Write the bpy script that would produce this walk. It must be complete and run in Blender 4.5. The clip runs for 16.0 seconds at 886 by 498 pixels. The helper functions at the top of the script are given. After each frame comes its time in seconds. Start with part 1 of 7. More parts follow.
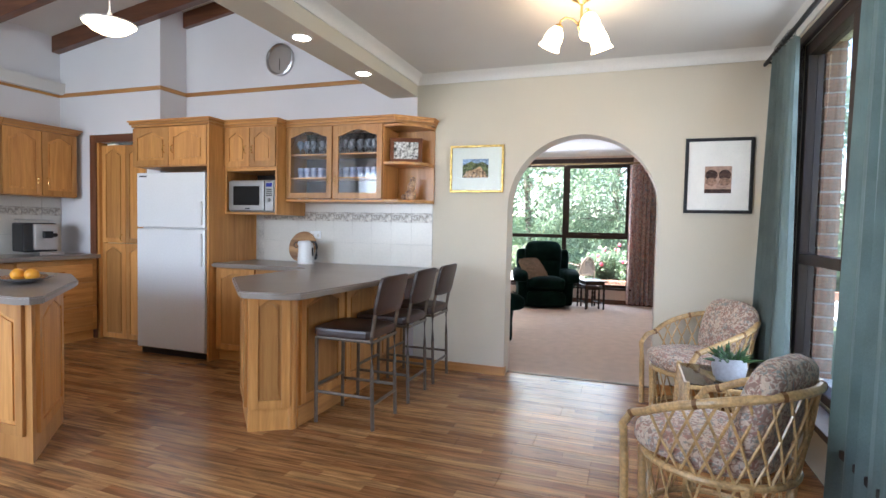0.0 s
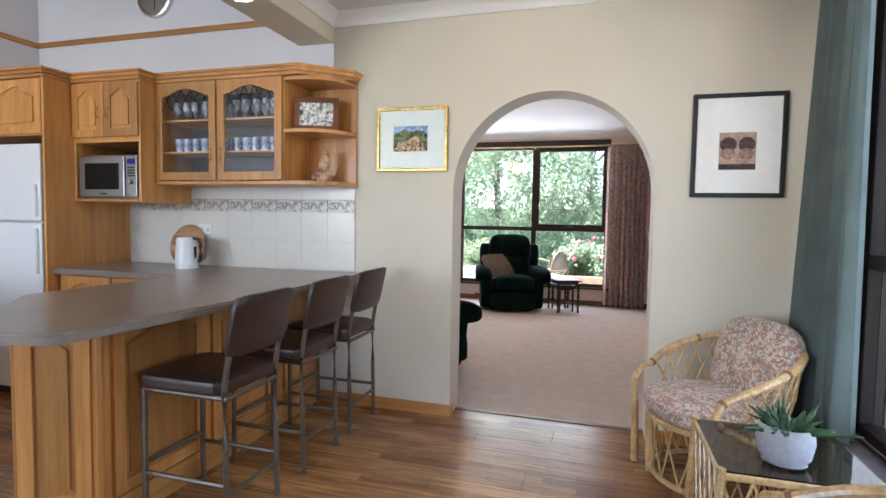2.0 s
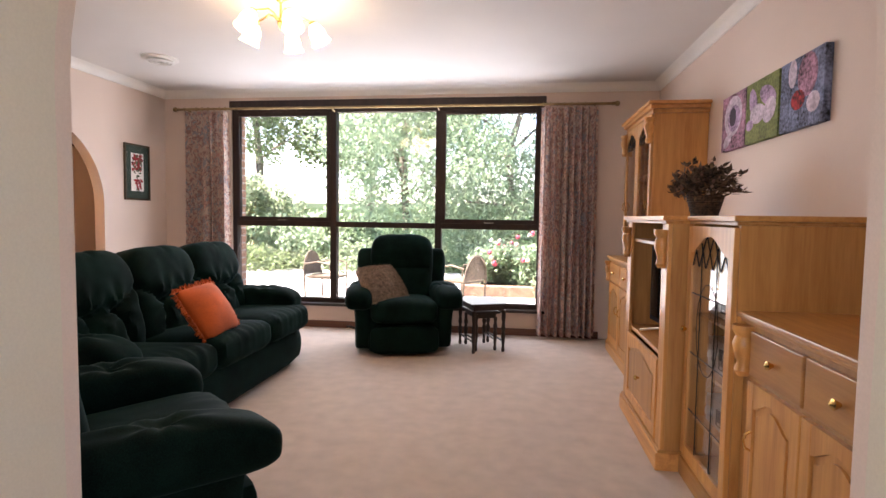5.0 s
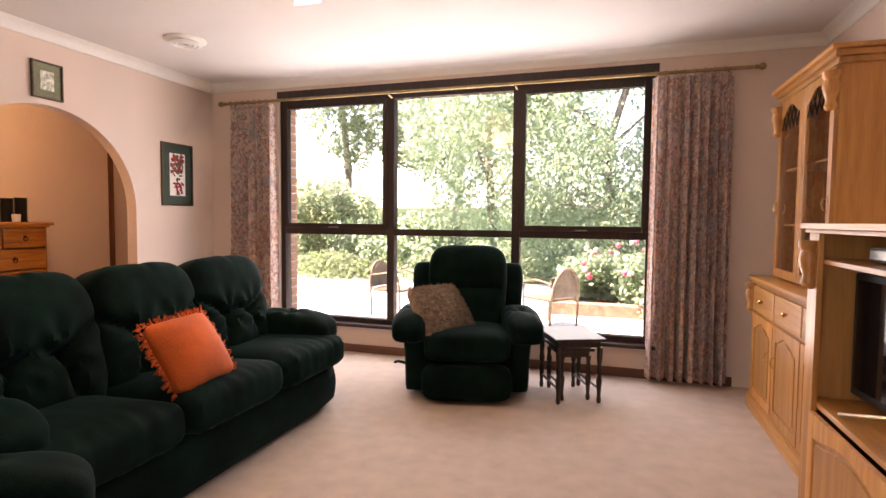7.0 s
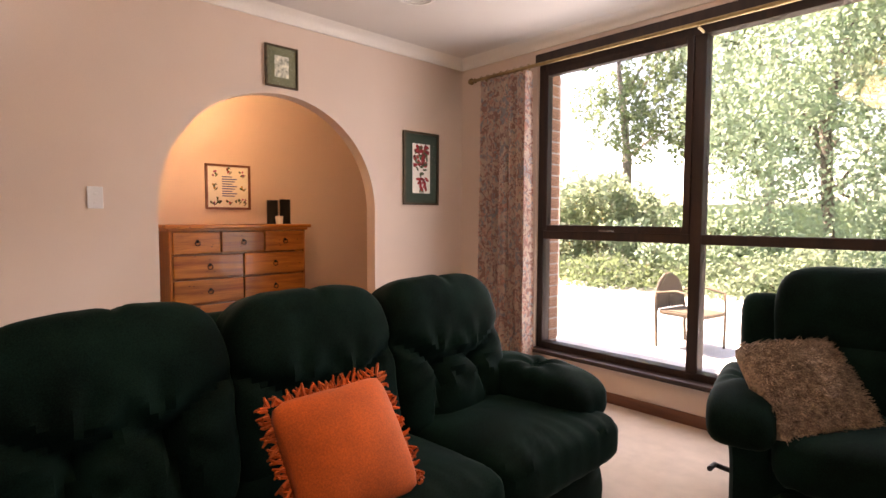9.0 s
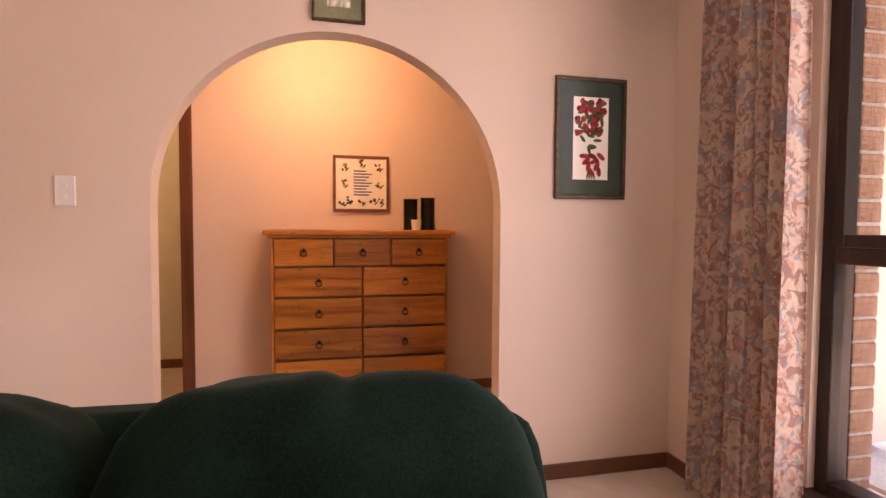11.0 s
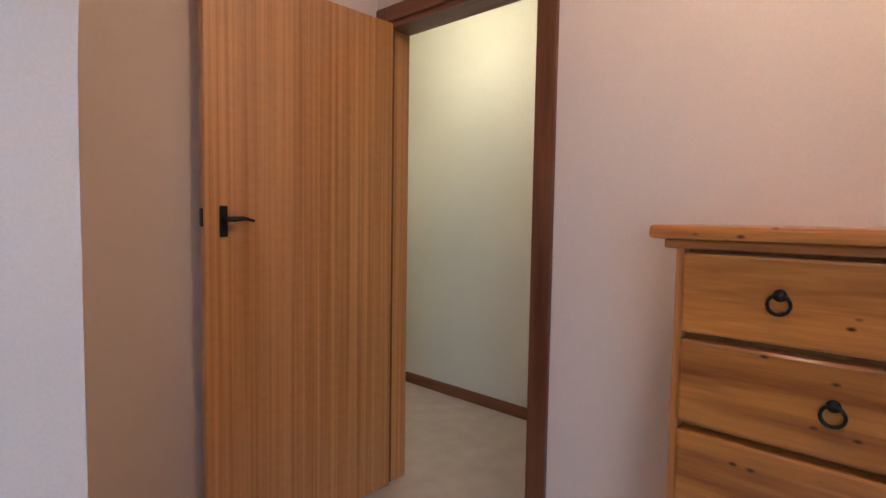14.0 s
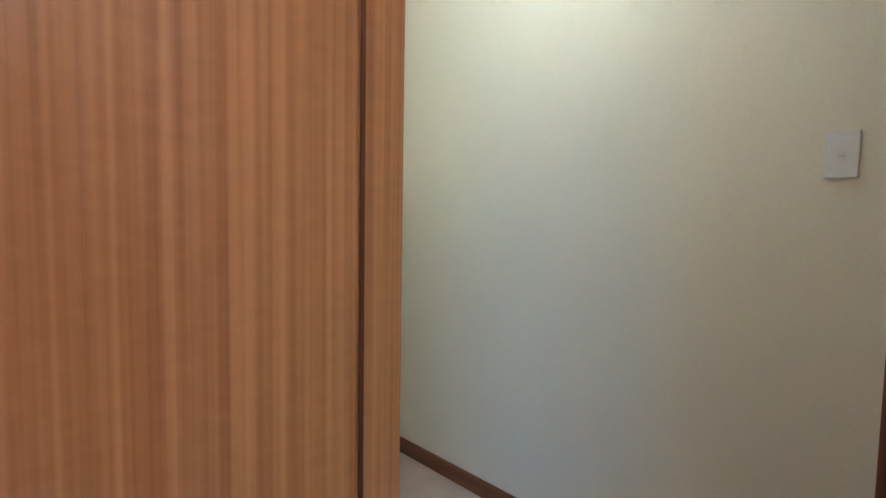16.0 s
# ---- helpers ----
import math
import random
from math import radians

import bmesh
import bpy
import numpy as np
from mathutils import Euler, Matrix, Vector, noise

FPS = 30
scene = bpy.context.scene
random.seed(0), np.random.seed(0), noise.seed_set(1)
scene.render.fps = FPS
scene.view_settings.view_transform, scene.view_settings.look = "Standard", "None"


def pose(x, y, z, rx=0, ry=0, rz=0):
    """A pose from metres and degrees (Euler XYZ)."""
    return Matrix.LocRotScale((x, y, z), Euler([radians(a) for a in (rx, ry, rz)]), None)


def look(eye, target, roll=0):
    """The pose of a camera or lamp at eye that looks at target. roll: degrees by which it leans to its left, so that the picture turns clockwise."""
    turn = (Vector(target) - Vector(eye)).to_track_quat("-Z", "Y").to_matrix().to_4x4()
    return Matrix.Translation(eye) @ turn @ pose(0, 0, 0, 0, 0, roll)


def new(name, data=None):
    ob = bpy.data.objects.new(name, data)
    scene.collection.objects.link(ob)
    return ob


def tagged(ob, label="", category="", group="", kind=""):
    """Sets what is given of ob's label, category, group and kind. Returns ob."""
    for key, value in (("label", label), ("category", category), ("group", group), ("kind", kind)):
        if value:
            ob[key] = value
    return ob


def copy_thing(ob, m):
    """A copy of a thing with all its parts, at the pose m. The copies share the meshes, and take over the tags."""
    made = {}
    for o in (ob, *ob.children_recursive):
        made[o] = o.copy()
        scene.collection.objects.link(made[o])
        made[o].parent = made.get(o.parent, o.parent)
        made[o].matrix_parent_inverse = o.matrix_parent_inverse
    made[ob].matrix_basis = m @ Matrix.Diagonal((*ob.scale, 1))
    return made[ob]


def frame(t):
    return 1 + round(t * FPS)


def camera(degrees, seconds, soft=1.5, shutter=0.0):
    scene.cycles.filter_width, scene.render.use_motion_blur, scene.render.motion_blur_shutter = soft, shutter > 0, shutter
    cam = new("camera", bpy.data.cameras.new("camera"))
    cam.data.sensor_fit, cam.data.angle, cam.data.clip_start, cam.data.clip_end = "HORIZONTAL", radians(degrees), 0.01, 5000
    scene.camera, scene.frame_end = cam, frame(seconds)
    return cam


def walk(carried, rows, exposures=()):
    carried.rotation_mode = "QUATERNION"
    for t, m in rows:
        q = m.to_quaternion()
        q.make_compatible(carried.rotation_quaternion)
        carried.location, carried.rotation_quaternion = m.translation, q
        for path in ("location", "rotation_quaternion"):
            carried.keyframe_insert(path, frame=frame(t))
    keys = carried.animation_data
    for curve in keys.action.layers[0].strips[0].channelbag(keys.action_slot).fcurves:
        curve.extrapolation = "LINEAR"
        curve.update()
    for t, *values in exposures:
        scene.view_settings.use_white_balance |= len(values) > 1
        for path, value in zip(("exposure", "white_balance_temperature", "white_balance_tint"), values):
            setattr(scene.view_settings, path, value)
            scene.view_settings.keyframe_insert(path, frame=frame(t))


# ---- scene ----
cam = camera(79.8, 16.0)
PATH = [
    (0, (-0.272, 1.46, 1.276), (-0.935, 3.345, 1.189), 1.2),
    (0.5, (-0.235, 1.599, 1.273), (-0.842, 3.503, 1.182), 1.1),
    (1, (-0.211, 1.881, 1.293), (-0.809, 3.787, 1.191), 1.0),
    (1.5, (-0.279, 2.235, 1.259), (-0.861, 4.145, 1.154), 1.0),
    (2, (-0.36, 2.66, 1.268), (-0.928, 4.574, 1.155), 1.0),
    (2.5, (-0.446, 3.126, 1.269), (-0.992, 5.047, 1.151), 1.1),
    (3, (-0.518, 3.603, 1.257), (-1.038, 5.53, 1.138), 1.1),
    (3.5, (-0.555, 4.084, 1.235), (-0.93, 6.045, 1.116), 1.4),
    (4, (-0.582, 4.552, 1.223), (-0.875, 6.527, 1.102), 1.1),
    (4.2, (-0.581, 4.722, 1.213), (-0.855, 6.699, 1.094), 0.8),
    (6.3, (-0.47, 6.076, 1.281), (-0.736, 8.055, 1.158), 0.8),
    (6.5, (-0.48, 6.168, 1.278), (-0.826, 8.134, 1.154), 0.7),
    (7, (-0.559, 6.43, 1.256), (-1.17, 8.332, 1.147), 0.5),
    (7.5, (-0.72, 6.671, 1.254), (-1.567, 8.48, 1.149), 0.4),
    (8, (-0.881, 6.93, 1.263), (-1.939, 8.624, 1.155), 0.3),
    (8.5, (-1.038, 7.265, 1.263), (-2.308, 8.807, 1.152), 0.2),
    (9, (-1.222, 7.637, 1.267), (-2.68, 9.001, 1.149), 0.2),
    (9.2, (-1.289, 7.798, 1.282), (-2.818, 9.083, 1.159), 0.1),
    (11.3, (-2.339, 9.305, 1.237), (-4.316, 9.597, 1.144), 0.5),
    (11.5, (-2.482, 9.376, 1.237), (-4.472, 9.547, 1.139), 0.6),
    (12, (-2.87, 9.517, 1.225), (-4.856, 9.301, 1.128), 0.6),
    (12.5, (-3.293, 9.595, 1.215), (-5.184, 8.953, 1.104), 0.4),
    (13, (-3.725, 9.562, 1.202), (-5.478, 8.605, 1.099), 0.7),
    (13.5, (-4.098, 9.447, 1.228), (-5.718, 8.282, 1.094), 0.6),
    (14, (-4.423, 9.285, 1.214), (-5.886, 7.928, 1.093), 0.9),
    (14.5, (-4.647, 9.028, 1.208), (-6.049, 7.609, 1.07), 0.9),
    (15.2, (-4.96, 8.643, 1.203), (-6.388, 7.253, 1.04), 1.4),
    (15.5, (-5.091, 8.498, 1.212), (-6.537, 7.127, 1.038), 1.5),
    (16.0, (-5.45, 8.335, 1.218), (-6.794, 6.861, 1.077), 1.0),
]
walk(cam, [(t, look(eye, target, roll)) for t, eye, target, roll in PATH],
     exposures=[(0.0, 2.98, 6100, 17), (3.5, 2.85, 6300, 17), (4.2, 2.85, 6500, 19), (6.3, 3.08, 7900, 33), (9.2, 2.70, 8400, 32), (11.3, 2.85, 9200, 48), (11.6, 2.8, 8900, 44), (12.4, 2.6, 5900, 12), (14.0, 2.62, 5000, 10), (15.0, 2.7, 4700, 9), (16.0, 2.92, 4300, 7)])

# ---- world, sun and lamps ----
world = bpy.data.worlds.new("sky")
scene.world = world
world.use_nodes = True
sky = world.node_tree.nodes.new("ShaderNodeTexSky")
sky.sky_type, sky.sun_disc = "NISHITA", False
sky.sun_elevation, sky.sun_rotation = radians(60), radians(270)
world.node_tree.links.new(sky.outputs[0], world.node_tree.nodes["Background"].inputs[0])
world.node_tree.nodes["Background"].inputs[1].default_value = 0.15

sun = new("sun", bpy.data.lights.new("sun", "SUN"))
sun.data.energy, sun.data.angle, sun.data.color = 5.0, radians(0.6), (1.0, 0.95, 0.87)
sun.matrix_world = look((0, 0, 0), (0.50, 0.05, -0.86))


def area(name, eye, target, w, h, watts, color):
    ob = new(name, bpy.data.lights.new(name, "AREA"))
    ob.data.shape, ob.data.size, ob.data.size_y, ob.data.energy, ob.data.color = "RECTANGLE", w, h, watts, color
    ob.matrix_world = look(eye, target)
    return ob


def bulb(name, at, watts, color, radius=0.03):
    ob = new(name, bpy.data.lights.new(name, "POINT"))
    ob.data.energy, ob.data.color, ob.data.shadow_soft_size = watts, color, radius
    ob.location = at
    return ob


DAY, WARM = (0.80, 0.91, 1.0), (1.0, 0.66, 0.36)
area("window_light_living", (-1.98, 10.94, 1.35), (-1.98, 8.0, 1.35), 3.3, 2.0, 10.8, DAY)
area("window_light_dining", (0.705, 3.95, 1.4), (-2.0, 3.95, 1.4), 2.7, 1.9, 5.2, DAY)
# the kitchen one is an added fill behind the camera, from no known window
area("fill_light_kitchen", (-4.2, -0.9, 1.6), (-4.2, 5.0, 1.5), 3.6, 1.6, 21, (0.74, 0.88, 1.0))
bulb("living_lamp_light", (-2.02, 8.55, 2.33), 1.7, WARM, 0.12)
bulb("dining_lamp_light", (-0.575, 4.62, 2.36), 0.85, WARM, 0.10)
bulb("hall_lamp_light", (-5.3, 9.15, 2.25), 3.5, WARM)
bulb("corridor_lamp_light", (-6.45, 7.2, 2.3), 2.0, (1.0, 0.77, 0.45))


# ---- materials ----
def mat(name, base, rough=0.6, metal=0.0, var=0.12, scale=8.0, grain=60.0, bump=0.1, depth=0.004, dark=None, coat=0.0, sheen=0.0, spec=0.5, stretch=(1, 1, 1)):
    """A surface whose colour varies at two scales, with a fine relief."""
    m = bpy.data.materials.new(name)
    m.use_nodes = True
    n, l = m.node_tree.nodes, m.node_tree.links
    p = n["Principled BSDF"]
    tc, mp = n.new("ShaderNodeTexCoord"), n.new("ShaderNodeMapping")
    mp.inputs["Scale"].default_value = stretch
    l.new(tc.outputs["Object"], mp.inputs[0])
    a, b, mix, ramp = n.new("ShaderNodeTexNoise"), n.new("ShaderNodeTexNoise"), n.new("ShaderNodeMath"), n.new("ShaderNodeValToRGB")
    a.inputs["Scale"].default_value, b.inputs["Scale"].default_value = scale, grain
    a.inputs["Detail"].default_value, b.inputs["Detail"].default_value = 3, 4
    for q in (a, b):
        l.new(mp.outputs[0], q.inputs["Vector"])
    mix.operation, mix.inputs[1].default_value = "ADD", 0.0
    half = n.new("ShaderNodeMath")
    half.operation, half.inputs[1].default_value = "MULTIPLY", 0.5
    l.new(a.outputs[0], mix.inputs[0])
    l.new(b.outputs[0], mix.inputs[1])
    l.new(mix.outputs[0], half.inputs[0])
    l.new(half.outputs[0], ramp.inputs[0])
    d = dark or [c * (1 - 2.5 * var) for c in base]
    ramp.color_ramp.elements[0].position, ramp.color_ramp.elements[1].position = 0.36, 0.64
    ramp.color_ramp.elements[0].color = (*[max(0, c) for c in d], 1)
    ramp.color_ramp.elements[1].color = (*[min(1, c * (1 + 0.6 * var)) for c in base], 1)
    l.new(ramp.outputs[0], p.inputs["Base Color"])
    p.inputs["Roughness"].default_value, p.inputs["Metallic"].default_value = rough, metal
    p.inputs["Coat Weight"].default_value, p.inputs["Sheen Weight"].default_value = coat, sheen
    p.inputs["Specular IOR Level"].default_value = spec
    if bump:
        bp = n.new("ShaderNodeBump")
        bp.inputs["Strength"].default_value, bp.inputs["Distance"].default_value = bump, depth
        l.new(half.outputs[0], bp.inputs["Height"])
        l.new(bp.outputs[0], p.inputs["Normal"])
    return m


def timber(name, light, dark, axis=2, rough=0.4, ring=9.0, coat=0.15, by_object=0.25, knots=False):
    """Sawn timber with its grain along one axis, each piece a little different."""
    m = bpy.data.materials.new(name)
    m.use_nodes = True
    n, l = m.node_tree.nodes, m.node_tree.links
    p = n["Principled BSDF"]
    tc, mp, info = n.new("ShaderNodeTexCoord"), n.new("ShaderNodeMapping"), n.new("ShaderNodeObjectInfo")
    s = [ring, ring, ring]
    s[axis] = ring * 0.07
    mp.inputs["Scale"].default_value = s
    off = n.new("ShaderNodeVectorMath")
    off.operation = "MULTIPLY_ADD"
    off.inputs[1].default_value = (1, 1, 1)
    l.new(tc.outputs["Object"], off.inputs[0])
    ten = n.new("ShaderNodeMath")
    ten.operation, ten.inputs[1].default_value = "MULTIPLY", 7.0
    l.new(info.outputs["Random"], ten.inputs[0])
    l.new(ten.outputs[0], off.inputs[2])
    l.new(off.outputs[0], mp.inputs[0])
    a, b = n.new("ShaderNodeTexNoise"), n.new("ShaderNodeTexNoise")
    a.inputs["Scale"].default_value, a.inputs["Detail"].default_value, a.inputs["Distortion"].default_value = 1.6, 5, 1.2
    b.inputs["Scale"].default_value, b.inputs["Detail"].default_value = 14, 3
    l.new(mp.outputs[0], a.inputs["Vector"])
    l.new(mp.outputs[0], b.inputs["Vector"])
    sm = n.new("ShaderNodeMath")
    sm.operation = "MULTIPLY_ADD"
    sm.inputs[1].default_value = 0.35
    l.new(b.outputs[0], sm.inputs[0])
    l.new(a.outputs[0], sm.inputs[2])
    ramp = n.new("ShaderNodeValToRGB")
    ramp.color_ramp.elements[0].position, ramp.color_ramp.elements[1].position = 0.45, 0.85
    ramp.color_ramp.elements[0].color, ramp.color_ramp.elements[1].color = (*dark, 1), (*light, 1)
    l.new(sm.outputs[0], ramp.inputs[0])
    hsv = n.new("ShaderNodeHueSaturation")
    vr = n.new("ShaderNodeMapRange")
    vr.inputs[3].default_value, vr.inputs[4].default_value = 1 - by_object, 1 + by_object
    l.new(info.outputs["Random"], vr.inputs[0])
    l.new(vr.outputs[0], hsv.inputs["Value"])
    l.new(ramp.outputs[0], hsv.inputs["Color"])
    out = hsv.outputs[0]
    if knots:
        v, kr, mx = n.new("ShaderNodeTexVoronoi"), n.new("ShaderNodeValToRGB"), n.new("ShaderNodeMix")
        km = n.new("ShaderNodeMapping")
        ks = [5.0, 5.0, 5.0]
        ks[axis] = 2.6
        km.inputs["Scale"].default_value = ks
        l.new(off.outputs[0], km.inputs[0])
        l.new(km.outputs[0], v.inputs["Vector"])
        kr.color_ramp.elements[0].position, kr.color_ramp.elements[1].position = 0.05, 0.13
        l.new(v.outputs["Distance"], kr.inputs[0])
        mx.data_type = "RGBA"
        mx.inputs[6].default_value = (dark[0] * 0.25, dark[1] * 0.18, dark[2] * 0.15, 1)
        l.new(kr.outputs[0], mx.inputs[0])
        l.new(out, mx.inputs[7])
        out = mx.outputs[2]
    l.new(out, p.inputs["Base Color"])
    p.inputs["Roughness"].default_value, p.inputs["Coat Weight"].default_value = rough, coat
    bp = n.new("ShaderNodeBump")
    bp.inputs["Strength"].default_value, bp.inputs["Distance"].default_value = 0.12, 0.002
    l.new(sm.outputs[0], bp.inputs["Height"])
    l.new(bp.outputs[0], p.inputs["Normal"])
    return m


def veneer(name, light, dark):
    """Varnished sheet veneer: upright ribbons of light and dark with short cross ripples."""
    m = bpy.data.materials.new(name)
    m.use_nodes = True
    n, l = m.node_tree.nodes, m.node_tree.links
    p, tc = n["Principled BSDF"], n.new("ShaderNodeTexCoord")
    def layer(scale, detail):
        mp, q = n.new("ShaderNodeMapping"), n.new("ShaderNodeTexNoise")
        mp.inputs["Scale"].default_value = scale
        q.inputs["Scale"].default_value, q.inputs["Detail"].default_value = 1.0, detail
        l.new(tc.outputs["Object"], mp.inputs[0])
        l.new(mp.outputs[0], q.inputs["Vector"])
        return q.outputs[0]
    def blend(a, b, k):
        q = n.new("ShaderNodeMath")
        q.operation, q.inputs[1].default_value = "MULTIPLY_ADD", k
        l.new(b, q.inputs[0])
        l.new(a, q.inputs[2])
        return q.outputs[0]
    broad, fine, ripple = layer((17, 2, 0.35), 1), layer((62, 4, 0.5), 2), layer((24, 2, 40), 2)
    total = blend(blend(fine, broad, 0.55), ripple, 0.20)
    half = n.new("ShaderNodeMath")
    half.operation, half.inputs[1].default_value = "MULTIPLY", 0.5
    l.new(total, half.inputs[0])
    total = half.outputs[0]
    ramp = n.new("ShaderNodeValToRGB")
    ramp.color_ramp.elements[0].position, ramp.color_ramp.elements[1].position = 0.31, 0.56
    ramp.color_ramp.elements[0].color, ramp.color_ramp.elements[1].color = (*dark, 1), (*light, 1)
    l.new(total, ramp.inputs[0])
    l.new(ramp.outputs[0], p.inputs["Base Color"])
    p.inputs["Roughness"].default_value, p.inputs["Coat Weight"].default_value, p.inputs["Coat Roughness"].default_value = 0.34, 1.0, 0.22
    bp = n.new("ShaderNodeBump")
    bp.inputs["Strength"].default_value, bp.inputs["Distance"].default_value = 0.1, 0.0015
    l.new(total, bp.inputs["Height"])
    l.new(bp.outputs[0], p.inputs["Normal"])
    return m


def floral(name, ground, blooms, scale=14.0, stretch=(1, 1, 1), rough=0.9):
    """Printed cloth: blotches of several colours over a pale ground."""
    m = bpy.data.materials.new(name)
    m.use_nodes = True
    n, l = m.node_tree.nodes, m.node_tree.links
    p = n["Principled BSDF"]
    tc, mp = n.new("ShaderNodeTexCoord"), n.new("ShaderNodeMapping")
    mp.inputs["Scale"].default_value = stretch
    l.new(tc.outputs["Object"], mp.inputs[0])
    last = None
    for i, colour in enumerate(blooms):
        q, r, mx = n.new("ShaderNodeTexNoise"), n.new("ShaderNodeValToRGB"), n.new("ShaderNodeMix")
        sh = n.new("ShaderNodeVectorMath")
        sh.operation, sh.inputs[1].default_value = "ADD", (3.7 * i, 1.9 * i, 5.1 * i)
        l.new(mp.outputs[0], sh.inputs[0])
        l.new(sh.outputs[0], q.inputs["Vector"])
        q.inputs["Scale"].default_value, q.inputs["Detail"].default_value, q.inputs["Distortion"].default_value = scale * (1 + 0.25 * i), 4, 1.5
        r.color_ramp.elements[0].position, r.color_ramp.elements[1].position = 0.52, 0.57
        l.new(q.outputs[0], r.inputs[0])
        mx.data_type = "RGBA"
        mx.inputs[6].default_value, mx.inputs[7].default_value = (*ground, 1), (*colour, 1)
        if last:
            l.new(last, mx.inputs[6])
        l.new(r.outputs[0], mx.inputs[0])
        last = mx.outputs[2]
    l.new(last, p.inputs["Base Color"])
    w, bp = n.new("ShaderNodeTexNoise"), n.new("ShaderNodeBump")
    w.inputs["Scale"].default_value = 400
    l.new(tc.outputs["Object"], w.inputs["Vector"])
    bp.inputs["Strength"].default_value, bp.inputs["Distance"].default_value = 0.3, 0.001
    l.new(w.outputs[0], bp.inputs["Height"])
    l.new(bp.outputs[0], p.inputs["Normal"])
    p.inputs["Roughness"].default_value, p.inputs["Sheen Weight"].default_value = rough, 0.2
    return m


def glass(name, tint=(1, 1, 1), rough=0.0):
    m = bpy.data.materials.new(name)
    m.use_nodes = True
    p = m.node_tree.nodes["Principled BSDF"]
    p.inputs["Base Color"].default_value = (*tint, 1)
    p.inputs["Transmission Weight"].default_value, p.inputs["Roughness"].default_value, p.inputs["IOR"].default_value = 1.0, rough, 1.45
    return m


def glow(name, colour, strength):
    m = bpy.data.materials.new(name)
    m.use_nodes = True
    p = m.node_tree.nodes["Principled BSDF"]
    p.inputs["Base Color"].default_value = (*colour, 1)
    p.inputs["Emission Color"].default_value, p.inputs["Emission Strength"].default_value = (*colour, 1), strength
    return m


CREAM = mat("cream_wall_paint", (0.695, 0.64, 0.525), 0.7, var=0.03, scale=1.3, grain=220, bump=0.06, depth=0.001)
PINK = mat("pale_pink_wall_paint", (0.73, 0.60, 0.52), 0.7, var=0.03, scale=1.3, grain=220, bump=0.06, depth=0.001)
LILAC = mat("white_wall_paint", (0.78, 0.76, 0.78), 0.7, var=0.03, scale=1.3, grain=220, bump=0.06, depth=0.001)
PALEGREEN = mat("pale_cream_corridor_paint", (0.77, 0.74, 0.62), 0.7, var=0.03, scale=1.3, grain=220, bump=0.06, depth=0.001)
WHITE = mat("white_ceiling_paint", (0.73, 0.715, 0.69), 0.75, var=0.02, scale=2, grain=260, bump=0.05, depth=0.001)
CORNICE = mat("white_gloss_trim_paint", (0.82, 0.81, 0.77), 0.4, var=0.02, scale=3, bump=0.02)
OAK = timber("honey_oak", (0.60, 0.295, 0.088), (0.42, 0.175, 0.044), 2, 0.38)
OAKX = timber("honey_oak_across", (0.60, 0.295, 0.088), (0.42, 0.175, 0.044), 0, 0.38)
OAKY = timber("honey_oak_along", (0.60, 0.295, 0.088), (0.42, 0.175, 0.044), 1, 0.38)
PINE = timber("knotty_pine_varnish", (0.52, 0.205, 0.036), (0.22, 0.062, 0.010), 1, 0.32, coat=0.25, knots=True)
PINEZ = timber("knotty_pine_upright", (0.50, 0.21, 0.045), (0.27, 0.085, 0.016), 2, 0.32, coat=0.3)
REDWOOD = timber("red_brown_trim_timber", (0.19, 0.07, 0.03), (0.10, 0.03, 0.013), 2, 0.35)
REDWOODY = timber("red_brown_trim_along", (0.19, 0.07, 0.03), (0.10, 0.03, 0.013), 1, 0.35)
REDWOODX = timber("red_brown_trim_across", (0.19, 0.07, 0.03), (0.10, 0.03, 0.013), 0, 0.35)
DARK = timber("dark_stained_window_timber", (0.040, 0.018, 0.011), (0.015, 0.007, 0.005), 2, 0.55, coat=0.03, by_object=0.1)
DOORWOOD = veneer("ribbon_grain_door_veneer", (0.66, 0.31, 0.095), (0.38, 0.15, 0.038))
# wood of the turned tables; also colours cabinet backs dark, as recess shade
BLACKWOOD = timber("near_black_wood_and_recess_shade", (0.03, 0.015, 0.01), (0.012, 0.006, 0.005), 2, 0.4, coat=0.05)
CARPET = mat("pale_beige_carpet", (0.62, 0.52, 0.45), 0.95, var=0.07, scale=9.0, grain=420, bump=0.8, depth=0.006, sheen=0.05)
WORKTOP = mat("grey_brown_laminate", (0.27, 0.225, 0.19), 0.28, var=0.10, scale=3, grain=180, bump=0.02)
ENAMEL = mat("white_enamel", (0.78, 0.79, 0.80), 0.3, var=0.02, scale=2, bump=0.02)
TILE = mat("white_glazed_tile", (0.69, 0.655, 0.59), 0.18, var=0.03, scale=4, bump=0.02)
GROUT = mat("pale_grout", (0.66, 0.63, 0.57), 0.9)
STEEL = mat("brushed_steel", (0.62, 0.61, 0.60), 0.3, 1.0, var=0.06, grain=300)
BRASS = mat("polished_brass", (0.75, 0.52, 0.20), 0.25, 1.0, var=0.08)
AGEDBRASS = mat("aged_brass_rod", (0.42, 0.30, 0.15), 0.42, 0.9, var=0.15)
BRONZE = mat("dull_bronze_tube", (0.20, 0.165, 0.13), 0.42, 0.7, var=0.1)
BLACK = mat("black_plastic", (0.015, 0.015, 0.017), 0.5, var=0.1)
IRON = mat("black_iron", (0.02, 0.018, 0.016), 0.45, 0.6, var=0.2)
LEATHER = mat("dark_brown_vinyl", (0.045, 0.022, 0.016), 0.38, var=0.2, scale=6, grain=160, bump=0.25, depth=0.002)
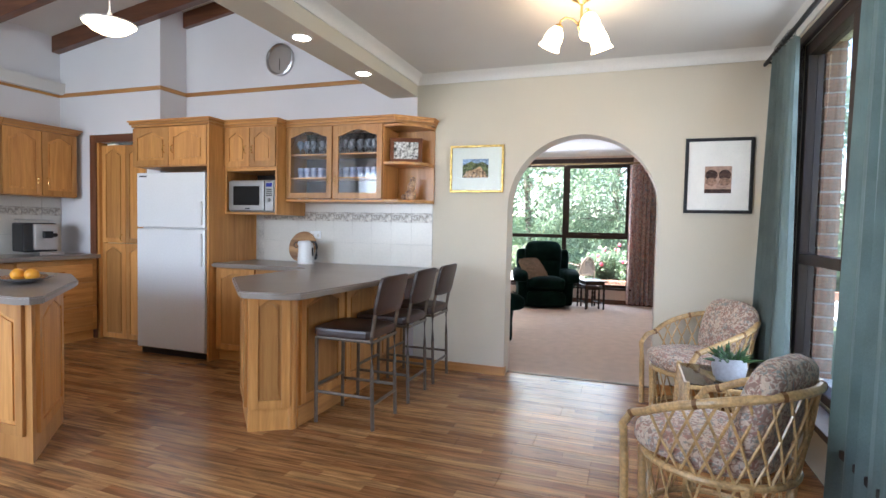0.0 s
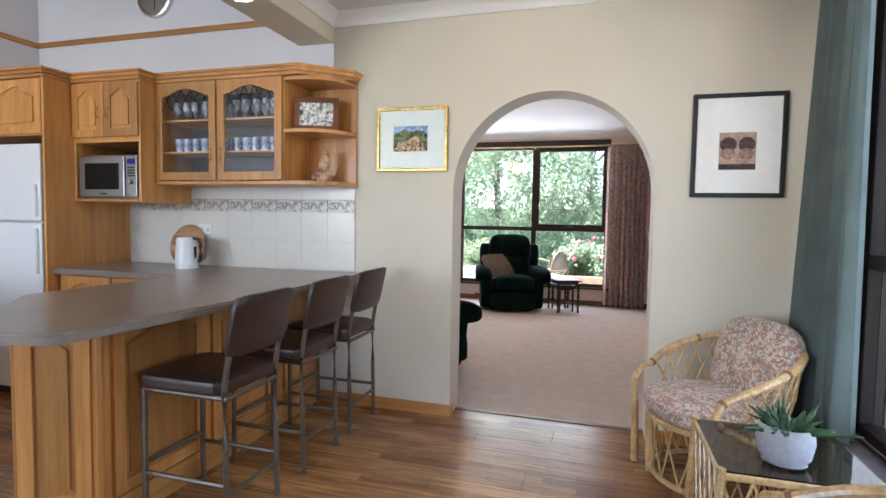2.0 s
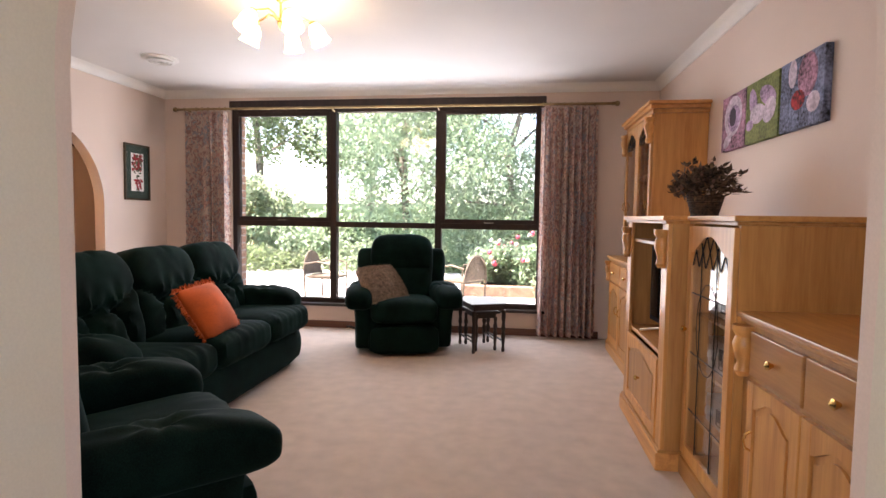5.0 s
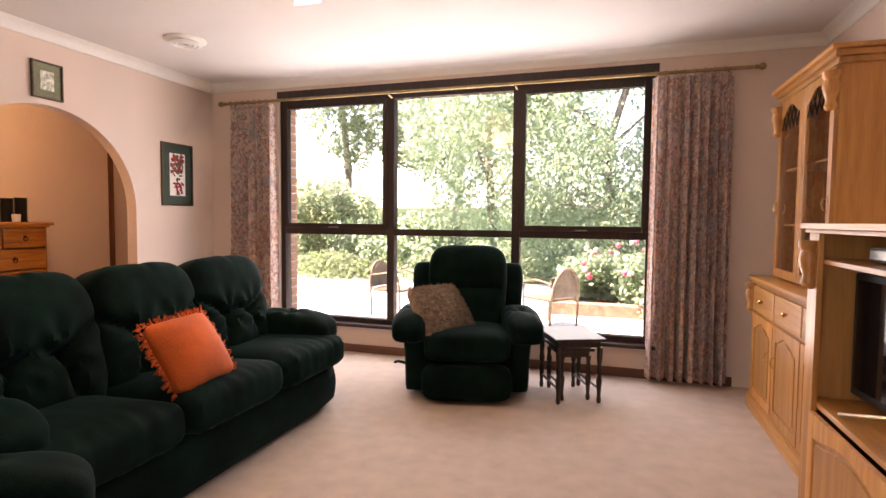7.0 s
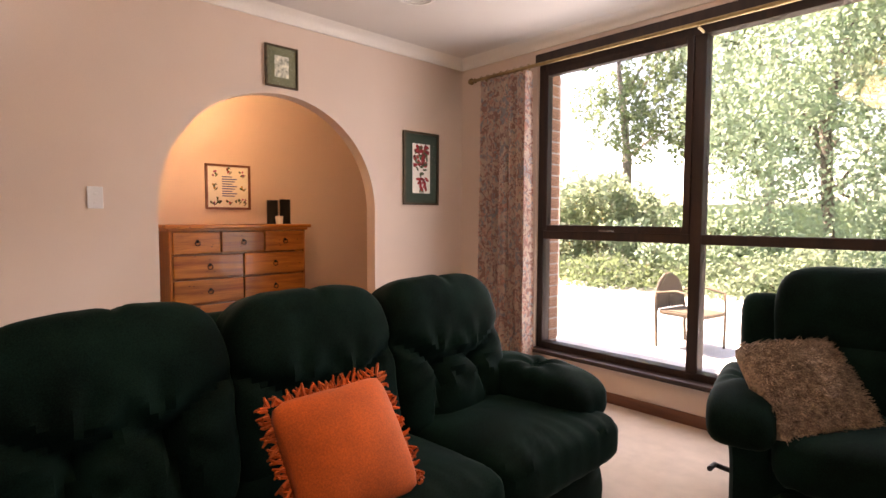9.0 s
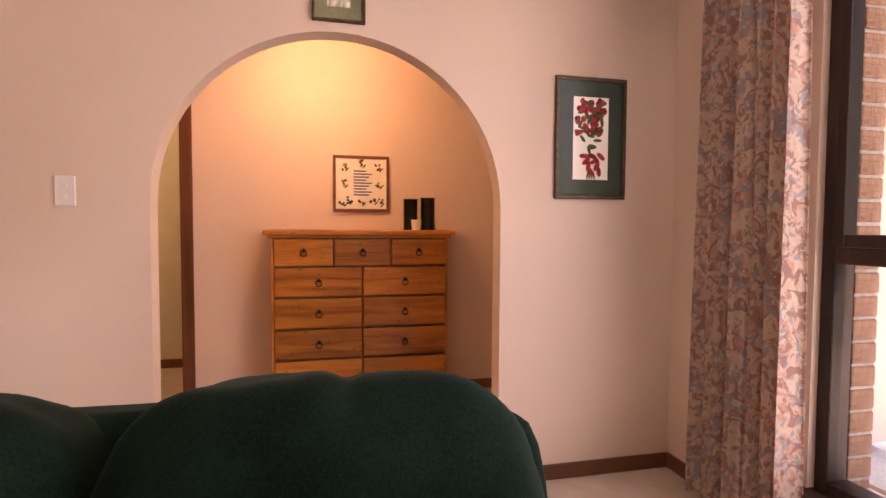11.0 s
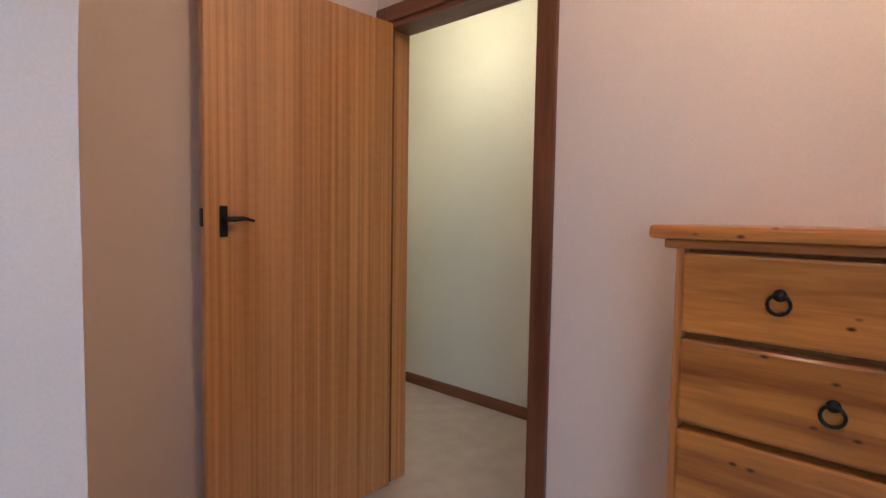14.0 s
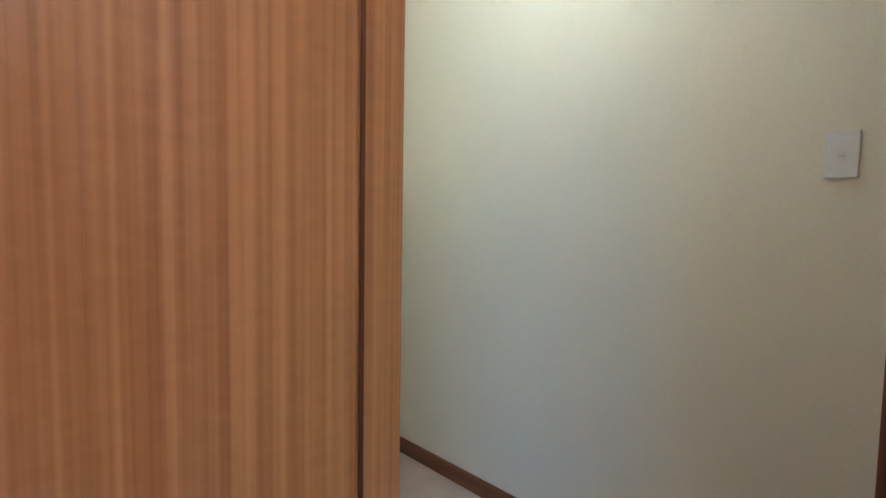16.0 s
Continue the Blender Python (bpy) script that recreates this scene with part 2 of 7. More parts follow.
VELVET = mat("dark_green_velour", (0.0034, 0.0165, 0.0135), 0.75, var=0.3, scale=5, grain=260, bump=0.3, depth=0.002, sheen=0.09, spec=0.05)
VELVET.node_tree.nodes["Principled BSDF"].inputs["Sheen Tint"].default_value = (0.22, 0.50, 0.47, 1)
VELVET.node_tree.nodes["Principled BSDF"].inputs["Sheen Roughness"].default_value = 0.35
CANE = mat("honey_cane", (0.66, 0.43, 0.19), 0.35, var=0.2, scale=9, grain=70, coat=0.3)
ORANGE = mat("orange_velvet", (0.62, 0.11, 0.012), 0.8, var=0.15, scale=7, grain=200, bump=0.3, sheen=0.08)
FUR = mat("shaggy_taupe_fur", (0.42, 0.33, 0.26), 0.95, var=0.25, scale=30, grain=120, bump=0.9, depth=0.01, sheen=0.1)
CLEAR = glass("clear_glass")
MATTGLASS = glass("non_reflecting_picture_glass")
MATTGLASS.node_tree.nodes["Principled BSDF"].inputs["IOR"].default_value = 1.12
SMOKED = glass("smoked_glass", (0.25, 0.24, 0.22))
PAPER = mat("off_white_mount_card", (0.80, 0.78, 0.72), 0.9, var=0.02)
BRICK = mat("red_brown_brick", (0.40, 0.22, 0.14), 0.9, var=0.25, scale=9, grain=90, bump=0.5, depth=0.006)
MORTAR = mat("grey_mortar", (0.42, 0.40, 0.37), 0.95)
CONCRETE = mat("pale_concrete_paving", (0.55, 0.54, 0.51), 0.85, var=0.12, scale=1.5, grain=60, bump=0.2)
GRASS = mat("garden_ground", (0.10, 0.14, 0.05), 0.95, var=0.3, scale=0.8, grain=30, bump=0.5)
SHEERGREEN = mat("sage_green_curtain", (0.235, 0.295, 0.28), 0.85, var=0.10, scale=5, grain=300, bump=0.2, sheen=0.2)
FLORALCHAIR = floral("rose_floral_cotton", (0.60, 0.49, 0.39), [(0.44, 0.23, 0.19), (0.28, 0.29, 0.27), (0.66, 0.54, 0.44), (0.32, 0.20, 0.16)], 21)
FLORALDRAPE = floral("floral_drape", (0.85, 0.69, 0.60), [(0.80, 0.50, 0.41), (0.50, 0.50, 0.54), (0.88, 0.76, 0.66), (0.56, 0.34, 0.29)], 13, (1, 1, 0.8))
LAMPGLASS = glow("lit_frosted_glass", (1.0, 0.80, 0.50), 1.3)
DOWNLIGHT = glow("lit_downlight", (1.0, 0.95, 0.88), 2.6)


# ---- building blocks ----
def box(bm, x0, x1, y0, y1, z0, z1, bevel=0.0):
    flat = bm.faces.layers.int.get("flat") or bm.faces.layers.int.new("flat")
    m = Matrix.Translation(((x0 + x1) / 2, (y0 + y1) / 2, (z0 + z1) / 2)) @ Matrix.Diagonal((abs(x1 - x0), abs(y1 - y0), abs(z1 - z0), 1))
    got = bmesh.ops.create_cube(bm, size=1, matrix=m)
    new_faces = list({f for v in got["verts"] for f in v.link_faces})
    if bevel:
        es = list({e for v in got["verts"] for e in v.link_edges})
        new_faces = [f for f in new_faces] + bmesh.ops.bevel(bm, geom=es, offset=bevel, segments=2, affect="EDGES", profile=0.6)["faces"]
    for f in new_faces:
        if f.is_valid:
            f[flat] = 1
    return bm


def cube(*a, bevel=0.0):
    return box(bmesh.new(), *a, bevel=bevel)


def prism(bm, outline, a, b, axis="z"):
    """An outline (u, v) pushed from a to b along an axis: z takes (x, y), y takes (x, z), x takes (y, z)."""
    def at(u, v, w):
        return {"z": (u, v, w), "y": (u, w, v), "x": (w, u, v)}[axis]
    lo, hi = [bm.verts.new(at(u, v, a)) for u, v in outline], [bm.verts.new(at(u, v, b)) for u, v in outline]
    k = len(outline)
    bm.faces.new(lo), bm.faces.new(hi)
    for i in range(k):
        bm.faces.new((lo[i], lo[(i + 1) % k], hi[(i + 1) % k], hi[i]))
    bmesh.ops.recalc_face_normals(bm, faces=bm.faces)
    return bm


def tube(bm, points, r, sides=8, closed=False, taper=None):
    """A round bar along points."""
    pts = [Vector(p) for p in points]
    rings, k = [], len(pts)
    up = Vector((0, 0, 1))
    for i, p in enumerate(pts):
        a, b = (pts[(i - 1) % k], pts[(i + 1) % k]) if closed else (pts[max(i - 1, 0)], pts[min(i + 1, k - 1)])
        d = (b - a).normalized()
        s = d.cross(up)
        if s.length < 1e-3:
            s = d.cross(Vector((1, 0, 0)))
        s.normalize()
        t = s.cross(d).normalized()
        q = r if taper is None else r * taper[i]
        rings.append([bm.verts.new(p + q * (math.cos(2 * math.pi * j / sides) * s + math.sin(2 * math.pi * j / sides) * t)) for j in range(sides)])
    for i in range(k if closed else k - 1):
        A, B = rings[i], rings[(i + 1) % k]
        for j in range(sides):
            bm.faces.new((A[j], A[(j + 1) % sides], B[(j + 1) % sides], B[j]))
    if not closed:
        bm.faces.new(rings[0]), bm.faces.new(rings[-1])
    bmesh.ops.recalc_face_normals(bm, faces=bm.faces)
    return bm


def lathe(bm, profile, at=(0, 0, 0), sides=20, turn=None):
    """A profile (radius, height) spun about an upright axis."""
    m = Matrix.Translation(at) @ (turn or Matrix())
    rings = [[bm.verts.new(m @ Vector((r * math.cos(2 * math.pi * j / sides), r * math.sin(2 * math.pi * j / sides), z))) for j in range(sides)] for r, z in profile]
    for A, B in zip(rings, rings[1:]):
        for j in range(sides):
            bm.faces.new((A[j], A[(j + 1) % sides], B[(j + 1) % sides], B[j]))
    if profile[0][0] > 1e-4:
        bm.faces.new(rings[0])
    if profile[-1][0] > 1e-4:
        bm.faces.new(rings[-1])
    bmesh.ops.recalc_face_normals(bm, faces=bm.faces)
    return bm


def spow(v, e):
    return math.copysign(abs(v) ** e, v)


def even(t, e):
    """The angle at which a superquadric of power e lies in the direction t."""
    s, c = math.sin(t), math.cos(t)
    return math.atan2(math.copysign(abs(s) ** (1 / e), s), math.copysign(abs(c) ** (1 / e), c))


def pad(bm, w, d, h, m=None, e1=0.45, e2=0.35, wrinkle=0.0, seed=0.0, nu=28, nv=16, dent=None):
    """A stuffed pad: a superquadric w x d x h about its middle, with creases."""
    m = m or Matrix()
    rows = []
    for i in range(nv + 1):
        v = even(-math.pi / 2 + math.pi * i / nv, e1)
        row = []
        for j in range(nu):
            u = even(2 * math.pi * j / nu + 1e-4, e2)
            c = Vector((w / 2 * spow(math.cos(v), e1) * spow(math.cos(u), e2), d / 2 * spow(math.cos(v), e1) * spow(math.sin(u), e2), h / 2 * spow(math.sin(v), e1)))
            if wrinkle:
                q = noise.noise(Vector((c.x * 9 + seed, c.y * 9, c.z * 9 + seed * 2))) + 0.5 * noise.noise(c * 22 + Vector((seed, 0, 0)))
                c += c.normalized() * q * wrinkle
            if dent:
                c = dent(c)
            row.append(bm.verts.new(m @ c))
        rows.append(row)
    for A, B in zip(rows, rows[1:]):
        for j in range(nu):
            bm.faces.new((A[j], A[(j + 1) % nu], B[(j + 1) % nu], B[j]))
    bmesh.ops.remove_doubles(bm, verts=[v for r in (rows[0], rows[-1]) for v in r], dist=1e-4)
    bmesh.ops.recalc_face_normals(bm, faces=bm.faces)
    return bm


def mesh_of(name, bm, material, smooth=True):
    me = bpy.data.meshes.new(name)
    if smooth:
        flat = bm.faces.layers.int.get("flat")
        for f in bm.faces:
            f.smooth = not (flat and f[flat])
        for e in bm.edges:
            if len(e.link_faces) == 2 and e.calc_face_angle(0) > 0.6:
                e.smooth = False
    bm.to_mesh(me)
    bm.free()
    me.materials.append(material)
    return me


def part(name, bm, material, parent, label=""):
    ob = new(name, mesh_of(name, bm, material))
    ob.parent = parent
    return tagged(ob, label)


def setting(name, bm, material, label, category):
    return tagged(new(name, mesh_of(name, bm, material)), label, category, kind="structure")


def thing(name, m, label, category, group=""):
    ob = new(name)
    ob.empty_display_size = 0.1
    ob.matrix_basis = m if isinstance(m, Matrix) else Matrix.Translation(m)
    return tagged(ob, label, category, group)


def arc(cx, cz, r, a0, a1, n):
    return [(cx + r * math.cos(a0 + (a1 - a0) * i / n), cz + r * math.sin(a0 + (a1 - a0) * i / n)) for i in range(n + 1)]


# ---- the shell of the house ----
CEIL = 2.60
W0, W1 = 5.89, 6.11          # wall between dining room and living room
H0, H1 = -4.60, -4.495       # wall between hall and living room
B0, B1 = -6.08, -5.966       # back wall of the hall
L1 = 0.86                    # living room's far side
N0 = 10.92                   # living room's window wall


def arch_wall(axis, a, b, u0, u1, top, left, right, spring):
    """A wall with one round-headed opening, from u0 to u1."""
    r, c = (right - left) / 2, (left + right) / 2
    bm = bmesh.new()
    def at(u, v, w):
        return (u, w, v) if axis == "y" else (w, u, v)
    n = 28
    curve = arc(c, spring, r, math.pi, 0, n)
    for w in (a, b):
        def quad(*q):
            bm.faces.new([bm.verts.new(at(u, v, w)) for u, v in q])
        quad((u0, 0), (left, 0), (left, spring), (u0, spring))
        quad((right, 0), (u1, 0), (u1, spring), (right, spring))
        quad((u0, spring), (left, spring), (left, top), (u0, top))
        quad((right, spring), (u1, spring), (u1, top), (right, top))
        for p, q in zip(curve, curve[1:]):
            quad(p, q, (q[0], top), (p[0], top))
    ring = [(left, 0)] + curve + [(right, 0)]
    for p, q in zip(ring, ring[1:]):
        bm.faces.new([bm.verts.new(at(*p, a)), bm.verts.new(at(*q, a)), bm.verts.new(at(*q, b)), bm.verts.new(at(*p, b))])
    for u in (u0, u1):
        bm.faces.new([bm.verts.new(at(u, 0, a)), bm.verts.new(at(u, 0, b)), bm.verts.new(at(u, top, b)), bm.verts.new(at(u, top, a))])
    bmesh.ops.remove_doubles(bm, verts=bm.verts, dist=1e-4)
    bmesh.ops.recalc_face_normals(bm, faces=bm.faces)
    return bm


AL, AR, ASP = -1.258, -0.074, 1.446
FT = 6.045                   # boards end and carpet begins
HL, HR, HSP = 8.505, 9.995, 1.32
setting("wall_arch_dining", arch_wall("y", W0, W1 - 0.03, -2.10, 0.70, CEIL, AL, AR, ASP), CREAM, "cream painted wall with a round-headed arch", "wall")
setting("wall_arch_living", arch_wall("y", W1 - 0.03, W1, H0, L1, CEIL, AL, AR, ASP), PINK, "pale pink painted wall with a round-headed arch", "wall")
setting("wall_kitchen_back", cube(-4.80, -2.10, W0, W0 + 0.06, 0, 3.75), LILAC, "white painted kitchen wall under a raked ceiling", "wall")
setting("wall_hall_arch", arch_wall("x", H0, H1, 7.44, N0, CEIL, HL, HR, HSP), PINK, "pale pink wall with a wide round-headed arch", "wall")
setting("wall_living_west", cube(H0, H1, W1, 7.44, 0, CEIL), PINK, "pale pink painted wall", "wall")
setting("wall_living_east", cube(L1, L1 + 0.12, W1, N0, 0, CEIL), PINK, "pale pink painted wall", "wall")

# window wall of the living room
WX0, WX1, WZ0, WZ1 = -3.70, -0.26, 0.27, 2.42
bm = bmesh.new()
box(bm, H1, WX0, N0, N0 + 0.24, 0, CEIL)
box(bm, WX1, L1 + 0.12, N0, N0 + 0.24, 0, CEIL)
box(bm, WX0, WX1, N0, N0 + 0.24, 0, WZ0)
box(bm, WX0, WX1, N0, N0 + 0.24, WZ1 + 0.07, CEIL)
setting("wall_living_window", bm, PINK, "pale pink wall round a wide window", "wall")

# hall
bm = bmesh.new()
DL, DR, DH = 7.51, 8.278, 2.04
box(bm, B0, B1, 7.30, DL - 0.03, 0, CEIL)
box(bm, B0, B1, DR + 0.03, 12.4, 0, CEIL)
box(bm, B0, B1, DL - 0.03, DR + 0.03, DH + 0.03, CEIL)
setting("wall_hall_back", bm, PINK, "pale pink hall wall with a doorway", "wall")
setting("wall_hall_end", cube(B1, H0, 7.32, 7.44, 0, CEIL), PINK, "pale pink painted hall wall", "wall")
setting("wall_hall_far", cube(B1, H0, 12.28, 12.4, 0, CEIL), PINK, "pale pink painted hall wall", "wall")
setting("wall_hall_side", cube(H0, H1, N0 + 0.24, 12.4, 0, CEIL), PINK, "pale pink painted hall wall", "wall")
setting("wall_corridor", cube(-7.19, -7.07, 4.8, 9.6, 0, CEIL), PALEGREEN, "plain cream corridor wall", "wall")
setting("wall_corridor_end", cube(-7.07, B0, 9.48, 9.6, 0, CEIL), PALEGREEN, "plain cream corridor wall", "wall")
setting("wall_corridor_start", cube(-7.07, B0, 6.1, 6.22, 0, CEIL), PALEGREEN, "plain cream corridor wall", "wall")
setting("wall_corridor_side", cube(B0, B1, 6.1, 7.30, 0, CEIL), PALEGREEN, "plain cream corridor wall", "wall")

# kitchen and dining
K1 = 5.56                    # face of the pantry block
KL = -6.16                   # kitchen's side wall
bm = bmesh.new()
box(bm, -5.62, -4.74, K1, K1 + 0.10, 2.08, 3.75)
box(bm, KL, -5.62, K1, K1 + 0.10, 0, 3.75)
box(bm, -4.92, -4.74, K1, K1 + 0.10, 0, 2.08)
box(bm, -4.84, -4.74, K1 + 0.10, W0, 0, 3.75)
setting("wall_pantry", bm, LILAC, "white painted wall of a pantry block", "wall")
setting("wall_kitchen_side", cube(KL - 0.12, KL, -1.2, K1 + 0.1, 0, 3.75), LILAC, "white painted kitchen side wall", "wall")
# unseen rear wall; its opening is made up to suit the kitchen fill
bm = bmesh.new()
box(bm, KL, 1.0, -1.2, -1.08, 0, 0.9)
box(bm, KL, 1.0, -1.2, -1.08, 2.5, 4.2)
box(bm, KL, -6.0, -1.2, -1.08, 0.9, 2.5)
box(bm, -2.4, 1.0, -1.2, -1.08, 0.9, 2.5)
setting("wall_kitchen_rear", bm, LILAC, "unseen white rear wall with an added opening", "wall")
DW = 0.70                    # dining room's window wall
VY0, VY1, VZ0, VZ1 = 2.55, 5.36, 0.38, 2.44
bm = bmesh.new()
box(bm, DW, DW + 0.24, VY1, W0 + 0.06, 0, CEIL)
box(bm, DW, DW + 0.24, -1.2, VY0, 0, CEIL)
box(bm, DW, DW + 0.24, VY0, VY1, 0, VZ0)
box(bm, DW, DW + 0.24, VY0, VY1, VZ1, CEIL)
setting("wall_dining_window", bm, CREAM, "cream wall round a tall window", "wall")

# floors
setting("floor", cube(KL, DW, -1.2, FT, -0.12, -0.012), REDWOOD, "timber sub-floor under the boards", "floor")
bm = bmesh.new()
box(bm, H1 - 0.12, L1, FT, N0, -0.12, 0.0)
box(bm, -7.07, H0, 6.1, 12.3, -0.12, 0.0)
setting("carpet", bm, CARPET, "pale beige cut-pile carpet", "carpet")

# ceilings
setting("ceiling_dining", cube(-2.10, DW + 0.24, -1.2, W0 + 0.06, CEIL, CEIL + 0.12), WHITE, "flat white painted ceiling", "ceiling")
setting("ceiling_living", cube(H1, L1 + 0.12, W0 + 0.06, N0 + 0.24, CEIL, CEIL + 0.12), WHITE, "flat white painted ceiling", "ceiling")
setting("ceiling_hall", cube(B0, H1, W0 + 0.06, 12.4, CEIL, CEIL + 0.12), WHITE, "flat white painted hall ceiling", "ceiling")
setting("ceiling_corridor", cube(-7.2, B0, 4.8, 9.6, CEIL, CEIL + 0.12), WHITE, "flat white painted ceiling", "ceiling")
bm = bmesh.new()
RK = 0.16                   # rise of the raked ceiling for each metre
def rake(x):
    return 3.19 + RK * (x + 6.30)
prism(bm, [(KL - 0.12, rake(KL - 0.12)), (-2.10, rake(-2.10)), (-2.10, rake(-2.10) + 0.12), (KL - 0.12, rake(KL - 0.12) + 0.12)], -1.2, W0 + 0.06, "y")
setting("ceiling_kitchen", bm, WHITE, "raked white ceiling between dark beams", "ceiling")
setting("wall_bulkhead", cube(-2.12, -2.10, -1.2, W0, CEIL + 0.0, 3.9), LILAC, "white painted wall above a bulkhead", "wall")
setting("bulkhead", cube(-2.36, -2.10, -1.2, W0, 2.42, CEIL + 0.05, bevel=0.004), CREAM, "cream plaster bulkhead between kitchen and dining room", "beam")
for y0 in (K1 - 0.085, 4.75, 3.3, 1.8):
    bm = bmesh.new()
    prism(bm, [(KL, rake(KL) - 0.17), (-2.36, rake(-2.36) - 0.17), (-2.36, rake(-2.36) - 0.004), (KL, rake(KL) - 0.004)], y0, y0 + 0.08, "y")
    setting("ceiling_beam", bm, REDWOODX, "dark red-brown timber ceiling beam", "beam")
bm = bmesh.new()
prism(bm, [(-4.735, rake(-4.735) - 0.16), (-2.36, rake(-2.36) - 0.16), (-2.36, rake(-2.36) - 0.006), (-4.735, rake(-4.735) - 0.006)], W0 - 0.05, W0, "y")
setting("ceiling_beam", bm, REDWOODX, "dark red-brown timber along the raked ceiling", "beam")

# garden ground
setting("ground", cube(-60, 60, -40, 80, -0.5, -0.16), GRASS, "garden ground and lawn", "ground")
setting("paving", cube(-9.0, 7.0, N0 + 0.24, 17.5, -0.16, -0.06), CONCRETE, "sunlit pale concrete paving outside the window", "paving")


# ---- skirtings, cornices, rails ----
def skirting(name, a, b, side, material, h=0.075, d=0.014, label="timber skirting board"):
    """A board along the foot of a wall, from a to b, pushed out towards side."""
    (x0, y0), (x1, y1) = a, b
    sx, sy = side
    bm = box(bmesh.new(), min(x0, x1) + min(0, sx * d), max(x0, x1) + max(0, sx * d), min(y0, y1) + min(0, sy * d), max(y0, y1) + max(0, sy * d), 0.0, h, bevel=0.004)
    return setting(name, bm, material, label, "skirting")


skirting("baseboard", (-2.19, W0), (AL, W0), (0, -1), OAKX)
skirting("baseboard", (AR, W0), (DW, W0), (0, -1), OAKX)
skirting("baseboard", (AL, W0 - 0.014), (AL, W0 + 0.04), (1, 0), OAKY)
skirting("baseboard", (H1, N0), (0.33, N0), (0, -1), REDWOODX)
skirting("baseboard", (H1, HR), (H1, N0 - 0.014), (1, 0), REDWOODY)
skirting("baseboard", (H1, W1), (H1, HL), (1, 0), REDWOODY)
skirting("baseboard", (B1, 8.34), (B1, 10.93), (1, 0), REDWOODY)
skirting("baseboard", (-7.07, 6.22), (-7.07, 9.48), (1, 0), REDWOODY)
skirting("baseboard", (B1 + 0.02, 7.44), (H0, 7.44), (0, 1), REDWOODX)
skirting("baseboard", (H1, W1), (AL, W1), (0, 1), REDWOODX)


def cornice(a, b, side):
    """A coved plaster moulding between wall and ceiling."""
    (x0, y0), (x1, y1) = a, b
    bm = bmesh.new()
    cove = [(0, 0), (0.012, 0.0)] + [(0.075 - 0.063 * math.cos(t), 0.01 + 0.06 * math.sin(t)) for t in (0.15, 0.5, 0.9, 1.3)] + [(0.075, 0.079), (0, 0.079)]
    z = CEIL - 0.08
    if x0 == x1:
        prism(bm, [(x0 + side[0] * u, z + v) for u, v in cove], min(y0, y1), max(y0, y1), "y")
    else:
        prism(bm, [(y0 + side[1] * u, z + v) for u, v in cove], min(x0, x1), max(x0, x1), "x")
    return setting("cornice", bm, CORNICE, "white coved plaster cornice", "cornice")


for a, b, s in (((-2.10, W0), (DW, W0), (0, -1)), ((DW, -1.0), (DW, W0), (-1, 0)), ((-2.10, -1.0), (-2.10, W0), (1, 0)), ((H1, W1), (L1, W1), (0, 1)),
                ((H1, N0), (L1, N0), (0, -1)), ((H1, W1), (H1, N0), (1, 0)), ((L1, W1), (L1, N0), (-1, 0)), ((B1, 7.44), (B1, 12.28), (1, 0)), ((-7.07, 6.22), (-7.07, 9.48), (1, 0))):
    cornice(a, b, s)

for i, a in enumerate(((-4.735, -2.36, W0 - 0.018, W0), (KL, -4.735, K1 - 0.018, K1), (-4.74, -4.722, K1 - 0.018, W0 - 0.018), (KL, KL + 0.018, -1.0, K1 - 0.018))):
    setting("picture_rail", cube(*a, 2.575, 2.615, bevel=0.005), OAKX if i < 2 else OAKY, "narrow oak rail along a white wall", "rail")

# ---- arch threshold ----
setting("threshold_strip", cube(AL, AR, FT - 0.02, FT + 0.015, -0.004, 0.006, bevel=0.003), BRONZE, "thin dull metal strip between boards and carpet", "threshold")


# ---- living room window ----
win = thing("window_1", (0, 0, 0), "wide dark-stained timber window with six panes", "window")
win["kind"] = "structure"
F0, F1 = N0 + 0.03, N0 + 0.125
M1, M2, TR = -2.525, -1.36, 1.14


def bar(x0, x1, z0, z1, name="frame", y0=F0, y1=F1):
    part(name, cube(x0, x1, y0, y1, z0, z1, bevel=0.006), DARK, win)


bar(WX0, WX0 + 0.05, WZ0, WZ1, "jamb")
bar(WX1 - 0.05, WX1, WZ0, WZ1, "jamb")
bar(WX0 + 0.05, WX1 - 0.05, WZ1 - 0.06, WZ1, "head")
bar(WX0 + 0.05, WX1 - 0.05, WZ0, WZ0 + 0.05, "bottom_rail")
for m in (M1, M2):
    bar(m - 0.035, m + 0.035, WZ0 + 0.05, WZ1 - 0.06, "mullion")
for a, b in ((WX0 + 0.05, M1 - 0.035), (M1 + 0.035, M2 - 0.035), (M2 + 0.035, WX1 - 0.05)):
    bar(a, b, TR - 0.03, TR + 0.03, "transom")
    part("pane", cube(a, b, F0 + 0.05, F0 + 0.056, WZ0 + 0.05, TR - 0.03), CLEAR, win).visible_shadow = False
    part("pane", cube(a, b, F0 + 0.05, F0 + 0.056, TR + 0.03, WZ1 - 0.06), CLEAR, win).visible_shadow = False
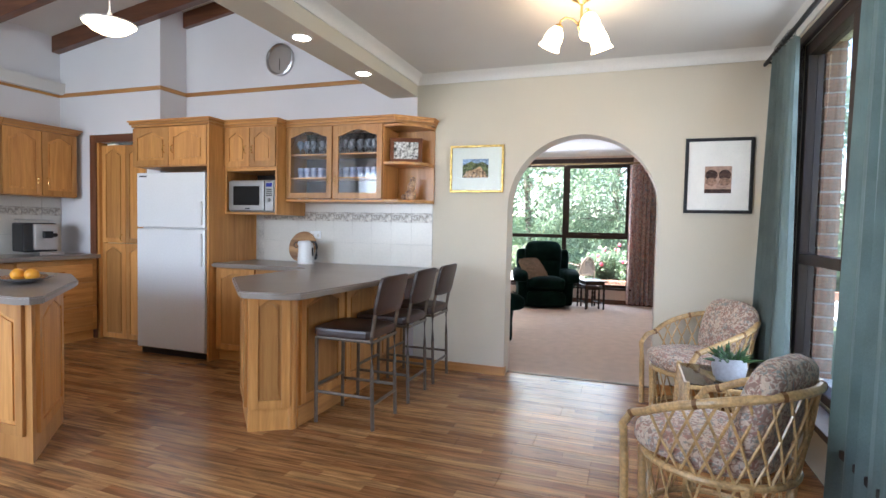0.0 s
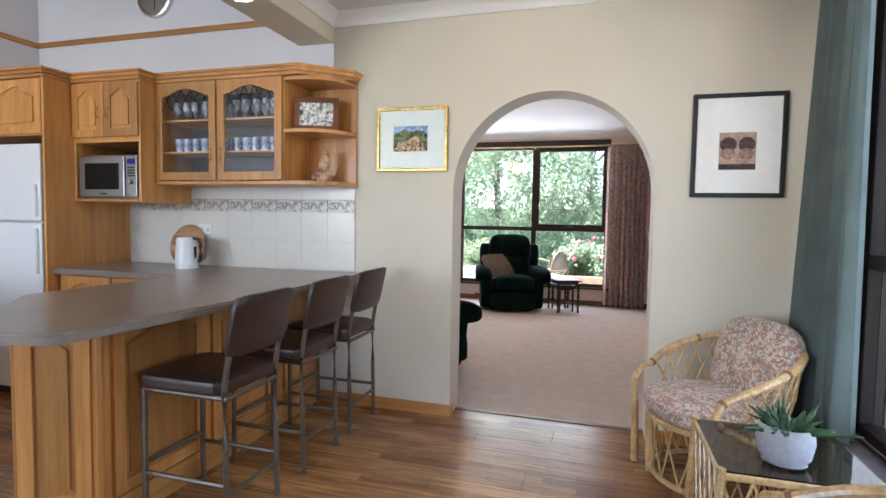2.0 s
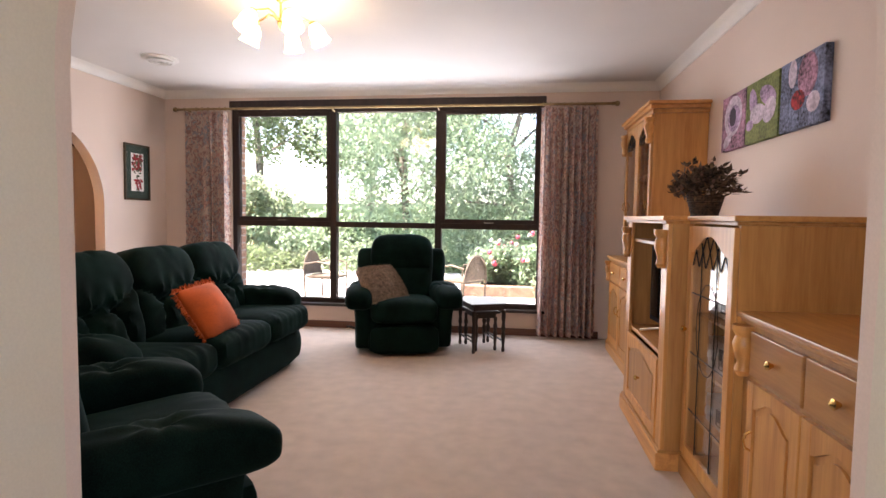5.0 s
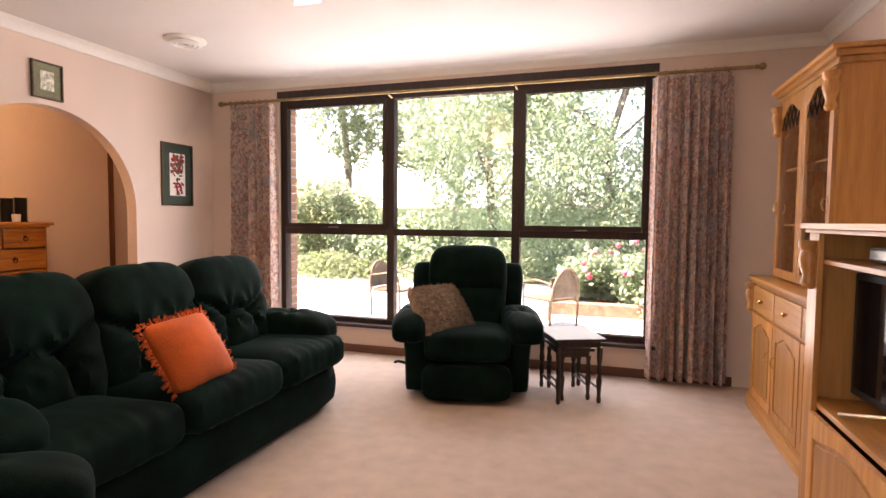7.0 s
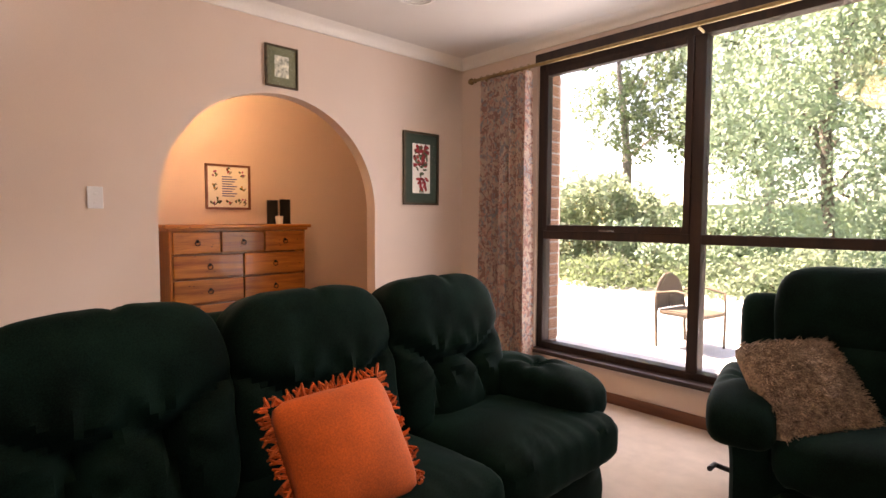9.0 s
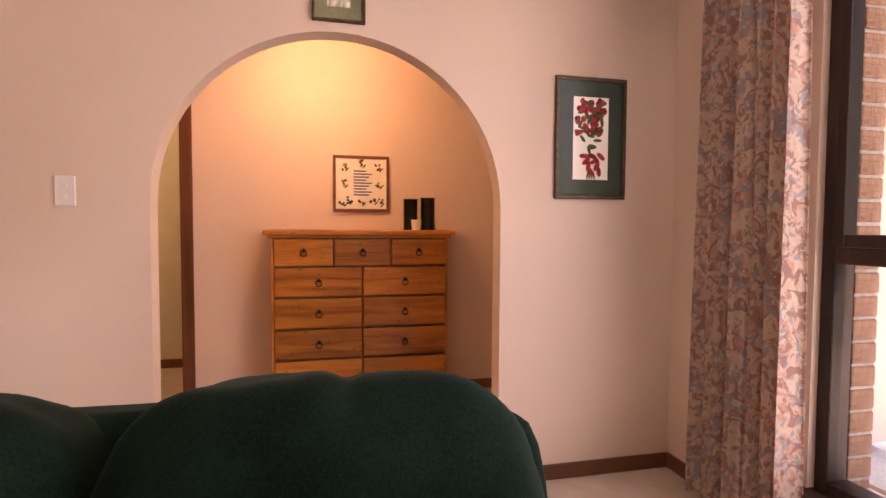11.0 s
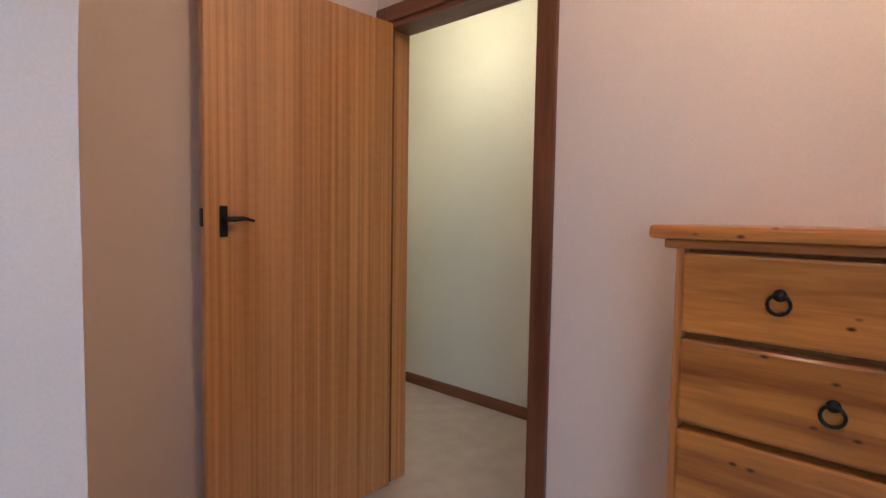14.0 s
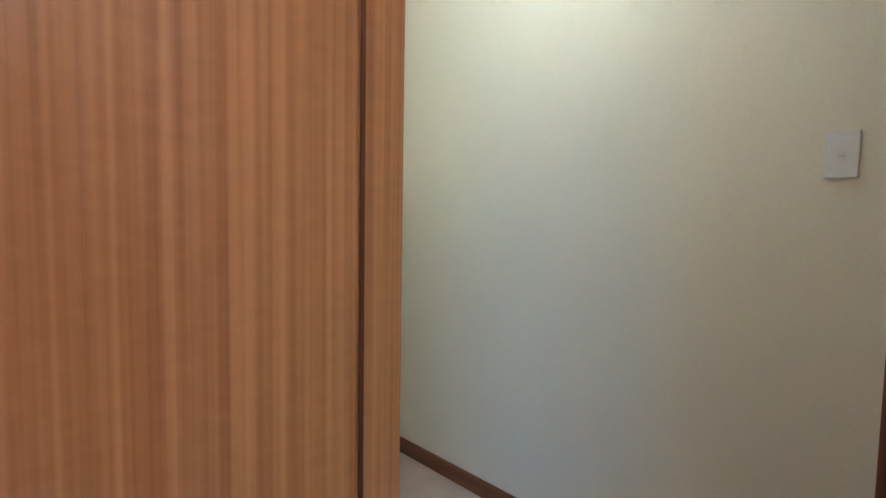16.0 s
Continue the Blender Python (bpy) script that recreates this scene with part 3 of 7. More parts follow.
for a, b in ((WX0 + 0.05, M1 - 0.035), (M2 + 0.035, WX1 - 0.05)):
    s = part("sash", box(box(box(cube(a, a + 0.04, F0 - 0.012, F0 + 0.045, TR + 0.03, WZ1 - 0.06, bevel=0.004), b - 0.04, b, F0 - 0.012, F0 + 0.045, TR + 0.03, WZ1 - 0.06, 0.004), a + 0.04, b - 0.04, F0 - 0.012, F0 + 0.045, TR + 0.03, TR + 0.075, 0.004), a + 0.04, b - 0.04, F0 - 0.012, F0 + 0.045, WZ1 - 0.10, WZ1 - 0.06, 0.004), DARK, win)
    bm = cube((a + b) / 2 - 0.05, (a + b) / 2 + 0.05, F0 - 0.04, F0 - 0.013, TR + 0.035, TR + 0.047, bevel=0.003)
    part("winder", bm, BRONZE, s, "dull metal window winder")
part("sill", cube(WX0 - 0.04, WX1 + 0.04, N0 - 0.055, N0 + 0.03, WZ0 - 0.025, WZ0 + 0.005, bevel=0.006), DARK, win)
part("pelmet_board", cube(WX0 - 0.01, WX1 + 0.01, N0 - 0.012, N0 + 0.03, WZ1 - 0.01, WZ1 + 0.065, bevel=0.003), DARK, win)
part("outer_sill", cube(WX0, WX1, N0 + 0.135, N0 + 0.30, WZ0 - 0.06, WZ0 - 0.01, bevel=0.005), BRICK, win)

# ---- dining window ----
win2 = thing("window_2", (0, 0, 0), "tall dark-stained timber window beside the cane chairs", "window")
win2["kind"] = "structure"
G0, G1 = DW + 0.02, DW + 0.11
for nm, a in (("jamb", (VY1 - 0.07, VY1, VZ0, VZ1)), ("jamb", (VY0, VY0 + 0.07, VZ0, VZ1)), ("head", (VY0 + 0.07, VY1 - 0.07, VZ1 - 0.08, VZ1)), ("bottom_rail", (VY0 + 0.07, VY1 - 0.07, VZ0, VZ0 + 0.05)),
              ("mullion", (4.43, 4.60, VZ0 + 0.05, VZ1 - 0.08)), ("mullion", (3.45, 3.53, VZ0 + 0.05, VZ1 - 0.08)), ("transom", (4.60, VY1 - 0.07, 1.09, 1.15)), ("transom", (VY0 + 0.07, 3.45, 1.09, 1.15))):
    part(nm, cube(G0, G1, *a, bevel=0.006), DARK, win2)
for a in ((4.60, VY1 - 0.07, VZ0 + 0.05, 1.09), (4.60, VY1 - 0.07, 1.15, VZ1 - 0.08), (3.53, 4.43, VZ0 + 0.05, VZ1 - 0.08), (VY0 + 0.07, 3.45, VZ0 + 0.05, 1.09), (VY0 + 0.07, 3.45, 1.15, VZ1 - 0.08)):
    part("pane", cube(G0 + 0.05, G0 + 0.056, *a), CLEAR, win2).visible_shadow = False
part("sill", cube(DW - 0.12, DW + 0.02, VY0 - 0.03, VY1 + 0.03, VZ0 - 0.035, VZ0, bevel=0.006), DARK, win2)
part("reveal_lining", cube(DW - 0.01, DW + 0.02, VY1, VY1 + 0.06, VZ0, VZ1 + 0.04, bevel=0.003), DARK, win2)
part("head_lining", cube(DW - 0.012, DW + 0.02, VY0, VY1 + 0.06, VZ1, VZ1 + 0.05, bevel=0.003), DARK, win2)


def brick_pier(m, courses, name, label):
    """A jamb of face bricks, each on its own bed of mortar."""
    root = thing(name, m, label, "brickwork")
    root["kind"] = "structure"
    part("mortar", cube(0.006, 0.11, 0.006, 0.23, 0, courses * 0.086), MORTAR, root)
    full = mesh_of("brick", cube(0, 0.112, 0, 0.232, 0, 0.076, bevel=0.008), BRICK)
    for i in range(courses):
        b = new("brick", full)
        b.parent = root
        b.matrix_basis = pose(random.uniform(-0.003, 0.003), random.uniform(-0.003, 0.003), i * 0.086 + 0.005)


brick_pier(pose(DW + 0.125, VY1 - 0.045, VZ0 - 0.05), 28, "brick_jamb", "weathered brick jamb outside the dining window")
brick_pier(pose(WX0 + 0.045, N0 + 0.135, WZ0 - 0.05, 0, 0, 90), 26, "brick_jamb", "orange-red brick jamb outside the living room window")


# ---- curtains ----
def drape(name, path_fn, n, z0, z1, material, label, cat="curtain", folds=9, depth=0.035, seed=1):
    """A pleated curtain: path_fn(u) gives its line in plan, n its outward side."""
    root = thing(name, (0, 0, 0), label, cat)
    bm = bmesh.new()
    rnd = random.Random(seed)
    ph = [rnd.uniform(0, 6.28) for _ in range(6)]
    U, V = folds * 12, 14
    rows = []
    for j in range(V + 1):
        v = j / V
        row = []
        for i in range(U + 1):
            u = i / U
            x, y = path_fn(u, v)
            loose = 0.45 + 0.55 * (1 - v)
            f = math.sin(u * folds * 2 * math.pi + ph[0] + 0.5 * math.sin(u * 9 + ph[1]) + (1 - v) * 0.7 * math.sin(u * 14 + ph[2]))
            f = depth * loose * (f + 0.35 * math.sin(u * folds * 4.3 * math.pi + ph[3]))
            row.append(bm.verts.new((x + n[0] * f, y + n[1] * f, z0 + (z1 - z0) * v)))
        rows.append(row)
    for A, B in zip(rows, rows[1:]):
        for i in range(U):
            bm.faces.new((A[i], A[i + 1], B[i + 1], B[i]))
    bmesh.ops.solidify(bm, geom=bm.faces, thickness=0.004)
    part("cloth", bm, material, root)
    return root


RODY = N0 - 0.085
drape("curtain", lambda u, v: (-4.21 + (0.55 - 0.03 * v) * u, RODY), (0, 1), 0.05, 2.355, FLORALDRAPE, "pink floral lined curtain drawn back by the wide window", folds=7, depth=0.055, seed=3)
drape("curtain", lambda u, v: (-0.30 + (0.58 - 0.02 * v) * u, RODY), (0, 1), 0.03, 2.355, FLORALDRAPE, "pink floral lined curtain drawn back by the wide window", folds=8, depth=0.06, seed=8)
rod = thing("curtain_rod", (0, 0, 0), "brass curtain rod with finials and rings", "curtain rod")
part("pole", tube(bmesh.new(), [(-4.25, RODY, 2.385), (0.38, RODY, 2.385)], 0.013, 10), AGEDBRASS, rod)
for sx, x in ((-1, -4.25), (1, 0.38)):
    part("finial", lathe(bmesh.new(), [(0.006, 0), (0.02, 0.012), (0.012, 0.03), (0.028, 0.05), (0.02, 0.075), (0.001, 0.085)], (x, RODY, 2.385), 12, Matrix.Rotation(sx * math.pi / 2, 4, "Y")), AGEDBRASS, rod)
for x in (-4.15, -2.5, -1.36, 0.22):
    part("bracket", tube(bmesh.new(), [(x, RODY, 2.37), (x, N0, 2.36)], 0.008, 6), AGEDBRASS, rod)
for i in range(16):
    x = -4.19 + 0.068 * i if i < 8 else -0.28 + 0.068 * (i - 8)
    part("ring", tube(bmesh.new(), [(x, RODY + 0.021 * math.cos(a * 0.7854), 2.385 + 0.021 * math.sin(a * 0.7854)) for a in range(8)], 0.003, 5, closed=True), AGEDBRASS, rod)

drape("curtain", lambda u, v: (DW - 0.075 - 0.02 * u, 5.15 + (0.55 - 0.15 * v) * u), (1, 0), 0.30, 2.45, SHEERGREEN, "sage green curtain gathered at the tall dark window", folds=6, depth=0.045, seed=5)
drape("curtain", lambda u, v: (DW - 0.10, 3.02 + (1.06 - 0.02 * v) * u), (1, 0), 0.06, 2.45, SHEERGREEN, "sage green curtain hanging beside the cane chairs", folds=9, depth=0.05, seed=6)
rod = thing("curtain_rod", (0, 0, 0), "dark metal curtain rod with brackets", "curtain rod")
part("pole", tube(bmesh.new(), [(DW - 0.10, 2.6, 2.475), (DW - 0.10, 5.84, 2.475)], 0.014, 10), IRON, rod)
for y in (3.0, 4.42, 5.74):
    part("bracket", tube(bmesh.new(), [(DW - 0.10, y, 2.46), (DW, y, 2.45)], 0.008, 6), IRON, rod)
for i in range(14):
    y = 5.19 + 0.06 * i if i < 6 else 3.07 + 0.11 * (i - 6)
    part("ring", tube(bmesh.new(), [(DW - 0.10 + 0.022 * math.cos(a * 0.7854), y, 2.475 + 0.022 * math.sin(a * 0.7854)) for a in range(8)], 0.003, 5, closed=True), IRON, rod)


# ---- doors ----
def doorway(name, y0, y1, h, wall0, wall1, label):
    root = thing(name, (0, 0, 0), label, "door frame")
    root["kind"] = "structure"
    for a in ((y0 - 0.06, y0), (y1, y1 + 0.077)):
        part("architrave", cube(wall1, wall1 + 0.018, *a, 0, h + 0.065, bevel=0.005), REDWOOD, root)
    part("architrave", cube(wall1, wall1 + 0.018, y0, y1, h, h + 0.065, bevel=0.005), REDWOODY, root)
    # hinge-side jamb takes the paler veneer to show lamplight falling on it
    part("jamb", cube(wall0 - 0.01, wall1, y0 - 0.03, y0 + 0.004, 0, h), DOORWOOD, root)
    part("jamb", cube(wall0 - 0.01, wall1, y1 - 0.004, y1 + 0.03, 0, h), REDWOOD, root)
    part("head", cube(wall0 - 0.01, wall1, y0 + 0.004, y1 - 0.004, h - 0.02, h + 0.03), REDWOODY, root)
    # thin dark strip drawn as the shadow line between leaf and hinge jamb
    part("stop", cube(wall1 - 0.034, wall1 - 0.024, y0 + 0.004, y0 + 0.008, 0, h - 0.02, bevel=0.001), REDWOOD, root)
    # real door stop on the latch side
    part("stop", cube(wall0 + 0.02, wall0 + 0.055, y1 - 0.016, y1 - 0.004, 0, h - 0.02, bevel=0.002), REDWOOD, root)
    return root


dw = doorway("door_frame_hall", DL, DR, DH, B0, B1, "red-brown timber frame of the corridor doorway")
part("strike_plate", cube(B1 - 0.06, B1 - 0.03, DR - 0.007, DR - 0.0035, 1.17, 1.25), IRON, dw, "dark metal strike plate")

leaf = thing("door", pose(B1 + 0.004, DL + 0.02, 0, 0, 0, -1.5), "veneered timber door with a grooved face, standing open", "door")
bm = bmesh.new()
planks = 8
wd = 0.795 / planks
box(bm, 0.002, 0.797, -0.012, 0.012, 0.012, 2.03)
part("core", bm, DOORWOOD, leaf)
for i in range(planks):
    for y0, y1 in ((0.012, 0.019), (-0.019, -0.012)):
        part("board", cube(i * wd, (i + 1) * wd, y0, y1, 0.010, 2.032, bevel=0.0005), DOORWOOD, leaf)
hx = 0.735
hd = part("handle_plate", cube(hx - 0.014, hx + 0.014, 0.019, 0.026, 1.135, 1.24, bevel=0.004), IRON, leaf, "black iron handle plate")
part("lever", tube(bmesh.new(), [(hx, 0.022, 1.195), (hx, 0.055, 1.195), (hx - 0.02, 0.062, 1.195), (hx - 0.055, 0.064, 1.198), (hx - 0.09, 0.062, 1.19)], 0.0085, 8, taper=[1, 1, 1.1, 0.8, 0.5]), IRON, hd)
part("latch", cube(0.797, 0.802, -0.008, 0.008, 1.17, 1.23), IRON, leaf)
for z in (0.2, 1.0, 1.8):
    part("hinge", tube(bmesh.new(), [(0, -0.02, z), (0, -0.02, z + 0.09)], 0.006, 8), IRON, leaf)

doorway("door_frame_far", 11.02, 11.85, DH, B0, B1, "red-brown timber frame round a closed door")
d2 = thing("door", (0, 0, 0), "closed timber door at the end of the hall", "door")
part("panel", cube(B1 - 0.05, B1 - 0.012, 11.03, 11.84, 0.01, 2.02, bevel=0.003), DOORWOOD, d2)
part("knob", lathe(bmesh.new(), [(0.012, 0), (0.012, 0.03), (0.026, 0.045), (0.02, 0.06), (0.001, 0.065)], (B1 - 0.012, 11.75, 1.0), 12, Matrix.Rotation(math.pi / 2, 4, "Y")), IRON, d2)


# ---- switches and sockets ----
def switch(m, label, toggles=1, w=0.072, h=0.115):
    root = thing("light_switch", m, label, "switch")
    part("plate", cube(-w / 2, w / 2, -0.009, 0, -h / 2, h / 2, bevel=0.003), ENAMEL, root)
    for i in range(toggles):
        z = 0.02 - 0.045 * i if toggles > 1 else 0.0
        part("rocker", cube(-0.008, 0.008, -0.013, -0.009, z - 0.006, z + 0.006, bevel=0.002), ENAMEL, root)
    return root


switch(pose(H1, 8.207, 1.366, 0, 0, 90), "white double light switch on a pink wall", 2)
switch(pose(-7.07, 8.018, 1.376, 0, 0, 90), "white light switch on the corridor wall", 1, 0.072, 0.115)
sk = thing("power_point", pose(-3.13, W0 - 0.008, 1.165), "white double power point on the tiles", "socket")
part("plate", cube(-0.058, 0.058, -0.010, 0, -0.036, 0.036, bevel=0.003), ENAMEL, sk)
for x in (-0.03, 0.03):
    part("outlet", cube(x - 0.012, x + 0.012, -0.013, -0.010, -0.02, 0.01, bevel=0.002), GROUT, sk)


# ---- lamps ----
def cluster_lamp(m, arms, label, r=0.15):
    """A brass ceiling lamp with frosted tulip shades on curled arms."""
    root = thing("ceiling_lamp", m, label, "ceiling lamp")
    part("canopy", lathe(bmesh.new(), [(0.06, 0), (0.06, -0.012), (0.03, -0.03), (0.012, -0.045)], (0, 0, 0), 20), BRASS, root)
    part("stem", lathe(bmesh.new(), [(0.008, -0.03), (0.008, -0.13), (0.022, -0.15), (0.022, -0.175), (0.010, -0.20), (0.001, -0.215)], (0, 0, 0), 14), BRASS, root)
    for i in range(arms):
        a = 2 * math.pi * i / arms + 0.4
        c, s = math.cos(a), math.sin(a)
        pts = [(c * q, s * q, z) for q, z in ((0.01, -0.16), (0.05, -0.12), (0.09, -0.105), (0.12, -0.12), (r, -0.145))]
        arm = part("arm", tube(bmesh.new(), pts, 0.006, 8), BRASS, root)
        tilt = Matrix.Translation((c * r, s * r, -0.145)) @ Matrix.Rotation(a, 4, "Z") @ Matrix.Rotation(-0.45, 4, "Y")
        part("cup", lathe(bmesh.new(), [(0.008, 0.01), (0.022, 0.0), (0.024, -0.02)], (0, 0, 0), 14, tilt), BRASS, arm)
        part("shade", lathe(bmesh.new(), [(0.024, -0.012), (0.044, -0.04), (0.054, -0.075), (0.052, -0.105), (0.066, -0.138), (0.061, -0.136), (0.047, -0.105), (0.047, -0.075), (0.020, -0.025)], (0, 0, 0), 18, tilt), LAMPGLASS, arm, "lit frosted glass tulip shade")
    return root


cluster_lamp(pose(-0.575, 4.62, CEIL, 0, 0, 30), 3, "brass three-arm ceiling lamp with lit tulip shades", 0.125)
cluster_lamp(pose(-2.02, 8.55, CEIL), 5, "brass five-arm ceiling lamp with lit tulip shades", 0.19)
for y in (4.30, 5.10):
    dl = thing("downlight", (-2.225, y, 2.42), "round recessed downlight, lit", "downlight")
    part("ring", lathe(bmesh.new(), [(0.050, -0.002), (0.062, -0.006), (0.066, 0.0)], (0, 0, 0), 24), ENAMEL, dl)
    part("lamp", lathe(bmesh.new(), [(0.001, -0.003), (0.050, -0.003)], (0, 0, 0), 24), DOWNLIGHT, dl)
pn = thing("pendant_lamp", (-3.99, 4.42, 2.70), "white glass dish pendant lamp, lit", "pendant lamp")
part("dish", lathe(bmesh.new(), [(0.001, -0.05), (0.06, -0.045), (0.12, -0.02), (0.175, 0.025), (0.18, 0.035), (0.165, 0.03), (0.11, 0.0), (0.001, -0.03)], (0, 0, 0), 28), LAMPGLASS, pn)
part("rim", tube(bmesh.new(), [(0.18 * math.cos(a * 0.2244), 0.18 * math.sin(a * 0.2244), 0.034) for a in range(28)], 0.006, 6, closed=True), ENAMEL, pn)
part("stem", tube(bmesh.new(), [(0, 0, -0.03), (0, 0, rake(-3.99) - 2.70)], 0.006, 8), ENAMEL, pn)
part("cap", lathe(bmesh.new(), [(0.04, 0.0), (0.04, 0.03), (0.01, 0.09)], (0, 0, 0.03), 16), ENAMEL, pn)
vt = thing("ceiling_vent", (-3.68, 9.72, CEIL), "round cream ceiling heating vent", "vent")
part("flange", lathe(bmesh.new(), [(0.15, 0.0), (0.15, -0.008), (0.125, -0.02)], (0, 0, 0), 28), CORNICE, vt)
part("throat", lathe(bmesh.new(), [(0.125, -0.018), (0.001, -0.018)], (0, 0, 0), 28), CORNICE, vt)
for r in (0.105, 0.072, 0.040):
    part("vane", lathe(bmesh.new(), [(r, -0.018), (r + 0.012, -0.034), (r - 0.010, -0.038), (r - 0.014, -0.034), (r - 0.008, -0.018)], (0, 0, 0), 28), CORNICE, vt)


# ---- kitchen joinery ----
def cathedral(w, z0, z1, rise, inset=0.0, n=14):
    """The outline of a panel with a cathedral top, about x = 0."""
    h = w / 2 - inset
    top = z1 - inset - rise
    out = [(-h, z0 + inset), (h, z0 + inset), (h, top)]
    for i in range(1, n):
        u = 1 - 2 * i / n
        out.append((u * h, top + rise * (0.5 + 0.5 * math.cos(u * math.pi)) ** 0.8))
    return out + [(-h, top)]


def raised_door(root, m, w, z0, z1, rise=0.05, knob=None, glazed=False, name="door", wood=OAK):
    """A framed oak door with a raised cathedral panel, in the plane y = 0, facing -y."""
    st = 0.052
    d = new(name)
    d.empty_display_size = 0.05
    bm = bmesh.new()
    zi0, zi1 = z0 + st, z1 - st * 0.8
    inner = cathedral(w - 2 * st, zi0, zi1, rise)
    box(bm, -w / 2, -w / 2 + st, -0.02, 0, z0, z1, 0.003)
    box(bm, w / 2 - st, w / 2, -0.02, 0, z0, z1, 0.003)
    box(bm, -w / 2 + st, w / 2 - st, -0.019, 0, z0, z0 + st)
    crown = [p for p in inner[2:]]
    prism(bm, [(w / 2 - st, z1), ] + crown + [(-w / 2 + st, z1)], -0.019, 0, "y")
    me = mesh_of("door", bm, wood)
    bpy.data.objects.remove(d)
    d = new(name, me)
    d.parent = root
    d.matrix_basis = m
    if glazed:
        part("glass", cube(-w / 2 + st - 0.004, w / 2 - st + 0.004, -0.010, -0.006, z0 + st - 0.004, z1 - st * 0.8), CLEAR, d, "clear leadlight glass").visible_shadow = False
        bm = bmesh.new()
        top = z1 - st * 0.8
        for i in range(5):
            x = -w / 2 + st + (w - 2 * st) * (i + 0.5) / 5
            tube(bm, [(x - 0.04, -0.012, top - 0.14), (x, -0.012, top - 0.07), (x + 0.04, -0.012, top - 0.14)], 0.003, 4)
            tube(bm, [(x - 0.04, -0.012, top - 0.0), (x, -0.012, top - 0.07), (x + 0.04, -0.012, top - 0.0)], 0.003, 4)
        part("leading", bm, IRON, d, "dark lead strips")
    else:
        bm = bmesh.new()
        prism(bm, cathedral(w - 2 * st, zi0, zi1, rise, 0.0), -0.010, -0.002, "y")
        prism(bm, cathedral(w - 2 * st, zi0, zi1, rise * 0.9, 0.022), -0.018, -0.010, "y")
        part("panel", bm, wood, d)
    if knob is not None:
        kx, kz = knob
        part("handle", tube(bmesh.new(), [(kx, -0.02, kz - 0.035), (kx, -0.038, kz - 0.025), (kx, -0.044, kz), (kx, -0.038, kz + 0.025), (kx, -0.02, kz + 0.035)], 0.005, 6), BRASS, d, "pale brass bow handle")
    return d


def crown(root, outline, z):
    """A moulded cornice along a line of plan points, stepping outwards."""
    for h0, h1, out in ((0, 0.022, 0.008), (0.022, 0.045, 0.022), (0.045, 0.06, 0.034)):
        part("crown_moulding", cube(outline[0] - out, outline[1] + out, outline[2] - out, outline[3], z + h0, z + h1, bevel=0.004), OAKX, root)


# fridge housing with cupboards above
u = thing("fridge_housing", (0, 0, 0), "honey oak housing with two cupboard doors above the fridge", "cabinet")
part("side_panel", cube(-3.85, -3.83, 5.24, 5.885, 0.0, 2.14, bevel=0.002), OAK, u)
part("body", cube(-4.735, -3.85, 5.26, 5.885, 1.77, 2.14, bevel=0.002), OAK, u)
for x, k in ((-4.515, 0.17), (-4.075, -0.17)):
    raised_door(u, pose(x, 5.26, 0), 0.435, 1.78, 2.13, 0.05, (k, 1.93))
crown(u, (-4.735, -3.83, 5.24, 5.885), 2.14)

# microwave cabinet
u = thing("microwave_cabinet", (0, 0, 0), "honey oak wall cabinet with an open microwave shelf", "cabinet")
X0, X1, Y0 = -3.828, -3.255, 5.44
part("side_panel", cube(X0, X0 + 0.018, Y0, 5.885, 1.345, 2.14, bevel=0.002), OAK, u)
part("side_panel", cube(X1 - 0.018, X1, Y0, 5.885, 1.345, 2.14, bevel=0.002), OAK, u)
part("shelf", cube(X0 + 0.018, X1 - 0.018, Y0 - 0.005, 5.885, 1.345, 1.365, bevel=0.002), OAKX, u)
part("shelf", cube(X0 + 0.018, X1 - 0.018, Y0, 5.885, 1.74, 1.76, bevel=0.002), OAKX, u)
# near-black back puts the shade of the microwave niche into its colour
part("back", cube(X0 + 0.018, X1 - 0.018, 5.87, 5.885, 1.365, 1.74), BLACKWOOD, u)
part("body", cube(X0 + 0.018, X1 - 0.018, Y0 + 0.002, 5.885, 1.76, 2.14), OAK, u)
for x, k in ((X0 + 0.146, 0.1), (X1 - 0.146, -0.1)):
    raised_door(u, pose(x, Y0, 0), 0.275, 1.775, 2.125, 0.045, (k, 1.93))
crown(u, (X0, X1, Y0 - 0.01, 5.885), 2.14)

OVENSTEEL = mat("dull_dark_steel", (0.34, 0.33, 0.32), 0.4, 1.0, var=0.06, grain=300)
mw = thing("microwave_oven", (-3.54, 5.46, 1.367), "stainless steel microwave oven on an oak shelf", "microwave")
part("case", cube(-0.25, 0.25, 0.0, 0.36, 0.0, 0.29, bevel=0.008), OVENSTEEL, mw)
dr = part("door", cube(-0.245, 0.145, -0.022, 0.0, 0.012, 0.28, bevel=0.006), OVENSTEEL, mw)
part("window", cube(-0.19, 0.10, -0.026, -0.022, 0.06, 0.235, bevel=0.002), mat("dark_oven_glass", (0.01, 0.009, 0.009), 0.3, var=0.05, bump=0.0, spec=0.15), dr, "dark glass window")
part("control_panel", cube(0.155, 0.245, -0.018, 0.0, 0.012, 0.28, bevel=0.004), OVENSTEEL, mw)
part("display", cube(0.168, 0.232, -0.021, -0.018, 0.228, 0.262), mat("blue_display", (0.01, 0.02, 0.25), 0.2), mw, "blue lit display")
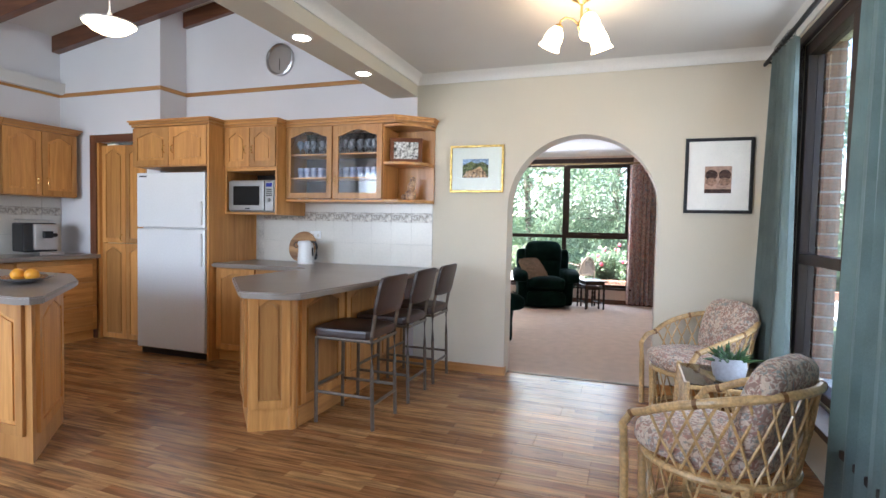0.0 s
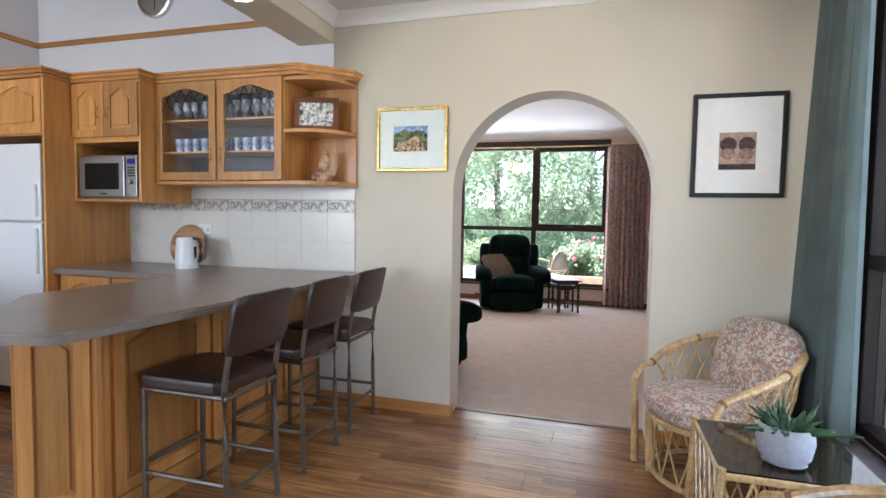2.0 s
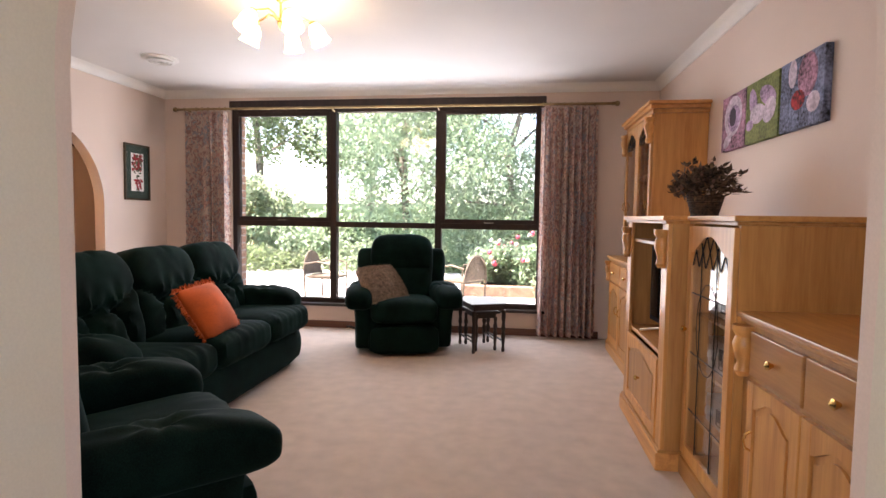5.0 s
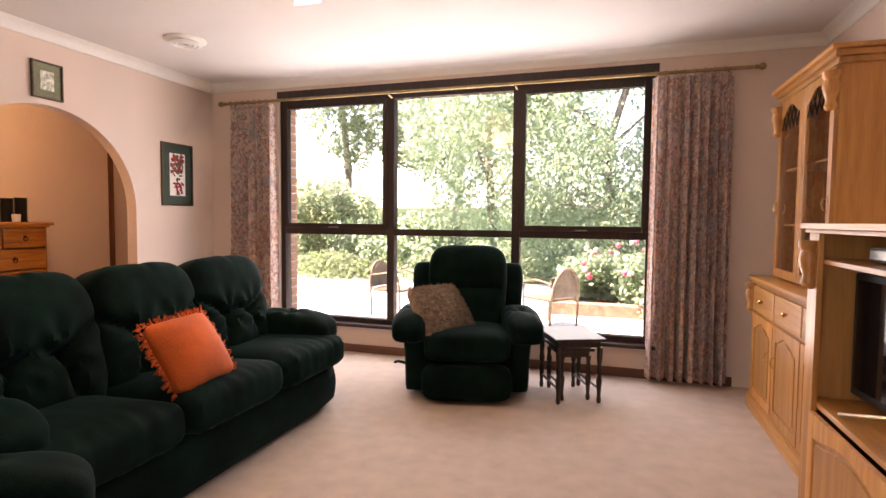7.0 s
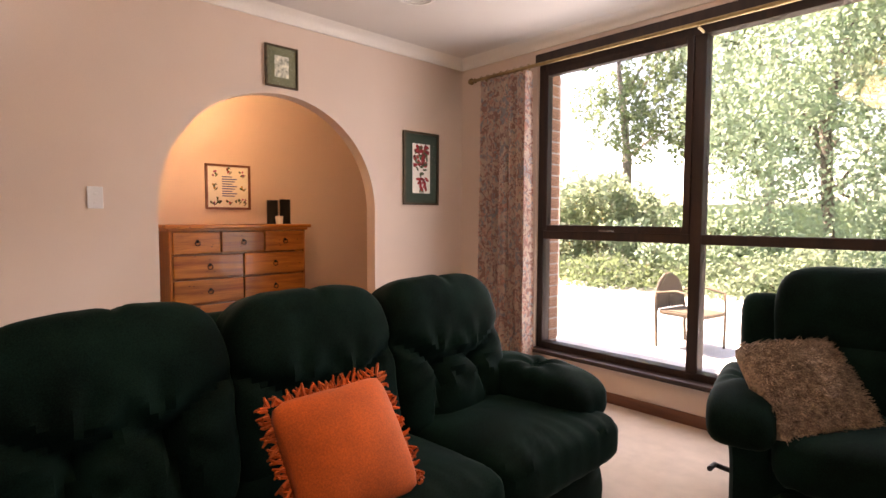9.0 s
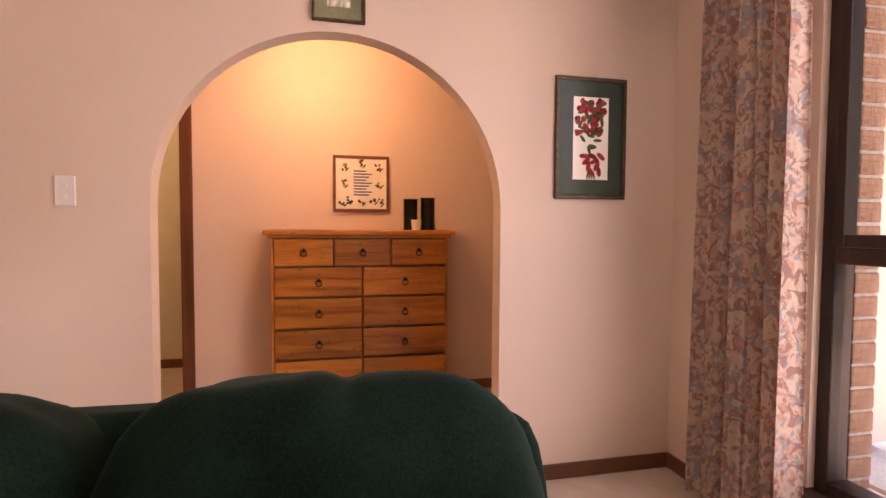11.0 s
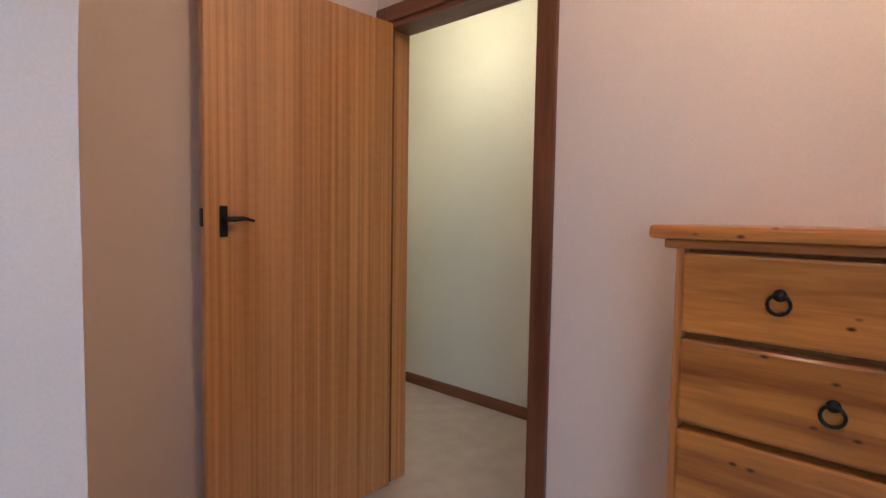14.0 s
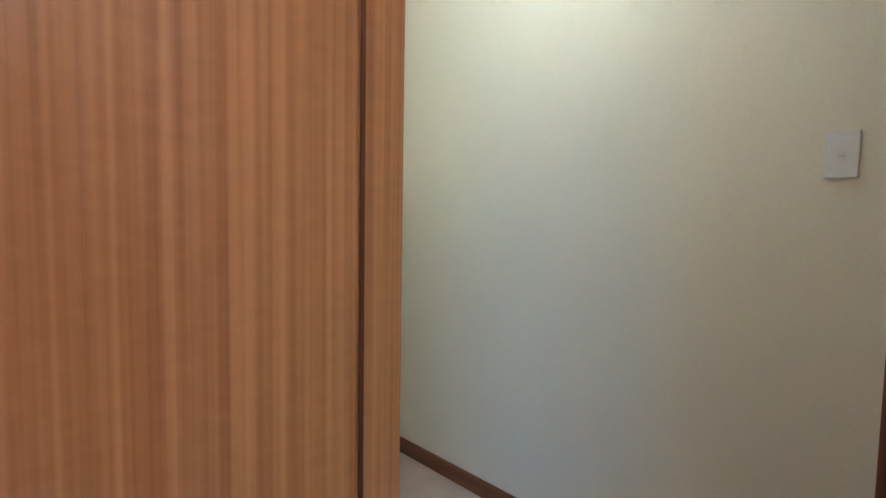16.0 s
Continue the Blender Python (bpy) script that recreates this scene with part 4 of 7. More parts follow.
part("dial", lathe(bmesh.new(), [(0.017, 0), (0.017, 0.018), (0.012, 0.022)], (0.20, -0.018, 0.11), 18, Matrix.Rotation(math.pi / 2, 4, "X")), OVENSTEEL, mw)
for i in range(4):
    part("button", cube(0.17, 0.23, -0.021, -0.018, 0.145 + 0.018 * i, 0.156 + 0.018 * i, bevel=0.001), BLACK, mw)
part("badge", cube(-0.06, -0.005, -0.024, -0.022, 0.026, 0.036), BLACK, mw)

# glazed cabinet
u = thing("display_cabinet", (0, 0, 0), "honey oak wall cabinet with two leadlight doors and open end shelves", "cabinet")
X0, X1, Y0, ZB, ZT = -3.253, -2.27, 5.575, 1.49, 2.14
part("side_panel", cube(X0, X0 + 0.018, Y0, 5.885, ZB, ZT, bevel=0.002), OAK, u)
part("side_panel", cube(X1 - 0.018, X1, Y0, 5.885, ZB, ZT, bevel=0.002), OAK, u)
part("top", cube(X0, X1, Y0, 5.885, ZT - 0.018, ZT), OAKX, u)
part("bottom", cube(X0 - 0.0, X1, Y0 - 0.012, 5.885, ZB - 0.022, ZB, bevel=0.004), OAKX, u)
# back coloured near-black for the dim interior behind the leadlight doors
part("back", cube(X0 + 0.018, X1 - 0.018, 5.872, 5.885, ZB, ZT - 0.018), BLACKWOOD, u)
for z in (1.69, 1.90):
    part("shelf", cube(X0 + 0.018, X1 - 0.018, Y0 + 0.03, 5.872, z - 0.012, z, bevel=0.002), OAKX, u)
part("stile", cube(-2.772, -2.752, Y0 - 0.001, Y0 + 0.02, ZB, ZT), OAK, u)
for x, k in ((-3.008, 0.21), (-2.517, -0.21)):
    raised_door(u, pose(x, Y0 - 0.001, 0), 0.478, ZB + 0.006, ZT - 0.006, 0.05, (k, 1.66), glazed=True)
q = [(-2.27, 5.885), (-2.27, Y0 - 0.005)] + [(-2.27 + 0.10 + 0.25 * math.sin(t), 5.82 - 0.25 * math.cos(t)) for t in (0.0, 0.3, 0.6, 0.9, 1.2, 1.5708)] + [(-1.92, 5.885)]
for z, nm in ((ZB - 0.022, "end_shelf"), (1.79, "end_shelf"), (ZT - 0.03, "end_shelf")):
    part(nm, prism(bmesh.new(), q, z, z + 0.022), OAKX, u)
part("end_back", cube(-2.27, -1.92, 5.868, 5.885, ZB, ZT), OAK, u)
crown(u, (X0, X1, Y0 - 0.012, 5.885), ZT)
for h0, h1, o in ((0, 0.022, 0.008), (0.022, 0.045, 0.022), (0.045, 0.06, 0.034)):
    part("crown_moulding", prism(bmesh.new(), [(-2.27, 5.885), (-2.27, Y0 - 0.012 - o), (-2.16, Y0 - 0.012 - o), (-1.92 + o, 5.80 - o), (-1.92 + o, 5.885)], ZT + h0, ZT + h1), OAKX, u)

# glassware behind the glass
CRYSTAL = mat("cut_crystal", (0.40, 0.43, 0.47), 0.06, 0.0, var=0.35, scale=40, grain=120, bump=0.6, coat=1.0)
CHINA = mat("blue_white_china", (0.36, 0.40, 0.47), 0.2, var=0.5, scale=30, grain=60, dark=(0.05, 0.08, 0.2))
goblet = [(0.026, 0), (0.026, 0.004), (0.005, 0.01), (0.005, 0.05), (0.024, 0.065), (0.03, 0.10), (0.027, 0.125), (0.024, 0.12), (0.026, 0.10), (0.001, 0.06)]
tumbler = [(0.026, 0), (0.032, 0.09), (0.029, 0.09), (0.023, 0.01), (0.001, 0.008)]
cup = [(0.018, 0), (0.03, 0.02), (0.04, 0.055), (0.037, 0.055), (0.026, 0.02), (0.001, 0.008)]
rnd = random.Random(4)
for z, prof, nm, mm in ((1.901, goblet, "wine_glass", CRYSTAL), (1.691, tumbler, "tumbler", CHINA), (ZB + 0.001, cup, "cup", CHINA)):
    me = mesh_of(nm, lathe(bmesh.new(), prof, sides=12), mm)
    for i in range(12):
        for r in range(2):
            o = new(nm, me)
            o.matrix_basis = pose(-3.17 + 0.0735 * i + rnd.uniform(-0.01, 0.01) + (0.03 if i > 5 else 0), 5.68 + 0.09 * r, z)
            tagged(o, "cut crystal goblet on a cabinet shelf" if nm == "wine_glass" else "patterned glass tumbler on a cabinet shelf" if nm == "tumbler" else "blue and white china cup on a shelf", "glass" if nm != "cup" else "cup", "glassware in the cabinet")

# things on the end shelves
pf = thing("photo_frame", pose(-2.12, 5.70, 1.812, -8, 0, 22), "dark wooden frame with a black and white photograph", "photo frame")
part("frame", box(box(box(cube(-0.14, 0.14, -0.012, 0.012, 0, 0.035, bevel=0.004), -0.14, 0.14, -0.012, 0.012, 0.185, 0.22, 0.004), -0.14, -0.105, -0.012, 0.012, 0.035, 0.185, 0.004), 0.105, 0.14, -0.012, 0.012, 0.035, 0.185, 0.004), REDWOODX, pf)
part("photograph", cube(-0.108, 0.108, -0.004, 0.004, 0.032, 0.188), mat("grey_photograph", (0.75, 0.77, 0.75), 0.25, var=0.5, scale=26, grain=50, dark=(0.03, 0.035, 0.03)), pf, "black and white photograph")
bm = bmesh.new()
pad(bm, 0.10, 0.07, 0.09, Matrix.Translation((0, 0, 0.045)), 0.8, 0.8)
pad(bm, 0.07, 0.06, 0.10, Matrix.Translation((0.01, 0, 0.12)) @ Matrix.Rotation(0.3, 4, "Y"), 0.9, 0.9)
pad(bm, 0.05, 0.05, 0.05, Matrix.Translation((0.02, 0, 0.18)), 1, 1)
pad(bm, 0.05, 0.05, 0.05, Matrix.Translation((-0.055, -0.01, 0.03)), 1, 1)
fg = new("figurine", mesh_of("figurine", bm, mat("cream_brown_china", (0.66, 0.42, 0.24), 0.4, var=0.4, scale=18, dark=(0.10, 0.05, 0.05))))
fg.matrix_basis = pose(-2.09, 5.74, ZB + 0.001)
tagged(fg, "small cream and brown china figurine on a shelf", "figurine")

# splashback
sp = thing("splashback", (0, 0, 0), "white tiled splashback with a patterned border", "tiles")
sp["kind"] = "structure"
part("grout", cube(-3.83, -1.93, W0 - 0.006, W0 - 0.001, 0.9, 1.60), GROUT, sp)
t1, t2 = mesh_of("tile", cube(0.001, 0.199, -0.002, 0, 0.001, 0.197, bevel=0.0008), TILE), mesh_of("tile", cube(0.002, 0.198, -0.006, 0, 0.002, 0.098, bevel=0.002), TILE)
tb = mesh_of("border_tile", cube(0.002, 0.198, -0.007, 0, 0.002, 0.086, bevel=0.002), mat("border_tile", (0.62, 0.57, 0.50), 0.25, var=0.3, scale=16, grain=50, dark=(0.30, 0.26, 0.22)))
relief = bmesh.new()
for s in (0, 1):
    tube(relief, [(0.03 + 0.075 * s + 0.006 * i, -0.008, 0.045 + 0.022 * math.sin(i * 0.7 + s * 2)) for i in range(11)], 0.004, 5)
tube(relief, [(0.05 + 0.05 * math.cos(a), -0.008, 0.045 + 0.022 * math.sin(a)) for a in (0, 0.9, 1.8, 2.7, 3.6, 4.5)], 0.003, 5)
rl = mesh_of("relief", relief, mat("grey_border_relief", (0.33, 0.29, 0.25), 0.35))
for i in range(10):
    x = -1.935 - 0.2 * (i + 1)
    if x < -3.84:
        continue
    for z, me in ((0.902, t1), (1.102, t1), (1.385, t1)):
        o = new("tile", me)
        o.parent, o.matrix_basis = sp, pose(x, W0 - 0.005, z)
    o = new("border_tile", tb)
    o.parent, o.matrix_basis = sp, pose(x, W0 - 0.005, 1.298)
    g = new("relief", rl)
    g.parent = o

# bench tops and base units
bt = thing("worktop", (0, 0, 0), "grey-brown laminate worktop with a pointed peninsula", "worktop")
top = [(-3.825, 5.88), (-3.825, 5.27), (-2.86, 5.27), (-2.80, 5.21), (-2.80, 4.36), (-2.27, 3.80), (-2.22, 3.78), (-1.96, 3.83), (-1.92, 3.87), (-1.865, 4.6), (-1.865, 5.88)]
bm = prism(bmesh.new(), top, 0.862, 0.90)
bmesh.ops.bevel(bm, geom=[e for e in bm.edges if abs(e.verts[0].co.z - e.verts[1].co.z) < 1e-4], offset=0.008, segments=2, affect="EDGES")
part("slab", bm, WORKTOP, bt)
u = thing("base_cabinet", (0, 0, 0), "honey oak base cabinet under the worktop", "cabinet")
part("body", cube(-3.825, -2.76, 5.33, 5.885, 0.10, 0.861, bevel=0.002), OAK, u)
part("kick_board", cube(-3.825, -2.76, 5.37, 5.4, 0.0, 0.10), OAKX, u)
raised_door(u, pose(-3.60, 5.33, 0), 0.42, 0.11, 0.85, 0.05)
raised_door(u, pose(-3.16, 5.33, 0), 0.42, 0.11, 0.85, 0.05)
pen = thing("breakfast_bar", (0, 0, 0), "honey oak breakfast bar with raised arched panels", "breakfast bar")
P = [(-2.76, 5.885), (-2.76, 4.42), (-2.42, 4.06), (-2.205, 4.20), (-2.205, 5.885)]
part("body", prism(bmesh.new(), P, 0.0, 0.861), OAK, pen)
part("corner_post", lathe(bmesh.new(), [(0.028, 0), (0.028, 0.861)], (-2.213, 4.215, 0), 10), OAK, pen)
part("skirting_board", cube(-2.204, -2.188, 4.24, 5.87, 0.0, 0.12, bevel=0.004), OAKY, pen)
def face(a, b):
    """The pose of a panel whose face looks to the right of a to b."""
    ang = math.atan2(b[1] - a[1], b[0] - a[0])
    return pose((a[0] + b[0]) / 2, (a[1] + b[1]) / 2, 0, 0, 0, math.degrees(ang))
raised_door(pen, face(P[2], P[3]), 0.24, 0.14, 0.85, 0.04, name="end_panel")
raised_door(pen, face(P[1], P[2]), 0.42, 0.14, 0.85, 0.05, name="end_panel")
for y in (4.52, 5.08, 5.62):
    raised_door(pen, pose(-2.205, y, 0, 0, 0, 90), 0.50, 0.13, 0.855, 0.06, name="side_panel")

# kettle, cutting board
kt = thing("kettle", (-3.08, 5.64, 0.901), "white electric kettle with a black handle", "kettle")
part("base", lathe(bmesh.new(), [(0.075, 0), (0.075, 0.02), (0.07, 0.024)], (0, 0, 0), 24), ENAMEL, kt)
part("jug", lathe(bmesh.new(), [(0.072, 0.024), (0.075, 0.05), (0.068, 0.16), (0.060, 0.205), (0.058, 0.21), (0.001, 0.215)], (0, 0, 0), 24), ENAMEL, kt)
part("spout", pad(bmesh.new(), 0.05, 0.04, 0.05, Matrix.Translation((-0.06, 0, 0.185)), 0.8, 0.8, nu=14, nv=8), ENAMEL, kt)
part("handle", tube(bmesh.new(), [(0.05, 0, 0.205), (0.10, 0, 0.20), (0.115, 0, 0.16), (0.112, 0, 0.08), (0.10, 0, 0.045)], 0.011, 8), BLACK, kt)
part("gauge", cube(0.066, 0.073, -0.012, 0.012, 0.05, 0.15, bevel=0.002), BLACK, kt)
cbd = thing("cutting_board", pose(-3.25, 5.80, 0.902, -14, 0, 0), "round dark timber board leaning on the tiles", "board")
part("disc", lathe(bmesh.new(), [(0.001, -0.01), (0.145, -0.01), (0.15, -0.004), (0.15, 0.006), (0.145, 0.01), (0.001, 0.01)], (0, 0, 0.15), 36, Matrix.Rotation(math.pi / 2, 4, "X")), timber("board_timber", (0.42, 0.24, 0.11), (0.14, 0.06, 0.025), 0, 0.5), cbd)
txt = bpy.data.curves.new("lettering", "FONT")
txt.body, txt.size, txt.extrude = "CHE", 0.085, 0.001
tx = new("lettering", bpy.data.meshes.new_from_object(bpy.data.objects.new("t", txt)))
tx.data.materials.clear()
tx.data.materials.append(BLACK)
tx.parent, tx.matrix_basis = cbd, pose(-0.10, -0.0115, 0.135, 90, 0, 0)


# ---- fridge ----
fr = thing("fridge", (-4.28, 5.24, 0), "white two-door fridge with the freezer on top", "fridge")
part("cabinet", cube(-0.405, 0.405, 0.065, 0.62, 0.05, 1.72, bevel=0.01), ENAMEL, fr)
for z0, z1, nm, ha in ((0.07, 1.195, "fridge_door", (0.86, 1.16)), (1.207, 1.715, "freezer_door", (1.235, 1.45))):
    d = part(nm, cube(-0.405, 0.405, 0.0, 0.058, z0, z1, bevel=0.012), ENAMEL, fr)
    part("handle", pad(bmesh.new(), 0.035, 0.03, ha[1] - ha[0], Matrix.Translation((0.365, -0.006, sum(ha) / 2)), 0.25, 0.6, nu=12, nv=10), ENAMEL, d)
part("kick_grille", cube(-0.40, 0.40, 0.05, 0.07, 0.0, 0.05), BLACK, fr)
part("badge", cube(-0.37, -0.28, -0.003, 0.0, 1.675, 1.688), BLACK, fr)

# ---- pantry door ----
pd = thing("door_frame_pantry", (0, 0, 0), "oak frame round the pantry door", "door frame")
pd["kind"] = "structure"
part("architrave", cube(-5.70, -5.615, K1 - 0.02, K1, 0, 2.155, bevel=0.005), REDWOOD, pd)
part("architrave", cube(-5.615, -4.74, K1 - 0.02, K1, 2.075, 2.155, bevel=0.005), REDWOODX, pd)
part("jamb", cube(-5.62, -5.59, K1, K1 + 0.1, 0, 2.08), OAK, pd)
d = thing("pantry_door", (0, 0, 0), "oak panelled pantry door, closed", "door")
for x in (-5.425, -5.09):
    raised_door(d, pose(x, K1 + 0.055, 0), 0.33, 0.01, 1.02, 0.05, name="leaf")
    raised_door(d, pose(x, K1 + 0.055, 0), 0.33, 1.025, 2.05, 0.05, name="leaf", knob=(0.12, 1.08) if x < -5.2 else None)

# ---- side wall units ----
for i in range(4):
    y1 = 5.50 - 0.72 * i
    u = thing("wall_cupboard", (0, 0, 0), "honey oak wall cupboard with arched panel doors", "cabinet", "wall cupboards")
    part("body", cube(KL + 0.002, -5.845, y1 - 0.716, y1, 1.49, 2.14, bevel=0.002), OAK, u)
    for y, k in ((y1 - 0.18, -0.13), (y1 - 0.538, 0.13)):
        raised_door(u, pose(-5.845, y, 0, 0, 0, 90), 0.35, 1.50, 2.13, 0.05, (k, 1.64))
    for h0, h1, o in ((0, 0.022, 0.008), (0.022, 0.045, 0.022), (0.045, 0.06, 0.034)):
        part("crown_moulding", cube(KL + 0.002, -5.825 + o, y1 - 0.716, y1 + (o if i == 0 else 0), 2.14 + h0, 2.14 + h1), OAKY, u)
for i in range(4):
    y1 = 5.53 - 0.80 * i
    u = thing("drawer_unit", (0, 0, 0), "honey oak drawer unit under the side bench", "cabinet", "drawer units")
    part("body", cube(KL + 0.002, -5.60, y1 - 0.796, y1, 0.10, 0.861, bevel=0.002), OAK, u)
    part("kick_board", cube(KL + 0.03, -5.65, y1 - 0.796, y1, 0.0, 0.10), OAKY, u)
    for z0, z1 in ((0.62, 0.85), (0.37, 0.61), (0.11, 0.36)):
        dd = part("drawer", cube(-5.60, -5.58, y1 - 0.785, y1 - 0.01, z0, z1, bevel=0.004), OAKY, u)
        part("raised_field", cube(-5.58, -5.573, y1 - 0.735, y1 - 0.06, z0 + 0.045, z1 - 0.045, bevel=0.005), OAKY, dd)
        part("handle", tube(bmesh.new(), [(-5.575, y1 - 0.44, (z0 + z1) / 2), (-5.55, y1 - 0.42, (z0 + z1) / 2), (-5.55, y1 - 0.37, (z0 + z1) / 2), (-5.575, y1 - 0.35, (z0 + z1) / 2)], 0.005, 6), BRASS, dd)
b = thing("side_worktop", (0, 0, 0), "grey-brown laminate worktop along the side wall", "worktop")
part("slab", cube(KL + 0.002, -5.55, 2.3, 5.545, 0.862, 0.90, bevel=0.006), WORKTOP, b)
sp2 = thing("side_splashback", (0, 0, 0), "white tiles with a patterned border behind the side bench", "tiles")
sp2["kind"] = "structure"
part("grout", cube(KL + 0.001, KL + 0.006, 2.4, 5.55, 0.9, 1.49), GROUT, sp2)
for i in range(15):
    for z, me in ((0.902, t1), (1.102, t1), (1.385, t2)):
        o = new("tile", me)
        o.parent, o.matrix_basis = sp2, pose(KL + 0.005, 5.345 - 0.2 * i, z, 0, 0, 90)
    o = new("border_tile", tb)
    o.parent, o.matrix_basis = sp2, pose(KL + 0.005, 5.345 - 0.2 * i, 1.298, 0, 0, 90)
    if i < 6:
        g = new("relief", rl)
        g.parent = o
cm = thing("coffee_machine", pose(-5.84, 5.12, 0.901, 0, 0, 80), "black and steel coffee machine on the side bench", "coffee machine")
part("body", cube(-0.15, 0.15, -0.02, 0.22, 0.03, 0.32, bevel=0.02), BLACK, cm)
part("front", cube(-0.07, 0.15, -0.05, -0.02, 0.05, 0.31, bevel=0.012), STEEL, cm)
part("spout", cube(0.0, 0.08, -0.10, -0.05, 0.17, 0.24, bevel=0.01), BLACK, cm)
part("drip_tray", cube(-0.07, 0.15, -0.16, -0.02, 0.0, 0.035, bevel=0.006), STEEL, cm)
part("cup_rail", tube(bmesh.new(), [(-0.13, 0.02, 0.35), (0.13, 0.02, 0.35), (0.13, 0.2, 0.35), (-0.13, 0.2, 0.35)], 0.006, 6, closed=True), STEEL, cm)
for x in (-0.13, 0.13):
    part("rail_post", tube(bmesh.new(), [(x, 0.1, 0.31), (x, 0.1, 0.35)], 0.006, 6), STEEL, cm)
part("dial", lathe(bmesh.new(), [(0.02, 0), (0.02, 0.02), (0.014, 0.024)], (0.11, -0.05, 0.2), 14, Matrix.Rotation(math.pi / 2, 4, "X")), BLACK, cm)

# island bench
isl = thing("island_worktop", (0, 0, 0), "grey-brown laminate island worktop with a pointed end", "worktop")
top = [(-5.0, 3.12), (-2.98, 3.12), (-2.92, 3.15), (-2.92, 3.22), (-3.42, 3.74), (-3.47, 3.785), (-3.82, 4.0), (-5.0, 4.0)]
bm = prism(bmesh.new(), top, 0.862, 0.90)
bmesh.ops.bevel(bm, geom=[e for e in bm.edges if abs(e.verts[0].co.z - e.verts[1].co.z) < 1e-4], offset=0.008, segments=2, affect="EDGES")
part("slab", bm, WORKTOP, isl)
isb = thing("island_unit", (0, 0, 0), "honey oak island unit with raised arched panels", "cabinet")
Q = [(-4.95, 3.30), (-3.14, 3.30), (-3.59, 3.77), (-3.86, 3.95), (-4.95, 3.95)]
part("body", prism(bmesh.new(), Q, 0.0, 0.861), OAK, isb)
raised_door(isb, face(Q[1], Q[2]) @ pose(0, 0, 0, 0, 0, 0), 0.52, 0.14, 0.85, 0.06, name="end_panel")
raised_door(isb, pose(-3.45, 3.30, 0), 0.52, 0.14, 0.85, 0.06, name="side_panel")
raised_door(isb, pose(-4.05, 3.30, 0), 0.52, 0.14, 0.85, 0.06, name="side_panel")
bw = thing("fruit_bowl", (-3.52, 3.50, 0.902), "shallow glass bowl holding two oranges", "bowl")
part("dish", lathe(bmesh.new(), [(0.05, 0), (0.14, 0.03), (0.15, 0.035), (0.145, 0.036), (0.05, 0.008), (0.001, 0.008)], (0, 0, 0), 28), CRYSTAL, bw)
ORF = mat("orange_peel", (0.80, 0.33, 0.02), 0.45, var=0.1, grain=160, bump=0.4)
for x, y in ((-0.04, 0.0), (0.03, 0.03)):
    o = new("orange", mesh_of("orange", pad(bmesh.new(), 0.075, 0.075, 0.07, None, 1, 1, nu=18, nv=12), ORF))
    o.matrix_basis = pose(-3.52 + x, 3.50 + y, 0.902 + 0.046)
    tagged(o, "ripe orange lying in a glass bowl", "fruit", "oranges in the bowl")

# wall clock
ck = thing("wall_clock", pose(-3.555, W0 - 0.001, 2.865), "round white wall clock with a silver rim", "clock")
rx = Matrix.Rotation(math.pi / 2, 4, "X")
part("rim", lathe(bmesh.new(), [(0.128, 0), (0.155, 0.0), (0.155, 0.03), (0.14, 0.036), (0.128, 0.02)], (0, 0, 0), 36, rx), STEEL, ck)
part("dial", lathe(bmesh.new(), [(0.001, 0.012), (0.13, 0.012)], (0, 0, 0), 36, rx), mat("clock_face", (0.80, 0.80, 0.79), 0.6, spec=0.2), ck)
part("hour_pointer", cube(-0.002, 0.055, -0.018, -0.015, -0.012, -0.002), BLACK, ck)
part("minute_pointer", cube(-0.004, 0.004, -0.021, -0.018, -0.10, 0.01), BLACK, ck)
for i in range(12):
    a = i * math.pi / 6
    part("hour_mark", box(bmesh.new(), math.sin(a) * 0.105 - 0.006, math.sin(a) * 0.105 + 0.006, -0.0145, -0.0125, math.cos(a) * 0.105 - 0.009, math.cos(a) * 0.105 + 0.009), BLACK, ck)


